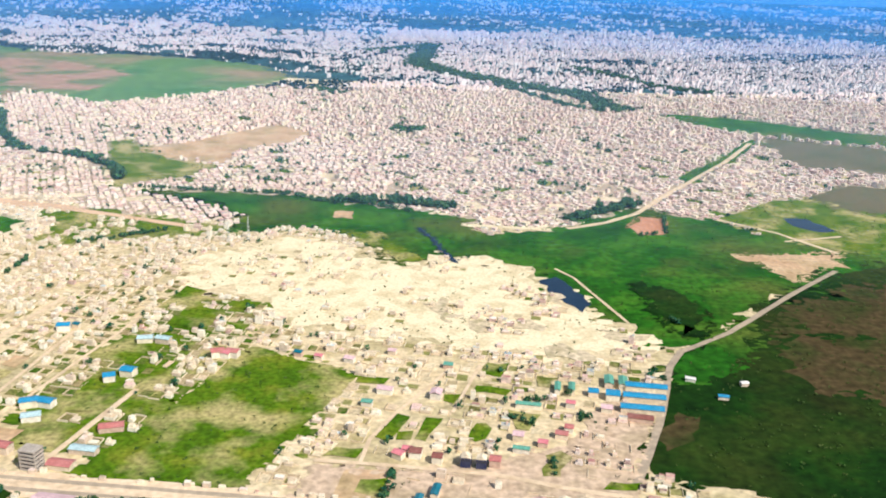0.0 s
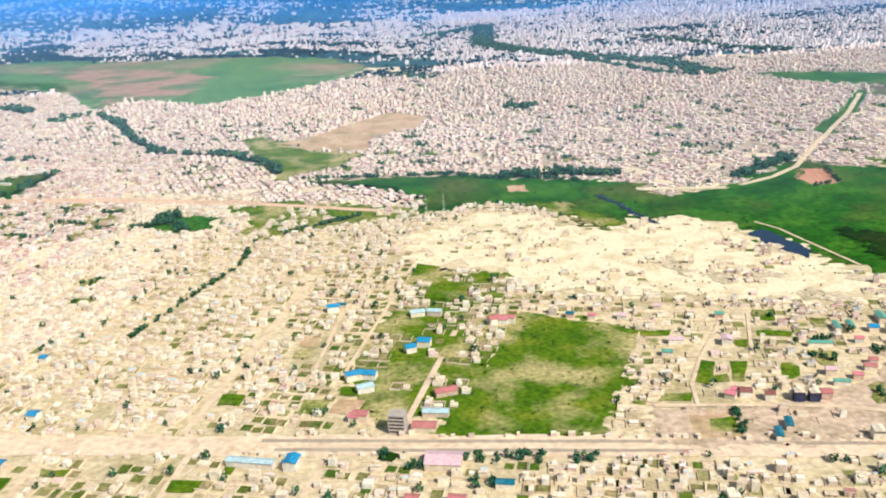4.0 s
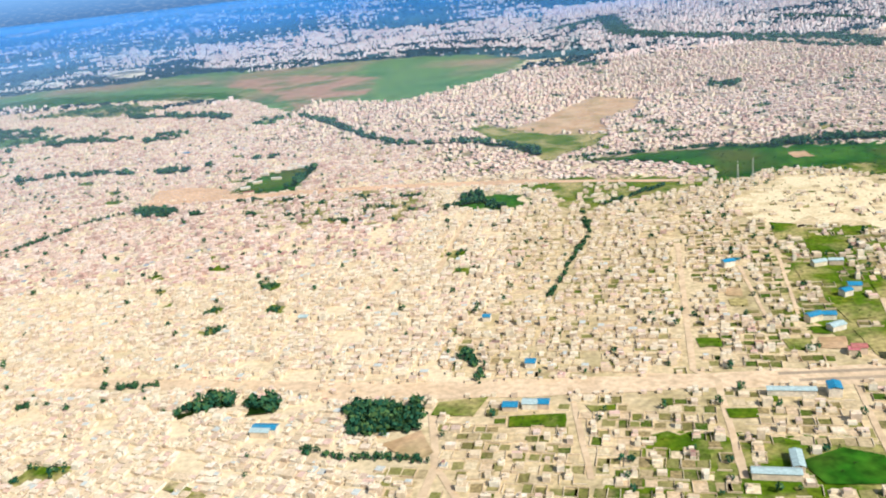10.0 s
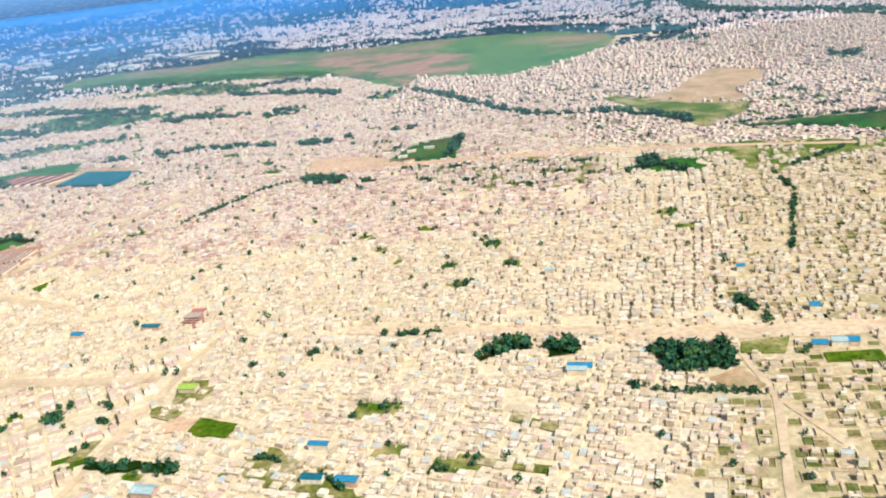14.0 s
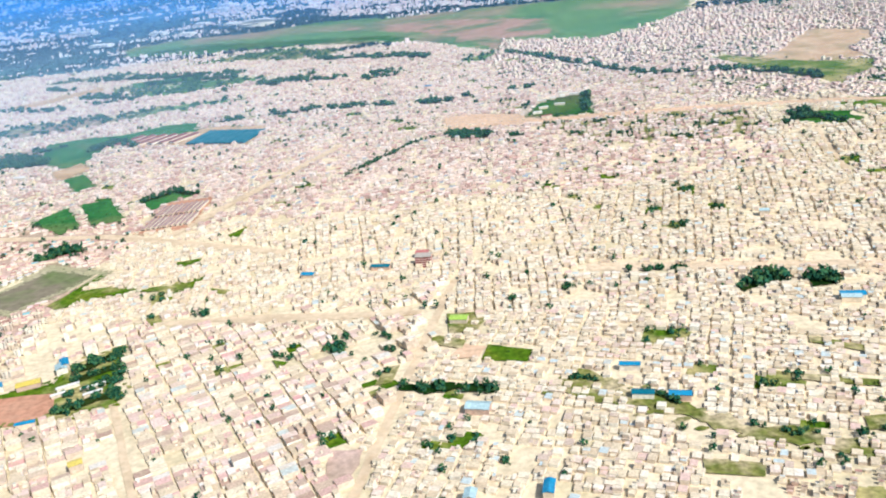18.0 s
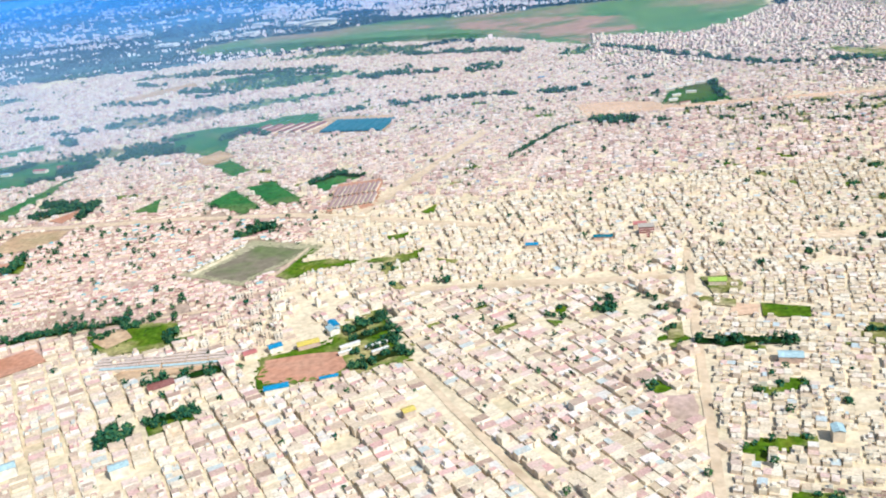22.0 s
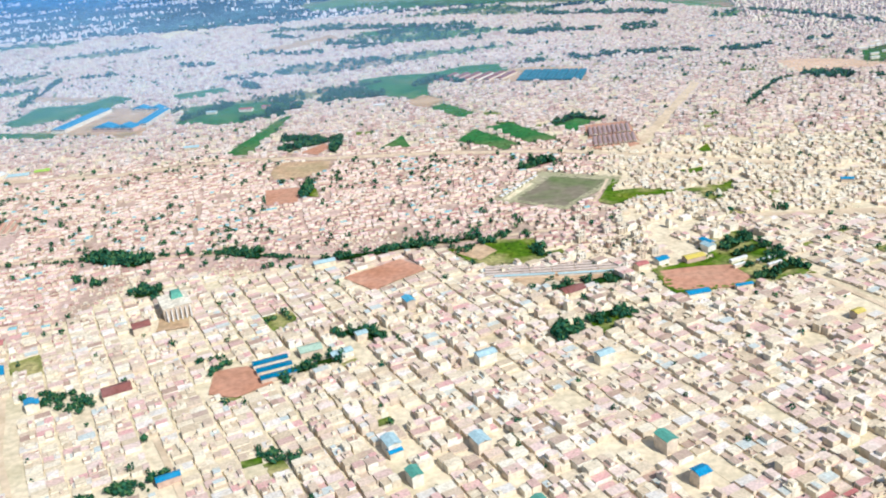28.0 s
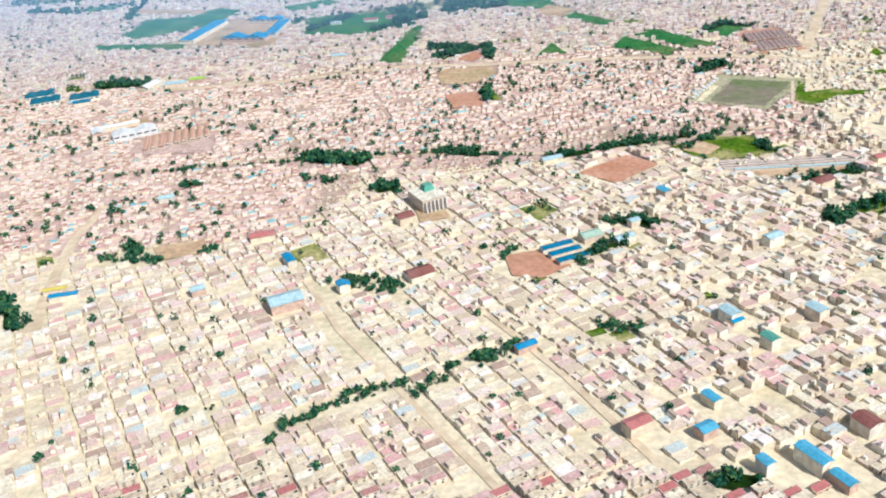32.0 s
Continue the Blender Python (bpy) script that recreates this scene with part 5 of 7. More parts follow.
for spot in [(-1079.2, 130.0, 6.4, 9.0, 5.8, 28), (-1042.5, 128.0, 6.4, 9.0, 5.8, 28), (-1027.0, 84.2, 4.2, 10.5, 2.8, 28), (-1332.9, 188.3, 7.7, 6.4, 3.8, 28), (-1387.7, 316.3, 10.2, 6.4, 3.2, 10), (-1540.6, 558.4, 19.2, 6.4, 3.2, 10), (-1316.0, 649.0, 15.4, 7.7, 3.2, 0), (-1463, 595, 20, 9, 3.4, 5), (-1338, 801, 12, 6, 3.2, -10), (-482.7, 446.0, 6.4, 5.1, 3.8, -10)]:
    shed("lightblue", *spot)
for spot in [(-144.7, 272.6, 7.7, 5.1, 3.2, -10), (-162.6, 274.2, 6.4, 5.1, 3.2, -10), (-147.7, 362.6, 11.5, 5.8, 2.6, 15), (-118.1, 443.7, 7.7, 6.4, 3.8, 20), (-157.9, 330.4, 11.5, 6.4, 2.6, -8), (-109.8, 443.7, 7.7, 5.8, 3.8, -12), (-188.0, 341.7, 7.7, 5.8, 3.8, -12), (-947.2, 294.6, 7.7, 5.8, 3.8, 27), (-1132.4, 58.7, 10.2, 6.4, 5.1, 28), (-1298, 800, 16, 7, 3.4, -12), (-1274, 806, 15, 6, 3.4, -12), (-1311.5, 248.6, 14.1, 7.7, 3.2, 15), (29.5, 340.5, 5.4, 5.4, 3.8, -10), (62.2, 365.8, 6.4, 4.6, 2.8, -14), (66.5, 372.0, 4.6, 4.6, 2.8, -14)]:
    shed("red", *spot)
for spot in [(-708.6, 433.4, 9.0, 6.4, 3.8, -8)]:
    shed("red", *spot)
for spot in [(66.0, 413.0, 3.4, 9.5, 3.0, -8), (73.3, 412.6, 3.6, 9.5, 3.2, -8), (49.0, 394.0, 13, 3.8, 2.6, -8), (-31.4, 392.4, 6.0, 4.2, 2.6, -11), (9.3, 436.8, 5.5, 4.5, 2.6, -11), (42, 352, 8, 3.4, 2.6, -11), (94.2, 421.5, 5.0, 10.2, 3.2, -8), (101.5, 420.5, 5.0, 10.2, 3.2, -8), (-969.0, 120.7, 6.0, 8.5, 6.4, 28), (-1068.4, 108.7, 5.4, 7.5, 5.2, 28), (-1019.6, 87.1, 5.0, 12.0, 3.4, 28)]:
    shed("green", *spot)
for spot in [(-1147.1, 210.8, 18, 4.8, 2.6, 22), (-1143.6, 203.6, 18, 4.8, 2.6, 22), (-1140.0, 196.4, 18, 4.8, 2.6, 22), (-1538, 557, 15, 9, 3.2, 20)]:
    shed("deepblue", *spot)
for spot in [(-1128.3, 219.5, 12, 8, 3.2, 24)]:
    shed("palegreen", *spot)
for spot in [(-13.5, 345.0, 5.6, 4.6, 3.0, -30), (-10, 349.5, 4.4, 4.0, 2.6, -12), (52.5, 358, 5, 4, 2.6, -12), (70.5, 396, 5, 4, 3, -12), (-62, 443, 5, 4, 2.8, -18), (-113, 442.5, 5.5, 5, 3.4, -15), (-190.9, 341, 5.5, 5, 3.2, -12), (-145.3, 271.5, 6, 5, 3, -12)]:
    shed("rose", *spot)
for spot in [(-23.3, 405.9, 8.5, 5.0, 3.0, -11), (2.9, 402.3, 6.0, 6.5, 3.6, -11), (41.6, 363.4, 5.6, 5.0, 3.2, -11), (88, 392, 6, 5, 3, -11), (-149.5, 300.5, 16, 11, 3.6, -8), (-45, 441, 6, 4.5, 2.8, -18), (-22, 452, 5, 4, 2.8, -18)]:
    shed("pink", *spot)
for spot in [(-684.2, 330.1, 10.2, 6.4, 3.2, -12), (-1445.1, 604.8, 14.1, 9.0, 3.2, 10)]:
    shed("lime", *spot)
for spot in [(-1076.8, 35, 5.6, 13, 6.0, 28), (-1070.4, 24.5, 4.6, 9, 4.0, 28), (-1093.4, 33.5, 4.4, 6, 5.5, 28), (-1108.1, 54.5, 7.5, 6, 4.0, 28), (-1101.6, 72.6, 4.4, 8, 4.0, 28), (-1080.3, 264.3, 5.5, 8.5, 6.0, 28)]:
    shed("azure", *spot)
for spot in [(-4.0, 309.3, 3.6, 8.5, 2.8, -12), (3.3, 317.0, 3.6, 8.5, 2.8, -12), (-125.0, 282.4, 8, 4.2, 2.8, -10), (-208.3, 476.5, 4.5, 4, 3, -12), (-74, 447, 5, 4, 2.8, -18), (-601.5, 236.2, 10.2, 4.5, 3.2, -12), (-735.5, 419.3, 12.8, 5.1, 2.6, -12)]:
    shed("teal", *spot)
for spot in [(-915.8, 301.2, 12.8, 6.4, 3.2, 20), (-855.3, 219.1, 6.4, 5.1, 3.8, 27), (-1412.7, 199.5, 12.8, 3.8, 3.2, 10)]:
    shed("yellow", *spot)

# where the tall blocks beside the green pitch stand
TALL = []
for a in range(9):
    for b in range(11):
        x, y = -978 + 8.6 * a + 0.5 * b + rng.normal(0, 0.9), 316 + 8.4 * b - 1.6 * a + rng.normal(0, 0.9)
        if cover(np.array([x]), np.array([y]))[0] == 0 and rng.random() < 0.62 and x < -905 + 0.2 * (y - 316):
            TALL.append((x, y))
            raster([(x - 3, y - 3), (x + 3, y - 3), (x + 3, y + 3), (x - 3, y + 3)], 5)

# ---- districts ----
def zone(x, y):
    """Which kind of district a place belongs to."""
    x, y = x + 9 * np.sin(y / 29) + 6 * np.sin(y / 11 + 1), y + 9 * np.sin(x / 33) + 6 * np.sin(x / 12)
    out = np.full(x.shape, 3)                                      # dense low town
    out[(x > -409 + 0.25 * (y - 300)) & (y < 700)] = 4             # plots with walls
    out[((y > 697) & (x > -315)) | ((y > 765) & (x > -425))] = 6                                # dense blocks beyond the river
    out[(x < -420) & (y > 540)] = 7                                # town further back
    out[(x > -640) & (x < -225) & (y > 1000)] = 6
    out[(x < -711 + 0.18 * (y - 262)) & (y < 372)] = 1             # apartment rows
    out[(x < -945) & (y > 334) & (y < 600)] = 2                    # low estate
    out[(x < -1275) & (y > 247) & (y < 600)] = 2
    out[(y > 1560) & (x < -150)] = 8
    out[(y > 1425) & (x < -150) & (x > -900)] = 8
    out[(y > 1460) & (x >= -150)] = 9
    out[y > 2600] = 8
    return out


def clumps(x, y, size, seed):
    """Smooth chance over the land, between 0 and 1, in clumps of about that size."""
    out = np.zeros(len(x))
    r = np.random.default_rng(seed)
    for _ in range(7):
        a, f, p = r.uniform(0, math.pi), r.uniform(0.5, 1.9) * 2 * math.pi / size, r.uniform(0, 6.28)
        out += np.sin((x * math.cos(a) + y * math.sin(a)) * f + p)
    return np.clip(0.5 + out / 6.5, 0, 1)


CLEARINGS = []


def plots(number, x0, x1, y0, y1, turn, along, deep, street, every, cross, rng):
    """Plots in rows, two rows to a street, with a cross street after every few plots; only those of the district that nothing else covers."""
    t = radians(turn)
    c, s = math.cos(t), math.sin(t)
    corners = np.array([(x, y) for x in (x0, x1) for y in (y0, y1)])
    u, v = corners @ (c, s), corners @ (-s, c)
    i = np.arange(int((u.max() - u.min()) / along))
    j = np.arange(int((v.max() - v.min()) / deep))
    uu = u.min() + i * along + (i // every) * cross
    vv = v.min() + j * deep + (j // 2) * street
    shift = rng.uniform(-0.5, 0.5, len(vv)) * along
    uu, vv = np.meshgrid(uu, vv)
    uu = (uu + shift[:, None]).ravel()
    vv = vv.ravel()
    vv = vv + 4 * np.sin(uu / 105.0) + 3 * np.sin(vv / 67.0)
    x, y = c * uu - s * vv, s * uu + c * vv
    ok = (x > x0) & (x < x1) & (y > y0) & (y < y1)
    x, y = x[ok], y[ok]
    ok = zone(x, y) == number
    scarce = rng.random(len(x)) < np.where(y > 400, 0.45, 0.8) * np.clip(2.2 * (clumps(x, y, 85, 91) - np.where((x < -60) | (y < 400), 0.3, 0.42)), 0, 1)     # the sandy flat is only begun to be built on
    bare = clumps(x, y, 48, 23) < (0.03 if number in (1, 2, 4) else 0.11)
    if number in (1, 3, 6, 7):
        CLEARINGS.append(np.stack([x, y, np.full(len(x), t), np.full(len(x), along), np.full(len(x), deep)], 1)[ok & bare & (cover(x, y) == 0)])
    ok &= ~bare
    for a, b in ((0, 0), (0.3, 0.3), (-0.3, 0.3), (0.3, -0.3), (-0.3, -0.3)):
        under = cover(x + c * a * along - s * b * deep, y + s * a * along + c * b * deep)
        ok &= (under == 0) | ((under == 1) & scarce)
    return x[ok], y[ok], np.full(ok.sum(), t)


def on_top(name, label, x, y, turn, w, d, h, size, depth, rise, mats, rng):
    n = len(x)
    ox, oy = rng.uniform(-0.5, 0.5, n) * (w - size), rng.uniform(-0.5, 0.5, n) * (d - depth)
    c, s = np.cos(turn), np.sin(turn)
    tagged(new(name, boxes_mesh(name, x + c * ox - s * oy, y + s * ox + c * oy, h - 0.01, size, depth, rise, turn, mats)), label, "roof structures", kind="stuff")


def town(label, x, y, turn, w, d, h, mats, rng, upper=0.35, small=0.4):
    """The houses of a district as one mesh; some have a smaller upper storey, some stair heads and tanks on the roof."""
    k = len(x)
    tagged(new("houses", boxes_mesh("houses", x, y, 0.0, w, d, h, turn, mats)), label, "houses", kind="stuff")
    p = rng.random(k) < upper
    if p.any():
        n = p.sum()
        on_top("upper_storeys", "part-built upper storeys on the houses", x[p], y[p], turn[p], w[p], d[p], h[p], w[p] * rng.uniform(0.4, 0.98, n), d[p] * rng.uniform(0.3, 0.8, n), rng.uniform(0.9, 1.9, n), mats, rng)
    p = rng.random(k) < small
    if p.any():
        n = p.sum()
        size = rng.uniform(0.8, 1.9, n)
        on_top("roof_structures", "stair heads and tanks on the rooftops", x[p], y[p], turn[p], w[p], d[p], h[p], size, size * rng.uniform(0.7, 1.3, n), rng.uniform(0.5, 1.7, n), mats, rng)


def storeys(rng, n, chances, each=2.4):
    k = np.arange(1, len(chances) + 1)
    return rng.choice(k, n, p=np.array(chances) / sum(chances)) * each + rng.uniform(0.0, 0.9, n)


def split(x, y, t, w, d, share, rng):
    """Some of the houses stand as two, one behind the other, each with its own roof."""
    two = rng.random(len(x)) < share
    cut = rng.uniform(0.35, 0.65, len(x))
    c, s = np.cos(t), np.sin(t)
    front, back = -d / 2 + d * cut / 2, d / 2 - d * (1 - cut) / 2
    fx, fy = np.where(two, x - s * front, x), np.where(two, y + c * front, y)
    fd = np.where(two, d * cut - 0.1, d)
    return (np.concatenate([fx, x[two] - s[two] * back[two]]), np.concatenate([fy, y[two] + c[two] * back[two]]), np.concatenate([t, t[two]]),
            np.concatenate([w, w[two] * rng.uniform(0.7, 1.0, two.sum())]), np.concatenate([fd, d[two] * (1 - cut[two]) - 0.1]))


def past(x, y):
    """How far a place lies behind the near edge of the camera's view, from which houses are built singly."""
    return y - np.interp(x, (-1330, -1060, -980, -900, -715, -600, -380, -190, -70, 70, 195), (40, 20, 62, 82, 124, 146, 194, 228, 242, 287, 321))


def nearest(x, y, reach, most):
    """The houses of the strip next to that limit, the nearest first, as a mask."""
    q = past(x, y)
    order = [i for i in np.argsort(q) if -4 < q[i] < reach][:most]
    mask = np.zeros(len(x), dtype=bool)
    mask[order] = True
    return mask


# apartment rows
x, y, t = plots(1, -2100, -690, -260, 390, 118, 4.9, 7.5, 1.4, 19, 2.6, rng)
keep = rng.random(len(x)) > 0.02
x, y, t = x[keep] + rng.normal(0, 0.3, keep.sum()), y[keep] + rng.normal(0, 0.3, keep.sum()), t[keep] + rng.normal(0, 0.02, keep.sum())
near = nearest(np.where(x > -1335, x, 9e3), y, 90, 185)
NEAR_ROWS = (x[near], y[near], t[near])
x, y, t = x[~near], y[~near], t[~near]
k = len(x)
x, y, t, w, d = split(x, y, t, rng.uniform(4.2, 5.1, k), rng.uniform(6.6, 7.8, k), 0.45, rng)
k = len(x)
high = clumps(x, y, 170, 31) * np.clip((x + 1330) / 260, 0.25, 1)          # lower towards the west
h = np.where(high > 0.42, storeys(rng, k, (4, 4, 1.6, 0.5), 1.12), storeys(rng, k, (9, 1.2, 0.1), 0.82))
town("rows of cream apartment houses of one to five storeys", x, y, t, w, d, h, [ROOF_ROWS, WALL_CREAM], rng, 0.2, 0.28)

# low estate
x, y, t = plots(2, -2300, -930, 235, 640, 14, 4.6, 4.9, 1.8, 16, 3.0, rng)
keep = rng.random(len(x)) > 0.10
x, y, t = x[keep] + rng.normal(0, 0.5, keep.sum()), y[keep] + rng.normal(0, 0.5, keep.sum()), t[keep]
k = len(x)
turn = t + np.where(rng.random(k) < 0.35, math.pi / 2, 0) + rng.normal(0, 0.05, k)
near = (y < 430) & (x > -1290) & (x < -1030)
NEAR_LOW = (x[near][:240], y[near][:240], turn[near][:240])
rest = np.ones(k, dtype=bool)
rest[np.flatnonzero(near)[:240]] = False
x, y, turn = x[rest], y[rest], turn[rest]
k = len(x)
tagged(new("houses", gables_mesh("houses", x, y, rng.uniform(2.8, 5.2, k), rng.uniform(2.5, 4.2, k), rng.uniform(1.2, 1.9, k), rng.uniform(0.4, 0.8, k), turn, [ROOF_PINK, WALL_CREAM])), "low houses with rusty pink pitched roofs", "houses", kind="stuff")

NEAR_TOWN = []
# dense low town: blocks of lanes in two directions
for x0, x1, y0, y1, turns, chances in ((-605, -225, 330, 765, (79, 169), (8, 2.4, 0.4)), (-735, -600, 330, 765, (91, 1), (8, 2.4, 0.3)), (-945, -732, 330, 765, (97, 7), (8, 2.4, 0.3)), (-735, -285, -200, 338, (160, 72), (9, 0.7, 0.1))):
    for which, turn in enumerate(turns):
        x, y, t = plots(3, x0, x1, y0, y1, turn, 3.9, 4.7, 1.7, 17, 2.8, rng)
        keep = (rng.random(len(x)) > 0.07) & ((clumps(x, y, 150, 41) > 0.66) == bool(which))
        n = keep.sum()
        x, y, t = x[keep] + rng.normal(0, 0.45, n), y[keep] + rng.normal(0, 0.45, n), t[keep] + rng.normal(0, 0.04, n)
        x, y, t, w, d = split(x, y, t, rng.uniform(2.9, 4.1, n), rng.uniform(3.6, 4.9, n), 0.3, rng)
        h = storeys(rng, len(x), chances, 1.25 if y0 > 0 else 0.95)
        near = nearest(x, y, 60, 90 if which else 170) if y0 < 0 else np.zeros(len(x), dtype=bool)
        NEAR_TOWN += list(zip(x[near], y[near], t[near], w[near], d[near], h[near]))
        x, y, t, w, d, h = [q[~near] for q in (x, y, t, w, d, h)]
        town("tightly packed cream houses along narrow lanes", x, y, t, w, d, h, [ROOF_LOW, WALL_CREAM], rng, 0.14, 0.2)

# walled plots
x, y, t = plots(4, -450, 400, -160, 700, -11, 5.8, 7.0, 1.7, 14, 3.2, rng)
k = len(x)
x, y, t = x + rng.normal(0, 0.5, k), y + rng.normal(0, 0.5, k), t + rng.normal(0, 0.04, k)
inner = rng.random(k)
green = np.exp(-((x + 175) / 75) ** 2 - ((y - 430) / 120) ** 2) + 0.2 * (np.sin(x / 31.0 + 1) * np.sin(y / 27.0) > 0.1)
south = (y < 345) & (x < -200)
lush = rng.random(k) < (green + 0.22 * south) * np.where((x < -240) & ~south, 0.5, 1.0)
w, d = rng.uniform(3.8, 6.2, k), rng.uniform(3.8, 7.2, k)
for pick, material, label in ((lush, PLOT_GREEN, "green garden plots of grass and crops"), (~lush & (inner < 0.9), PLOT, "plots of tilled earth and sand")):
    tagged(new("plot_surfaces", boxes_mesh("plot_surfaces", x[pick], y[pick], 0.0, w[pick], d[pick], np.full(pick.sum(), 0.25), t[pick], [material])), label, "gardens", kind="stuff")
sides = []
for a, b, ww, dd in ((0, -3.4, 5.8, 0.2), (0, 3.4, 5.8, 0.2), (-2.85, 0, 0.2, 6.6), (2.85, 0, 0.2, 6.6)):
    use = rng.random(k) < 0.4
    c, s = np.cos(t[use]), np.sin(t[use])
    sides.append((x[use] + c * a - s * b, y[use] + s * a + c * b, np.full(use.sum(), ww), np.full(use.sum(), dd), t[use]))
wx, wy, ww, wd, wt = [np.concatenate(q) for q in zip(*sides)]
tagged(new("boundary_walls", boxes_mesh("boundary_walls", wx, wy, 0.0, ww, wd, rng.uniform(0.6, 1.1, len(wx)), wt, [BLOCKWORK])), "stone block walls round the plots", "walls", kind="stuff")
NEAR_PLOTS = []
for share, off in ((0.55, -1.0), (0.34, 1.9)):
    use = rng.random(k) < share * np.where(lush, 0.55, 1.0) * np.where(south, 0.7, np.where(x < -60, 1.35, 1.1))
    n = use.sum()
    c, s = np.cos(t[use]), np.sin(t[use])
    b, e = off + rng.uniform(-1.2, 1.2, n), rng.uniform(-1.4, 1.4, n)
    hx, hy, ht = x[use] + c * e - s * b, y[use] + s * e + c * b, t[use]
    near = nearest(hx, hy, 75, 50)
    NEAR_PLOTS.append((hx[near], hy[near], ht[near]))
    hx, hy, ht = hx[~near], hy[~near], ht[~near]
    n = len(hx)
    hw, hd, hh = rng.uniform(2.0, 4.9, n), rng.uniform(1.8, 3.8, n), storeys(rng, n, (8, 1.8, 0.4, 0.15), 1.15)
    rusty = rng.random(n) < np.clip((hx - 10) / 60, 0.04, 0.75)
    town("scattered cream houses inside walled plots", *[q[~rusty] for q in (hx, hy, ht, hw, hd, hh)], [ROOF_LOW, WALL_CREAM], rng, 0.3, 0.3)
    town("scattered houses with rusty roofs inside walled plots", *[q[rusty] for q in (hx, hy, ht, hw, hd, hh)], [ROOF_RUST, WALL_PALE], rng, 0.3, 0.3)

# dense blocks beyond the river: straight terraces in the west, broken rows in the east
for west, turn in ((True, -65), (False, -38)):
    x, y, t = plots(6, -720, 1500, 690, 1500, turn, 4.5, 4.7, 1.5, 13, 2.8, rng)
    side = (x + 0.35 * (y - 850) < -40) == west
    open_ground = clumps(x, y, 130, 61)
    keep = side & (rng.random(len(x)) > 0.10 + 0.5 * (open_ground < 0.16))
    k = keep.sum()
    jitter = 0.55 if west else 0.8
    x, y, t = x[keep] + rng.normal(0, jitter, k), y[keep] + rng.normal(0, jitter, k), t[keep] + rng.normal(0, 0.06 if west else 0.12, k)
    big_house = rng.random(k) < 0.08
    tall = 0.42 + 0.55 * np.clip((y - 780) / 420, 0, 1) + 0.25 * clumps(x, y, 220, 63)
    town("dense pale apartment blocks beyond the river", x, y, t, rng.uniform(2.9, 4.6, k) * np.where(big_house, 1.35, 1.0), rng.uniform(2.9, 4.7, k) * np.where(big_house, 1.3, 1.0), storeys(rng, k, (6, 4, 1.8, 0.7, 0.3)) * tall * 0.54, [ROOF_MIXED, WALL_PALE], rng, 0.12, 0.06)

# town further back
x, y, t = plots(7, -2900, -390, 530, 1620, -9, 5.0, 5.8, 2.0, 15, 3.4, rng)
patch = clumps(x * 0.8, y * 3.2, 420, 21)
green = (patch < 0.10 + 0.00024 * np.maximum(0, y - 800)) & (y > 820)
gx, gy = x[green], y[green]
n = len(gx)
tagged(new("green_belts", boxes_mesh("green_belts", gx, gy, 0.0, np.full(n, 5.8), np.full(n, 7.4), rng.uniform(0.10, 0.13, n), t[green], [HILL])), "green strips of grass through the town further back", "grass", kind="stuff")
pick = rng.random(n) < 0.22
n = pick.sum()
tagged(new("tree_belts", leaf_clouds("tree_belts", gx[pick] + rng.normal(0, 2, n), gy[pick] + rng.normal(0, 2, n), rng.uniform(4, 9, n), rng.uniform(3, 6.5, n), [LEAVES], rng, 24)), "dark tree belts through the town further back", "trees", kind="stuff")
keep = (rng.random(len(x)) > 0.12) & ~green
x, y, t = x[keep] + rng.normal(0, 0.6, keep.sum()), y[keep] + rng.normal(0, 0.6, keep.sum()), t[keep] + rng.normal(0, 0.05, keep.sum())
k = len(x)
town("packed cream and pink houses of the town further back", x, y, t, rng.uniform(3.0, 4.9, k), rng.uniform(3.0, 5.5, k), storeys(rng, k, (7, 3, 0.9, 0.3), 1.2), [ROOF_BACK, WALL_PALE], rng, 0.15, 0.06)


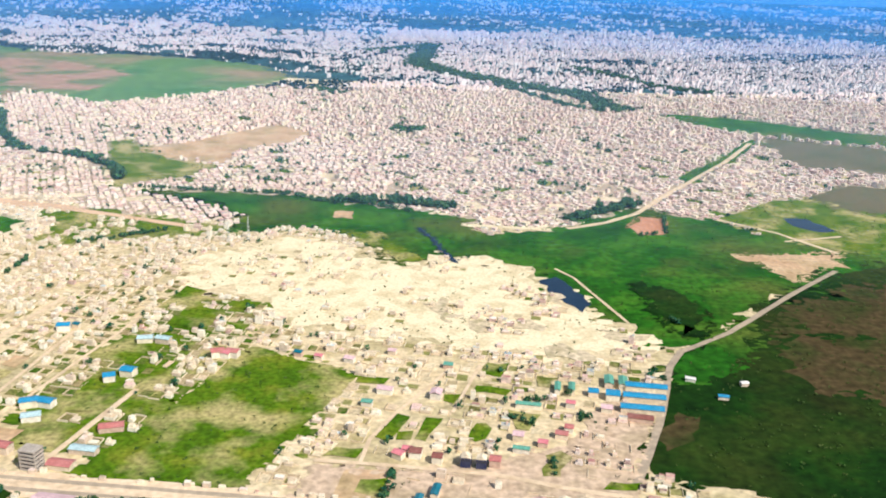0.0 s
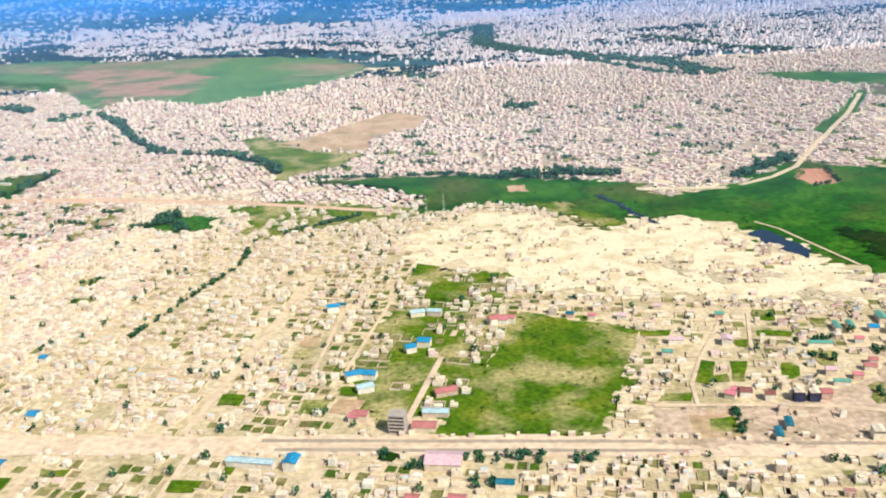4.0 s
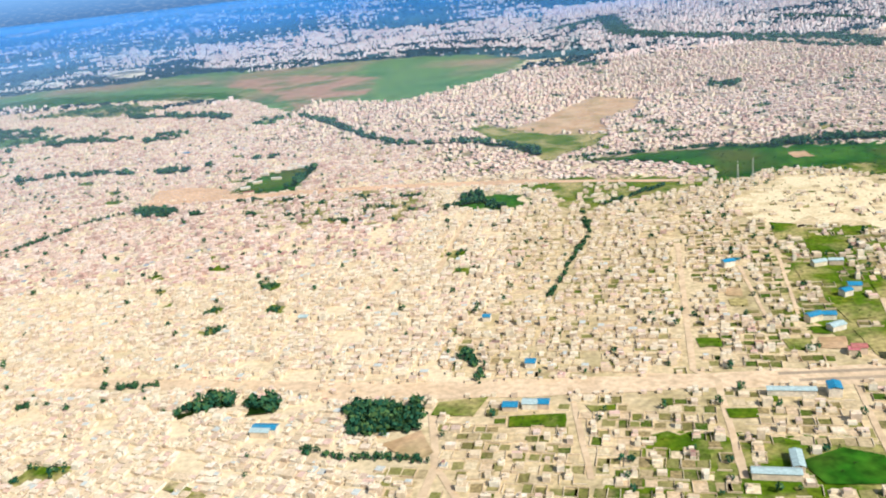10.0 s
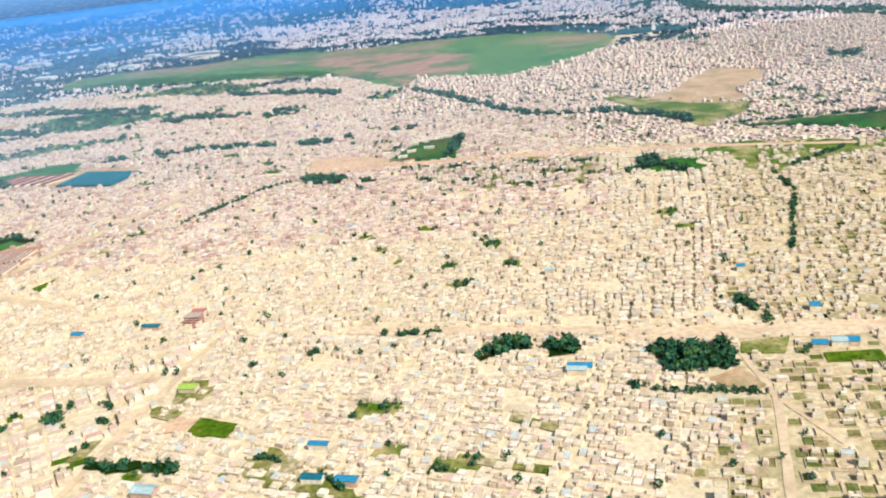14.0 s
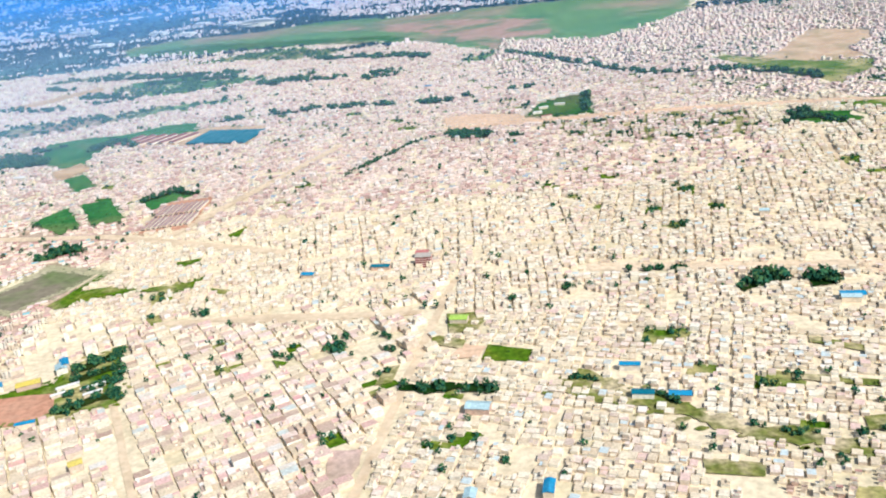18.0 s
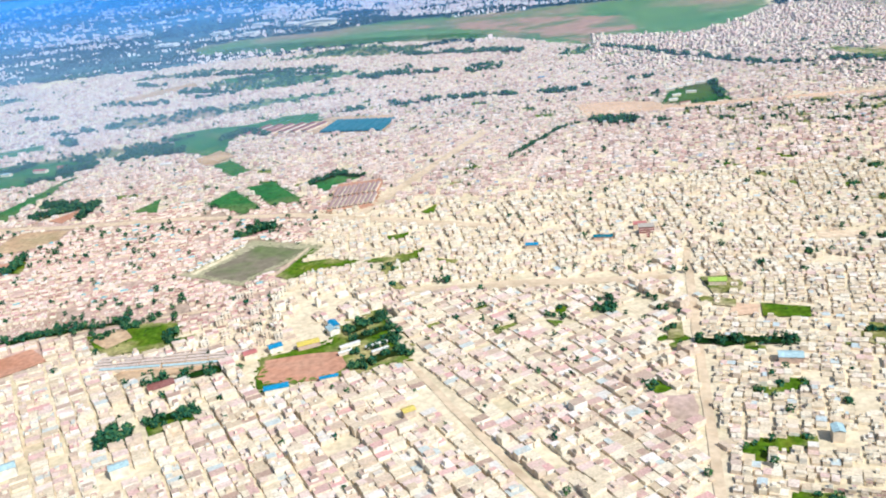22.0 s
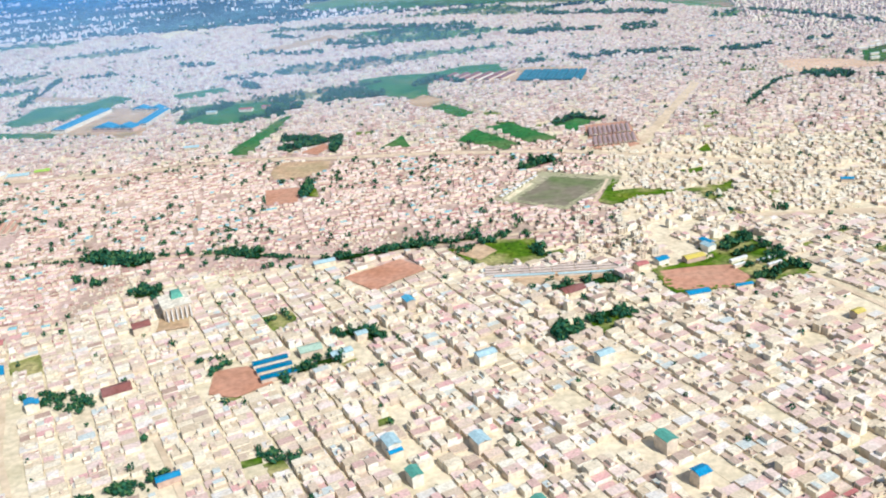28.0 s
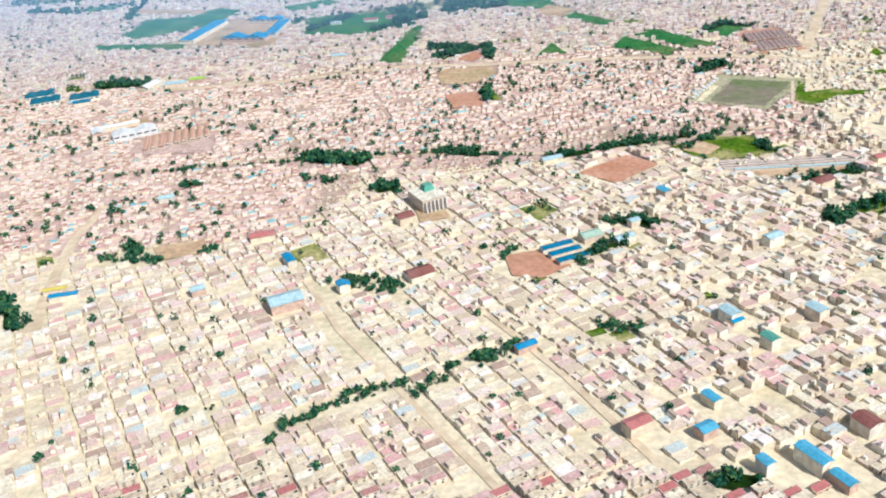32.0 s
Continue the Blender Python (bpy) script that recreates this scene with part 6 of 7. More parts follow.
# far suburbs
for number, x0, x1, y0, y1, turn, big, share, label in ((8, -3600, 1500, 1400, 2300, 8, 7.0, 0.24, "suburb of pale roofs among trees"), (8, -5000, 3400, 2300, 4900, 8, 13, 0.28, "far suburb of pale roofs among trees"), (9, -150, 2600, 1450, 2600, 20, 6.5, 0.75, "far dense pale town")):
    x, y, t = plots(number, x0, x1, y0, y1, turn, big, big, big * 0.3, 9, big * 0.45, rng)
    dense = clumps(x, y * 3.4, 900, number)
    low = np.interp(x, (-1236, -977, -856, -653, -407, -135, 200), (2613, 2007, 1917, 1898, 1889, 1740, 1700))        # edges of the dense middle of the far city
    top = np.interp(x, (-1263, -1049, -688, -361, -51, 500, 1100), (2793, 2668, 2543, 2465, 2545, 2800, 2450))
    wander = 160 * (clumps(x, y, 260, 88) - 0.5)
    city = (y > low + wander) & (y < top + wander) & (x > -1240) & (clumps(x, y * 2.6, 330, 89) > 0.30)
    streak = clumps(0.9 * x + 0.3 * y, y * 3.4, 560, 55)
    flecks = 0.012 + 0.04 * (streak > 0.45) + 0.16 * (streak > 0.62) + 0.30 * (streak > 0.76)
    between = (y < low + wander) & (y > 1840) & (x > -1150)                  # woods between the hill and the city
    if number == 9:
        chance = share * np.clip(1.25 - (y - 2150 - 0.4 * np.maximum(0, 700 - x)) / 450, 0.16, 1) * np.clip(0.3 + 1.6 * dense, 0, 1)
    else:
        chance = np.where(city, 0.72, flecks * np.where(y > 2700, 0.6, 1.0) * np.where(x < -1100, 0.85, 1.0))
    keep = rng.random(len(x)) < chance
    trees = (~keep) & (rng.random(len(x)) < np.where(between, 0.6, np.where(clumps(x, y * 3.0, 600, 77) > 0.48, 0.45, 0.06) * np.where(y > 2100, 0.5, 1.0)))
    tx, ty = x[trees], y[trees]
    x, y, t = x[keep] + rng.normal(0, big / 6, keep.sum()), y[keep] + rng.normal(0, big / 6, keep.sum()), t[keep]
    k = len(x)
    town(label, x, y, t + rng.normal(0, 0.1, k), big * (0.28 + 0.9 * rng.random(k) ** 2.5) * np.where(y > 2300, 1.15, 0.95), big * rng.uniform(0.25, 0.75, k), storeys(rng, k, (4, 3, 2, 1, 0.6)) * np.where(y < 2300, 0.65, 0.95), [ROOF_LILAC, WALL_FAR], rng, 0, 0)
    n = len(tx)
    tagged(new("far_trees", leaf_clouds("far_trees", tx + rng.normal(0, 5, n), ty + rng.normal(0, 5, n), rng.uniform(8, 17, n), rng.uniform(2.5, 5, n), [FAR_LEAVES], rng, 10)), "dark tree belts among far suburbs, tinted blue for haze", "trees", kind="stuff")

# ---- belts of trees ----
q = np.array(WOODS)
close = np.flatnonzero((past(q[:, 0], q[:, 1]) < 160) & (past(q[:, 0], q[:, 1]) > -6) & (q[:, 0] < 250))
NEAR_TREES = q[close[:: max(1, len(close) // 180)]][:180]
rest = np.ones(len(q), dtype=bool)
rest[close[:: max(1, len(close) // 180)][:180]] = False
q = q[rest]
tagged(new("tree_belts", leaf_clouds("tree_belts", q[:, 0], q[:, 1], q[:, 2], q[:, 3], [LEAVES], rng, 40)), "belts and clumps of dark green trees", "trees", kind="stuff")
# small greens and yards left open among the houses
q = np.concatenate(CLEARINGS)
green = clumps(q[:, 0], q[:, 1], 260, 29) > np.where(q[:, 1] > 800, 0.40, 0.76)
for pick, material, label in ((green, GRASS, "small greens left open among the houses"), (~green, EARTH, "bare yards left open among the houses")):
    v = q[pick]
    tagged(new("open_yards", boxes_mesh("open_yards", v[:, 0], v[:, 1], 0.0, v[:, 3] * 1.1, v[:, 4] * 1.15, rng.uniform(0.10, 0.13, len(v)), v[:, 2] + rng.normal(0, 0.1, len(v)), [material])), label, "yards", kind="stuff")
v = q[green][rng.random(green.sum()) < 0.3]
tagged(new("yard_trees", leaf_clouds("yard_trees", v[:, 0], v[:, 1], rng.uniform(2, 5, len(v)), rng.uniform(2.2, 4.6, len(v)), [LEAVES], rng, 26)), "dark green trees on small greens", "trees", kind="stuff")
# stalls along the wide roads
q = np.array(STALLS)
n = len(q)
tagged(new("roadside_stalls", boxes_mesh("roadside_stalls", q[:, 0], q[:, 1], 0.2, rng.uniform(1.2, 3.2, n), rng.uniform(1.0, 2.2, n), rng.uniform(1.0, 2.2, n), q[:, 2], [ROOF_CREAM, WALL_CREAM])), "small stalls and kiosks along the wide roads", "stalls", kind="stuff")
# trees and shrubs between the houses
x, y = rng.uniform(-1800, 230, 30000), rng.uniform(0, 1100, 30000)
z = zone(x, y)
keep = (rng.random(30000) < np.select([z == 2, z == 1, z == 3, z == 4], [0.5 * (clumps(x, y, 90, 5) > 0.52) + 0.09, 0.07, 0.06, 0.11], 0.09 + 0.25 * ((z == 6) & (clumps(x, y, 130, 61) < 0.2)))) & (cover(x, y) == 0)
n = keep.sum()
size = rng.uniform(1.8, 4.4, n)
tagged(new("street_trees", leaf_clouds("street_trees", x[keep], y[keep], size, size * rng.uniform(0.8, 1.2, n) + 0.9, [LEAVES], rng, 30)), "dark green trees between the houses", "trees", kind="stuff")
x, y = rng.uniform(-1650, 530, 60000), rng.uniform(150, 1130, 60000)
land = cover(x, y)
keep = ((land == 2) & (rng.random(60000) < 0.5)) | ((land == 1) & (rng.random(60000) < 0.45 * (clumps(x, y, 60, 17) > 0.52)))
n = keep.sum()
size = rng.uniform(0.7, 2.3, n)
tagged(new("shrubs", leaf_clouds("shrubs", x[keep], y[keep], size, size * 0.7, [SHRUB], rng, 8)), "scattered shrubs and tall grass tufts", "shrubs", kind="stuff")



# ---- apartment houses standing nearest ----
def apartment(floors, w, d, top_kind, seed):
    """A rendered block with roof slab, parapet, stair head, tank, door and windows on all four sides."""
    r = random.Random(seed)
    each = 2.35
    h = floors * each
    ob = tagged(new("apartment_house"), f"rendered cream apartment house of {('one storey', 'two storeys', 'three storeys', 'four storeys', 'five storeys')[floors - 1]} with flat roof", "apartment house", "apartment houses in rows")
    part("wall", box(w, d, h), RENDER, ob)
    part("roof_slab", box(w + 0.5, d + 0.5, 0.25, z=h), SLAB, ob)
    if top_kind != "plain":
        bm = box(w + 0.4, 0.2, 0.7, 0, -d / 2 - 0.1, h + 0.25)
        for sx, sy, lx, ly in ((0, 1, w + 0.4, 0.2), (-1, 0, 0.2, d - 0.02), (1, 0, 0.2, d - 0.02)):
            extra = bpy.data.meshes.new("edge")
            more = box(lx, ly, 0.7, sx * (w / 2 + 0.1), sy * (d / 2 + 0.1), h + 0.25)
            more.to_mesh(extra)
            more.free()
            bm.from_mesh(extra)
            bpy.data.meshes.remove(extra)
        part("parapet", bm, RENDER, ob)
    if top_kind in ("stair", "both"):
        sx, sy = r.uniform(-0.25, 0.25) * w, r.uniform(-0.25, 0.25) * d
        head = part("stair_head", box(2.4, 2.2, 2.1, sx, sy, h + 0.25), RENDER, ob)
        part("stair_roof", box(2.8, 2.6, 0.15, sx, sy, h + 2.35), SLAB, head)
    if top_kind in ("tank", "both"):
        bm = bmesh.new()
        bmesh.ops.create_cone(bm, cap_ends=True, segments=10, radius1=0.7, radius2=0.6, depth=1.4)
        bmesh.ops.translate(bm, verts=bm.verts, vec=(w * 0.32, d * 0.3, h + 0.95))
        tank = part("water_tank", bm, TANK, ob, "black plastic water tank")
        bm = bmesh.new()
        bmesh.ops.create_cone(bm, cap_ends=True, segments=8, radius1=0.35, radius2=0.25, depth=0.2)
        bmesh.ops.translate(bm, verts=bm.verts, vec=(w * 0.32, d * 0.3, h + 1.75))
        part("lid", bm, TANK, tank)
    if top_kind == "sheet":
        bm = bmesh.new()
        a = [bm.verts.new(q) for q in ((-w / 2, -d / 2, h + 0.5), (w / 2, -d / 2, h + 0.5), (w / 2, d / 2, h + 1.6), (-w / 2, d / 2, h + 1.6))]
        face = bm.faces.new(a)
        up = bmesh.ops.extrude_face_region(bm, geom=[face])
        bmesh.ops.translate(bm, verts=[v for v in up["geom"] if isinstance(v, bmesh.types.BMVert)], vec=(0, 0, 0.12))
        bmesh.ops.recalc_face_normals(bm, faces=bm.faces)
        part("sheet_roof", bm, r.choice([RUST, RUST, SHEET["lightblue"], SHEET["red"], SHEET["green"]]), ob, "pitched corrugated sheet over the flat roof")
    for f in range(floors):
        z = f * each + 0.95
        for side in (0, 2):
            length = w if side in (0, 1) else d
            for k in (-1, 1):
                if f == 0 and side == 0 and k == 1:
                    part("door", box(1.0, 0.08, 2.0, w * 0.22, -d / 2 - 0.03, 0), TANK, ob)
                    continue
                p = k * length * 0.25
                at = {0: (p, -d / 2 - 0.02), 2: (-w / 2 - 0.02, p), 3: (w / 2 + 0.02, p)}[side]
                part("window", box(1.2 if side == 0 else 0.1, 0.1 if side == 0 else 1.2, 1.1, at[0], at[1], z), WINDOW, ob)
    return ob


KINDS = [apartment(f, w, d, kind, i) for i, (f, w, d, kind) in enumerate(((1, 6.6, 8.4, "sheet"), (1, 7.0, 9.0, "plain"), (2, 6.8, 8.6, "stair"), (2, 7.2, 9.4, "tank"), (2, 6.4, 7.6, "sheet"), (3, 6.8, 9.0, "both"), (3, 7.2, 8.4, "stair"), (3, 6.6, 9.6, "plain"), (4, 7.0, 9.2, "both"), (4, 6.6, 8.6, "tank"), (5, 7.0, 9.4, "both")))]
pick = random.Random(5)
spots = list(zip(*NEAR_ROWS))
free = list(range(len(KINDS)))
for i, (x, y, t) in enumerate(spots[:250]):
    n = pick.choices(range(len(KINDS)), (5, 5, 4, 4, 4, 1.4, 1.4, 1.4, 0.5, 0.5, 0.1))[0]
    m = pose(x, y, 0, 0, 0, math.degrees(t) - 90) @ Matrix.Diagonal((1.0, 0.62, 0.62, 1))
    if n in free:
        KINDS[n].matrix_basis = m
        free.remove(n)
    else:
        copy_thing(KINDS[n], m)
for x, y in TALL[:26]:
    n = pick.choices((5, 6, 8, 9, 10), (2, 2, 3, 3, 3))[0]
    copy_thing(KINDS[n], pose(x, y, 0, 0, 0, 28 + pick.uniform(-4, 4)) @ Matrix.Diagonal((0.72, 0.62, pick.uniform(0.55, 0.7), 1)))
rest = spots[250:]
if rest:
    x, y, t = [np.array(a) for a in zip(*rest)]
    k = len(x)
    town("rows of cream apartment houses behind the nearest", x, y, t, rng.uniform(4.8, 6.2, k), rng.uniform(5.6, 8.4, k), storeys(rng, k, (6, 3, 1.2, 0.3), 1.7), [ROOF_CREAM, WALL_CREAM], rng, 0.45, 0.6)
pitch = [np.concatenate(a) for a in zip(*NEAR_PLOTS)]
for i, (x, y, t) in enumerate(list(zip(*pitch))[:62]):
    n = pick.choices(range(len(KINDS)), (4, 4, 3, 2, 3, 1, 1, 1, 0.5, 0.3, 0))[0]
    copy_thing(KINDS[n], pose(x, y, 0, 0, 0, math.degrees(t)) @ Matrix.Diagonal((0.68, 0.52, 0.72, 1)))
more = [a[62:] for a in pitch]
k = len(more[0])
if k:
    town("cream houses inside walled plots by the main road", more[0], more[1], more[2], rng.uniform(2.8, 6, k), rng.uniform(2.6, 4.8, k), storeys(rng, k, (7, 2, 0.6, 0.2), 1.7), [ROOF_CREAM, WALL_CREAM], rng, 0.3, 0.4)


# ---- houses of the low town standing nearest ----
def small_house(kind):
    """A low rendered house of 4.8 x 5 m: walls, flat slab with a rim or a corrugated sheet roof, door and windows."""
    ob = tagged(new("town_house"), {"rim": "low cream house with a flat rimmed concrete roof", "sheet": "low cream house under a sloping rusty sheet", "gable": "small house with pitched rusty sheet roof", "upper": "cream house with a small room on its flat roof"}[kind], "house", "houses of the low town")
    w, d, h = 4.8, 5.0, 2.4
    part("wall", box(w - 0.2, d - 0.2, h), RENDER, ob)
    if kind in ("rim", "upper"):
        part("roof_slab", box(w, d, 0.2, z=h), SLAB, ob)
    if kind == "rim":
        for x, y, lx, ly in ((0, -d / 2 + 0.1, w, 0.18), (0, d / 2 - 0.1, w, 0.18), (-w / 2 + 0.1, 0, 0.18, d - 0.4), (w / 2 - 0.1, 0, 0.18, d - 0.4)):
            part("roof_rim", box(lx, ly, 0.4, x, y, h + 0.2), RENDER, ob)
    if kind == "upper":
        part("upper_room", box(2.4, 2.8, 2.0, -0.8, 0.6, h + 0.2), RENDER, ob)
        part("roof_sheet", box(2.8, 3.2, 0.12, -0.8, 0.6, h + 2.2), RUST, ob)
    if kind == "sheet":
        bm = box(w + 0.3, d + 0.3, 0.12, z=h + 0.1)
        for v in bm.verts:
            v.co.z += 0.14 * (v.co.y + d / 2)
        part("roof_sheet", bm, RUST, ob)
    if kind == "gable":
        for s in (-1, 1):
            bm = box(w + 0.4, d / 2 + 0.2, 0.1, 0, s * (d / 4 + 0.05), h)
            for v in bm.verts:
                v.co.z += 0.9 - 0.36 * abs(v.co.y)
            part("roof_slope", bm, RUST, ob)
    part("door", box(0.9, 0.08, 1.9, 1.0, -d / 2 + 0.08), TANK, ob)
    part("window", box(1.1, 0.08, 0.9, -1.0, -d / 2 + 0.08, 1.0), WINDOW, ob)
    return ob


SMALL = [small_house(kind) for kind in ("rim", "sheet", "gable", "upper")]
free = list(range(4))
for i, (x, y, t, w, d, h) in enumerate(NEAR_TOWN[:180]):
    n = i if i < 4 else pick.choices(range(4), (2, 4, 2, 2))[0]
    m = pose(x, y, 0, 0, 0, math.degrees(t)) @ Matrix.Diagonal((w / 4.8, d / 5.0, max(0.75, min(1.5, h / 2.5)), 1))
    if n in free:
        SMALL[n].matrix_basis = m
        free.remove(n)
    else:
        copy_thing(SMALL[n], m)
rest = NEAR_TOWN[180:]
if rest:
    x, y, t, w, d, h = [np.array(q) for q in zip(*rest)]
    town("packed low cream houses beside the nearest lanes", x, y, t, w, d, h, [ROOF_CREAM, WALL_CREAM], rng, 0.18, 0.3)


# ---- low houses of the estate standing nearest ----
def low_house(w, d, h, rise):
    ob = tagged(new("house"), "low house with rusty pink corrugated pitched roof", "house", "houses of the low estate")
    bm = bmesh.new()
    v = [bm.verts.new(q) for q in ((-w / 2, -d / 2, 0), (w / 2, -d / 2, 0), (w / 2, d / 2, 0), (-w / 2, d / 2, 0), (-w / 2, -d / 2, h), (w / 2, -d / 2, h), (w / 2, d / 2, h), (-w / 2, d / 2, h), (-w / 2, 0, h + rise), (w / 2, 0, h + rise))]
    for f in ((0, 1, 5, 4), (2, 3, 7, 6), (1, 2, 6, 9, 5), (3, 0, 4, 8, 7)):
        bm.faces.new([v[i] for i in f])
    part("wall", bm, RENDER, ob)
    for s in (-1, 1):
        bm = bmesh.new()
        e = d / 2 + 0.35
        drop = h - 0.35 * rise / (d / 2)
        a = [(-w / 2 - 0.3, 0, h + rise + 0.04), (w / 2 + 0.3, 0, h + rise + 0.04), (w / 2 + 0.3, s * e, drop + 0.04), (-w / 2 - 0.3, s * e, drop + 0.04)]
        face = bm.faces.new([bm.verts.new(q) for q in a])
        up = bmesh.ops.extrude_face_region(bm, geom=[face])
        bmesh.ops.translate(bm, verts=[q for q in up["geom"] if isinstance(q, bmesh.types.BMVert)], vec=(0, 0, 0.08))
        bmesh.ops.recalc_face_normals(bm, faces=bm.faces)
        part("roof_slope", bm, RUST, ob)
    part("door", box(0.9, 0.08, 2.0, w * 0.1, -d / 2 - 0.03), TANK, ob)
    return ob


LOWS = [low_house(*a) for a in ((7.4, 5.6, 2.4, 1.2), (6.4, 5.2, 2.3, 0.9), (8.4, 6.2, 2.5, 1.4), (7.0, 6.0, 2.6, 1.0))]
free = list(range(len(LOWS)))
for i, (x, y, t) in enumerate(zip(*NEAR_LOW)):
    n = i % len(LOWS) if i < 4 else pick.randrange(len(LOWS))
    k = pick.uniform(0.48, 0.66)
    m = pose(x, y, 0, 0, 0, math.degrees(t)) @ Matrix.Diagonal((k, k, 0.62, 1))
    if n in free:
        LOWS[n].matrix_basis = m
        free.remove(n)
    else:
        copy_thing(LOWS[n], m)


# ---- trees standing nearest ----
def tree(size, height, seed):
    """A tapered trunk with limbs and a crown of many small tilted leaf clumps."""
    r = np.random.default_rng(seed)
    ob = tagged(new("tree"), "broad dark green tree with a dense uneven crown", "tree", "trees between the houses")
    bm = bmesh.new()
    bmesh.ops.create_cone(bm, cap_ends=True, segments=7, radius1=size * 0.05, radius2=size * 0.025, depth=height * 0.6, matrix=Matrix.Translation((0, 0, height * 0.3)))
    part("trunk", bm, BARK, ob)
    for k in range(3):
        a = k * 2.1 + r.uniform(0, 1)
        bm = bmesh.new()
        bmesh.ops.create_cone(bm, cap_ends=True, segments=5, radius1=size * 0.022, radius2=size * 0.01, depth=size * 0.45)
        bmesh.ops.transform(bm, verts=bm.verts, matrix=Matrix.Translation((math.cos(a) * size * 0.15, math.sin(a) * size * 0.15, height * 0.56)) @ Matrix.Rotation(a, 4, "Z") @ Matrix.Rotation(radians(48), 4, "Y"))
        part("limb", bm, BARK, ob)
    me = leaf_clouds("crown", np.zeros(5) + r.normal(0, size * 0.16, 5), r.normal(0, size * 0.16, 5), np.full(5, size * 0.72), height * r.uniform(0.8, 1.05, 5), [LEAVES], r, 46)
    crown = new("crown", me)
    crown.parent = ob
    return ob


TREES = [tree(*a) for a in ((6.0, 6.0, 1), (7.5, 7.0, 2), (5.0, 6.5, 3), (6.6, 8.0, 4))]
free = list(range(4))
for i, (x, y, size, height) in enumerate(NEAR_TREES):
    n = i % 4
    k = size / 6.5
    m = pose(x, y, 0, 0, 0, pick.uniform(0, 360)) @ Matrix.Diagonal((k, k, k * pick.uniform(0.85, 1.15), 1))
    if n in free:
        TREES[n].matrix_basis = m
        free.remove(n)
    else:
        copy_thing(TREES[n], m)


# ---- landmarks ----
def hall(name, label, category, body, roof, x, y, w, d, h, turn, bays):
    """A large flat hall: walls, a roof of long bays with low ridges, and a row of high windows."""
    ob = tagged(new(name), label, category)
    ob.matrix_basis = pose(x, y, 0, 0, 0, turn)
    part("wall", box(w, d, h), body, ob)
    for k in range(bays):
        bw = w / bays
        cx = -w / 2 + (k + 0.5) * bw
        bm = bmesh.new()
        v = [bm.verts.new(q) for q in ((cx - bw / 2, -d / 2, h), (cx + bw / 2, -d / 2, h), (cx + bw / 2, d / 2, h), (cx - bw / 2, d / 2, h), (cx, -d / 2, h + bw * 0.15), (cx, d / 2, h + bw * 0.15))]
        for f in ((0, 1, 4), (2, 3, 5), (1, 2, 5, 4), (3, 0, 4, 5)):
            bm.faces.new([v[i] for i in f])
        part("roof_bay", bm, roof, ob)
    for k in range(6):
        part("window", box(w / 9, 0.1, 1.0, -w / 2 + (k + 0.5) * w / 6, -d / 2 - 0.02, h - 1.6), WINDOW, ob)
    return ob


for x, y, w, d, turn in ((-1492, 810, 18, 94, -11), (-1432, 757, 54, 14, -17), (-1404, 795, 14, 70, -4), (-1424, 842, 44, 11, -18)):
    hall("factory_hall", "long factory hall with bright blue sheet roof", "factory", RENDER, SHEET["blue"], x, y, w, d, 5.0, turn, 2)
for x, y in ((-1576, 568), (-1590, 590), (-1541, 572)):
    hall("warehouse", "low warehouse with a dark blue roof", "warehouse", RENDER, SHEET["teal"], x, y, 26, 20, 4.5, 20, 3)
hall("white_hall", "white assembly hall with pale roof", "hall", SHEET["white"], SHEET["white"], -1455, 455, 34, 14, 5, 25, 2)
stadium = tagged(new("stadium"), "white oval stadium with a ring of stands among far trees", "stadium")
stadium.matrix_basis = pose(-1172, 2022, 0, 0, 0, -15)
for name, rings, material in (("stand", ((30, 22, 1.0), (46, 36, 9.0), (46, 36, 0.0)), RENDER), ("roof_ring", ((36, 27, 11.0), (49, 39, 12.5), (49, 39, 11.8), (36, 27, 10.4)), SHEET["white"]), ("playing_field", ((0.5, 0.5, 0.5), (29, 21, 0.5)), GRASS)):
    bm = bmesh.new()
    loops = [[bm.verts.new((a * math.cos(k * math.pi / 18), b * math.sin(k * math.pi / 18), z)) for k in range(36)] for a, b, z in rings]
    for one, two in zip(loops, loops[1:]):
        for k in range(36):
            bm.faces.new((one[k], one[(k + 1) % 36], two[(k + 1) % 36], two[k]))
    bmesh.ops.recalc_face_normals(bm, faces=bm.faces)
    part(name, bm, material, stadium)
for x, y, w in ((-1556, 2747, 60), (-1409, 2694, 70), (-1348, 2184, 40), (-1428, 2078, 44), (-1405, 2573, 64), (-1348, 2614, 50), (-1518, 1941, 60), (-1718, 2317, 90), (-1330, 1985, 40), (-1250, 2090, 30)):
    hall("far_warehouse", "pale warehouse roof among far trees", "warehouse", SHEET["white"], SHEET["white"], x, y, w, 22, 7, -22, 3)
for k in range(7):
    hall("greenhouse", "long teal shade-net greenhouse in the nursery", "greenhouse", SHEET["teal"], SHEET["teal"], -980 + k * 10.4, 866 - k * 3.6, 9.6, 54, 2.6, -14, 2)
for k in range(6):
    hall("nursery_shed", "long low brown-roofed nursery shed", "shed", RENDER, SHEET["brown"], -1072 + k * 14, 890 - k * 3.5, 9.5, 40, 2.6, -30, 1)
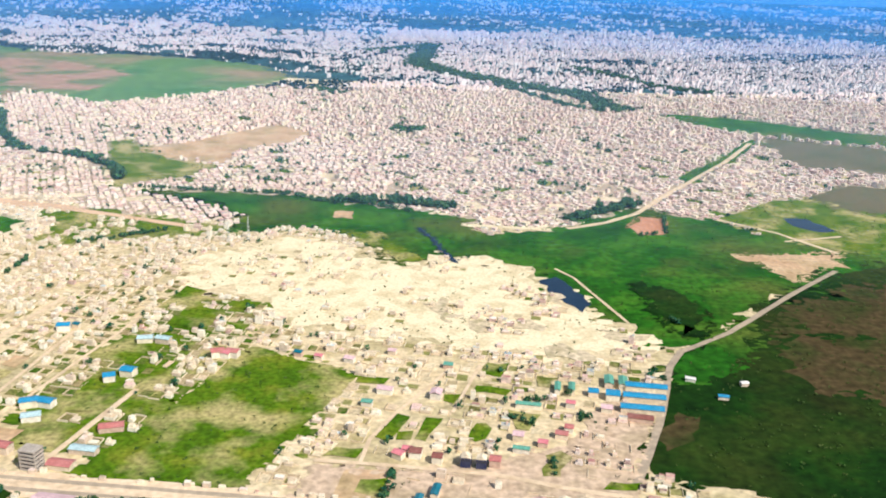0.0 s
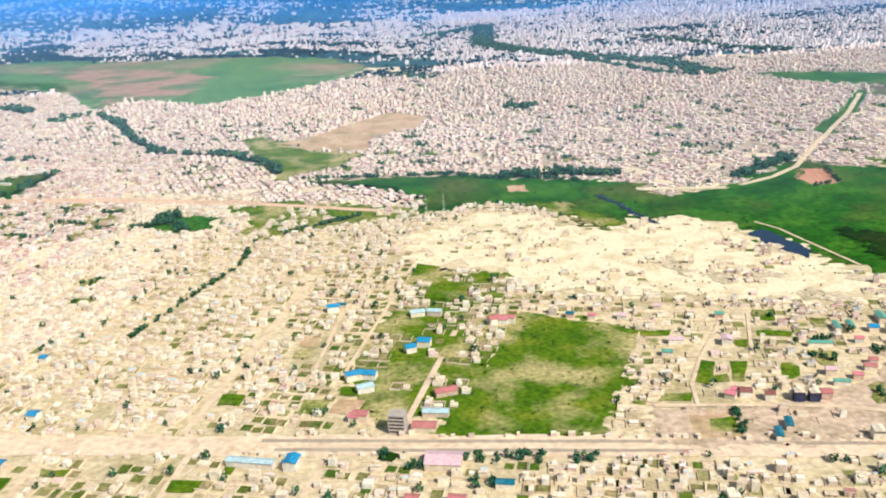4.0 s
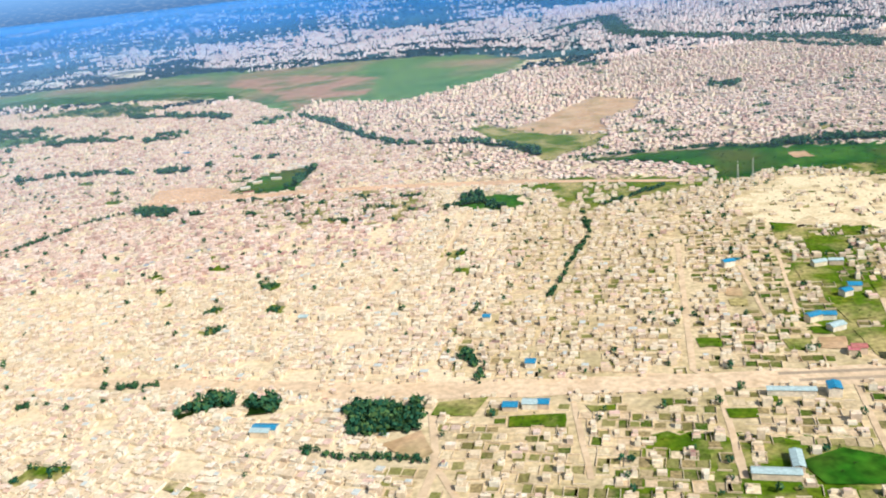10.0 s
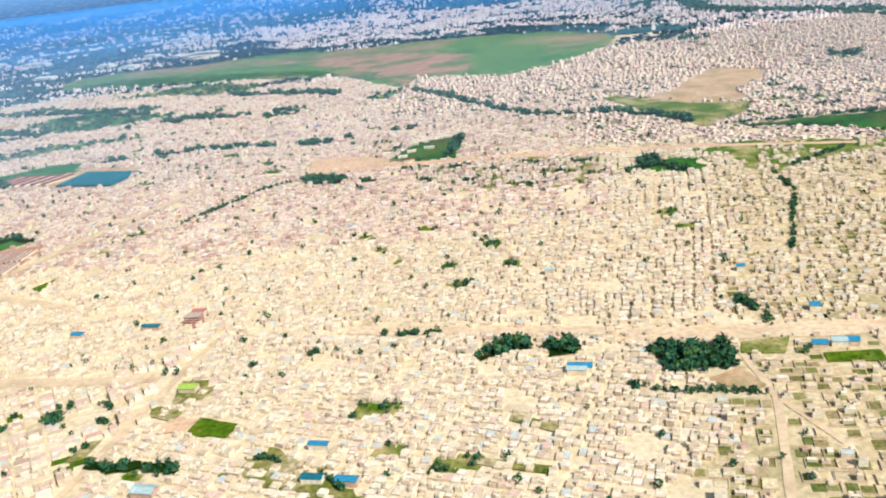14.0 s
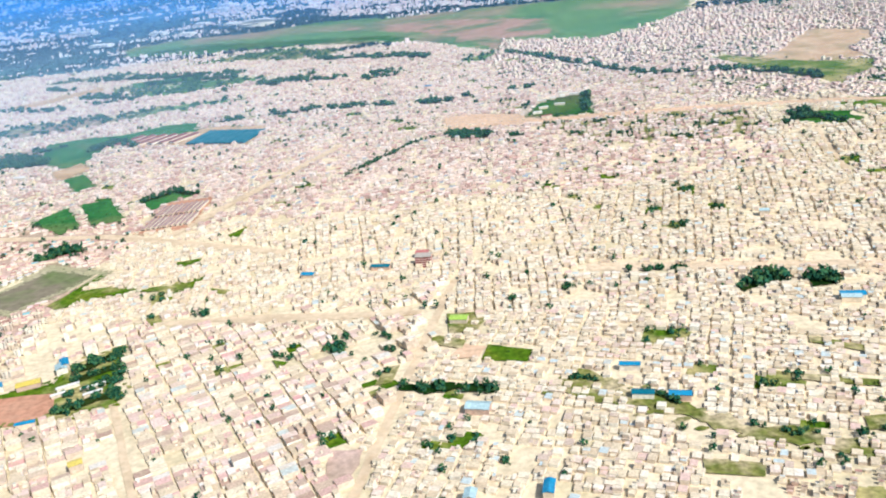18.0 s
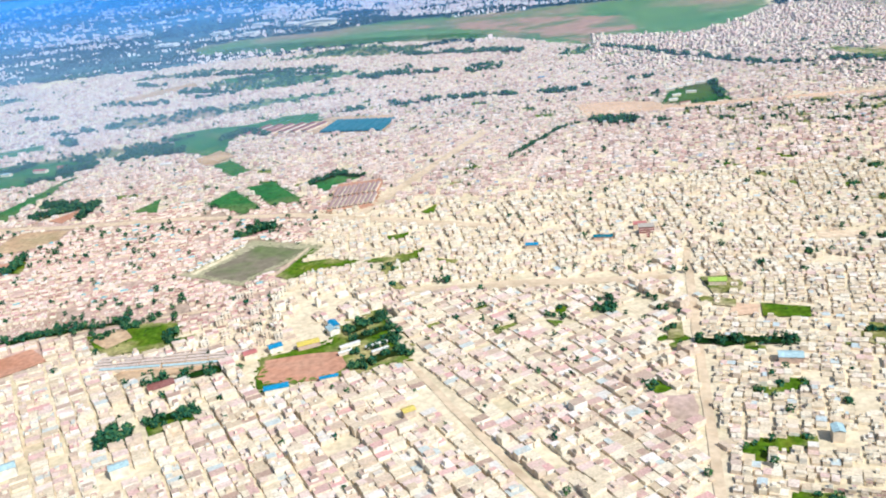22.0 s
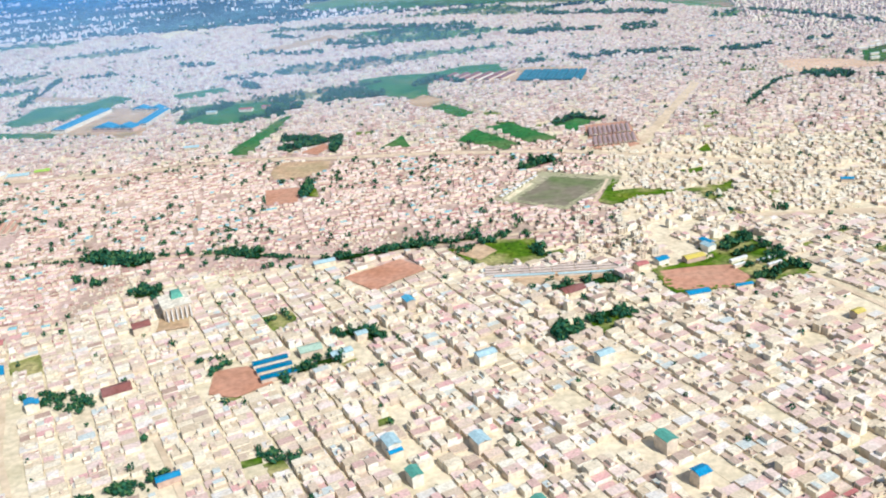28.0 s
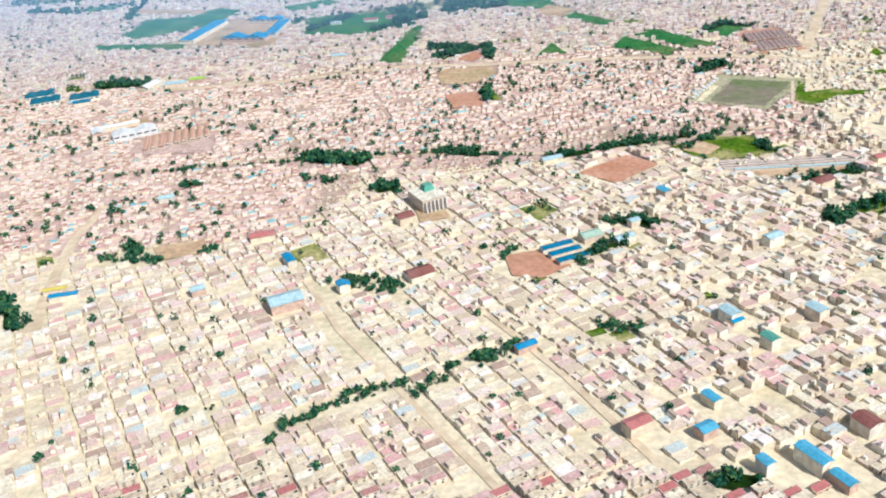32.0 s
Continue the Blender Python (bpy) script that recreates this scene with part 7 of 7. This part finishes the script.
for k in range(9):
    stand = tagged(new("spectator_stand"), "small white-roofed spectator stand beside the grey pitch", "stand", "stands beside the pitch")
    stand.matrix_basis = pose(-1022.5 + 3.4 * k, 438.5 + 5.1 * k, 0, 0, 0, 56.3)
    part("wall", box(3.6, 2.2, 1.7), RENDER, stand)
    part("roof", box(4.2, 2.8, 0.15, z=1.7), SHEET["white"], stand)
for k in range(4):
    for j in range(7):
        stall_row = tagged(new("market_roof"), "low market stalls under a long pale sheet roof", "market stall", "market stalls in rows")
        stall_row.matrix_basis = pose(-1031 + 13.2 * j, 298.0 + 3.7 * k - 0.12 * j, 0, 0, 0, -2)
        part("wall", box(12.2, 2.0, 1.7), RENDER, stall_row)
        part("roof", box(12.8, 2.6, 0.14, z=1.7), SHEET["beige"], stall_row)
for k in range(9):
    hall("row_house", "long terrace of houses under an orange-pink roof", "terrace", RENDER, SHEET["terracotta"], -1438 + k * 5.2, 431 + k * 2.6, 3.4, 30, 2.6, 14, 1)
for k in range(9):
    for j in range(2):
        hall("row_house", "short terrace under a faded mauve-brown roof", "terrace", RENDER, SHEET["mauve"], -938 + k * 4.2, 562 + j * 32 + k * 0.6, 3.0, 26, 2.5, -4, 1)

# plum and brown walls: shade on the fronts is put into their colour
for tint, x, y, w, d, h in (("shade_plum", 63.5, 304.5, 7.0, 6.0, 8.0), ("brown", 55.5, 305.0, 5.2, 6.0, 6.8), ("navy", 16.5, 340.0, 4.6, 4.8, 5.2), ("navy", 23.4, 339.2, 4.6, 4.8, 5.0)):
    hall("dark_block", "dark-walled block of flats beside the dusty road", "apartment block", SHEET[tint], SLAB, x, y, w, d, h, -8, 1)
for x, y, w, d, h in ((46.0, 305.0, 7.0, 5.0, 6.2), (36.6, 305.0, 4.6, 5.0, 5.2)):
    hall("tan_block", "tan rendered block of flats beside the dusty road", "apartment block", RENDER, SLAB, x, y, w, d, h, -8, 1)

place = tagged(new("place_of_worship"), "cream hall with a teal roof cap and white buttresses", "place of worship")
place.matrix_basis = pose(-1217, 280, 0, 0, 0, 28)
part("wall", box(16, 20, 8), RENDER, place)
part("roof_slab", box(16.6, 20.6, 0.4, z=8), SLAB, place)
part("roof_cap", box(7, 7, 3.4, 2, 4, 8.4, taper=0.7), SHEET["green"], place, "teal painted pyramidal roof cap")
for k in range(6):
    part("buttress", box(0.8, 3.2, 7.2, -6.5 + k * 2.6, -11.4, 0, taper=0.6), SHEET["white"], place)

pink_block = tagged(new("office_block"), "dusty red five-storey office block", "office block")
pink_block.matrix_basis = pose(-707, 418, 0, 0, 0, -8) @ Matrix.Diagonal((0.9, 0.8, 0.58, 1))
part("wall", box(11, 9, 12.6), SHEET["brown"], pink_block)
for k in range(4):
    part("floor_band", box(11.3, 9.3, 0.7, z=2.2 + k * 2.6), ROOF_PINK, pink_block, "pale concrete floor band")
part("roof_slab", box(11.6, 9.6, 0.5, z=12.6), CONCRETE, pink_block)

grey_block = tagged(new("unfinished_block"), "unfinished grey concrete block of five storeys", "apartment house")
grey_block.matrix_basis = pose(-170, 330, 0, 0, 0, -12) @ Matrix.Diagonal((0.75, 0.75, 0.72, 1))
part("core", box(8.4, 6.4, 13), WINDOW, grey_block)
for k in range(6):
    part("floor_plate", box(10.5, 8.5, 0.9, z=k * 2.5), CONCRETE, grey_block)
for sx in (-1, 1):
    for sy in (-1, 1):
        part("column", box(0.5, 0.5, 12.8, sx * 4.8, sy * 3.8, 0.2), CONCRETE, grey_block)

for x, y in ((-144, 650), (-158, 644)):
    mast = tagged(new("lattice_mast"), "pale steel lattice mast standing by the valley", "mast")
    mast.matrix_basis = pose(x, y, 0)
    for sx in (-1, 1):
        for sy in (-1, 1):
            bm = box(0.16, 0.16, 22, sx * 0.9, sy * 0.9)
            for v in bm.verts:
                if v.co.z > 1:
                    v.co.x *= 0.25
                    v.co.y *= 0.25
            part("leg", bm, SHEET["white"], mast)
    for k in range(6):
        r = 1.8 * (1 - 0.75 * (k * 3.4 + 1) / 22)
        part("brace_ring", box(r + 0.2, r + 0.2, 0.18, z=k * 3.4 + 1), SHEET["white"], mast)
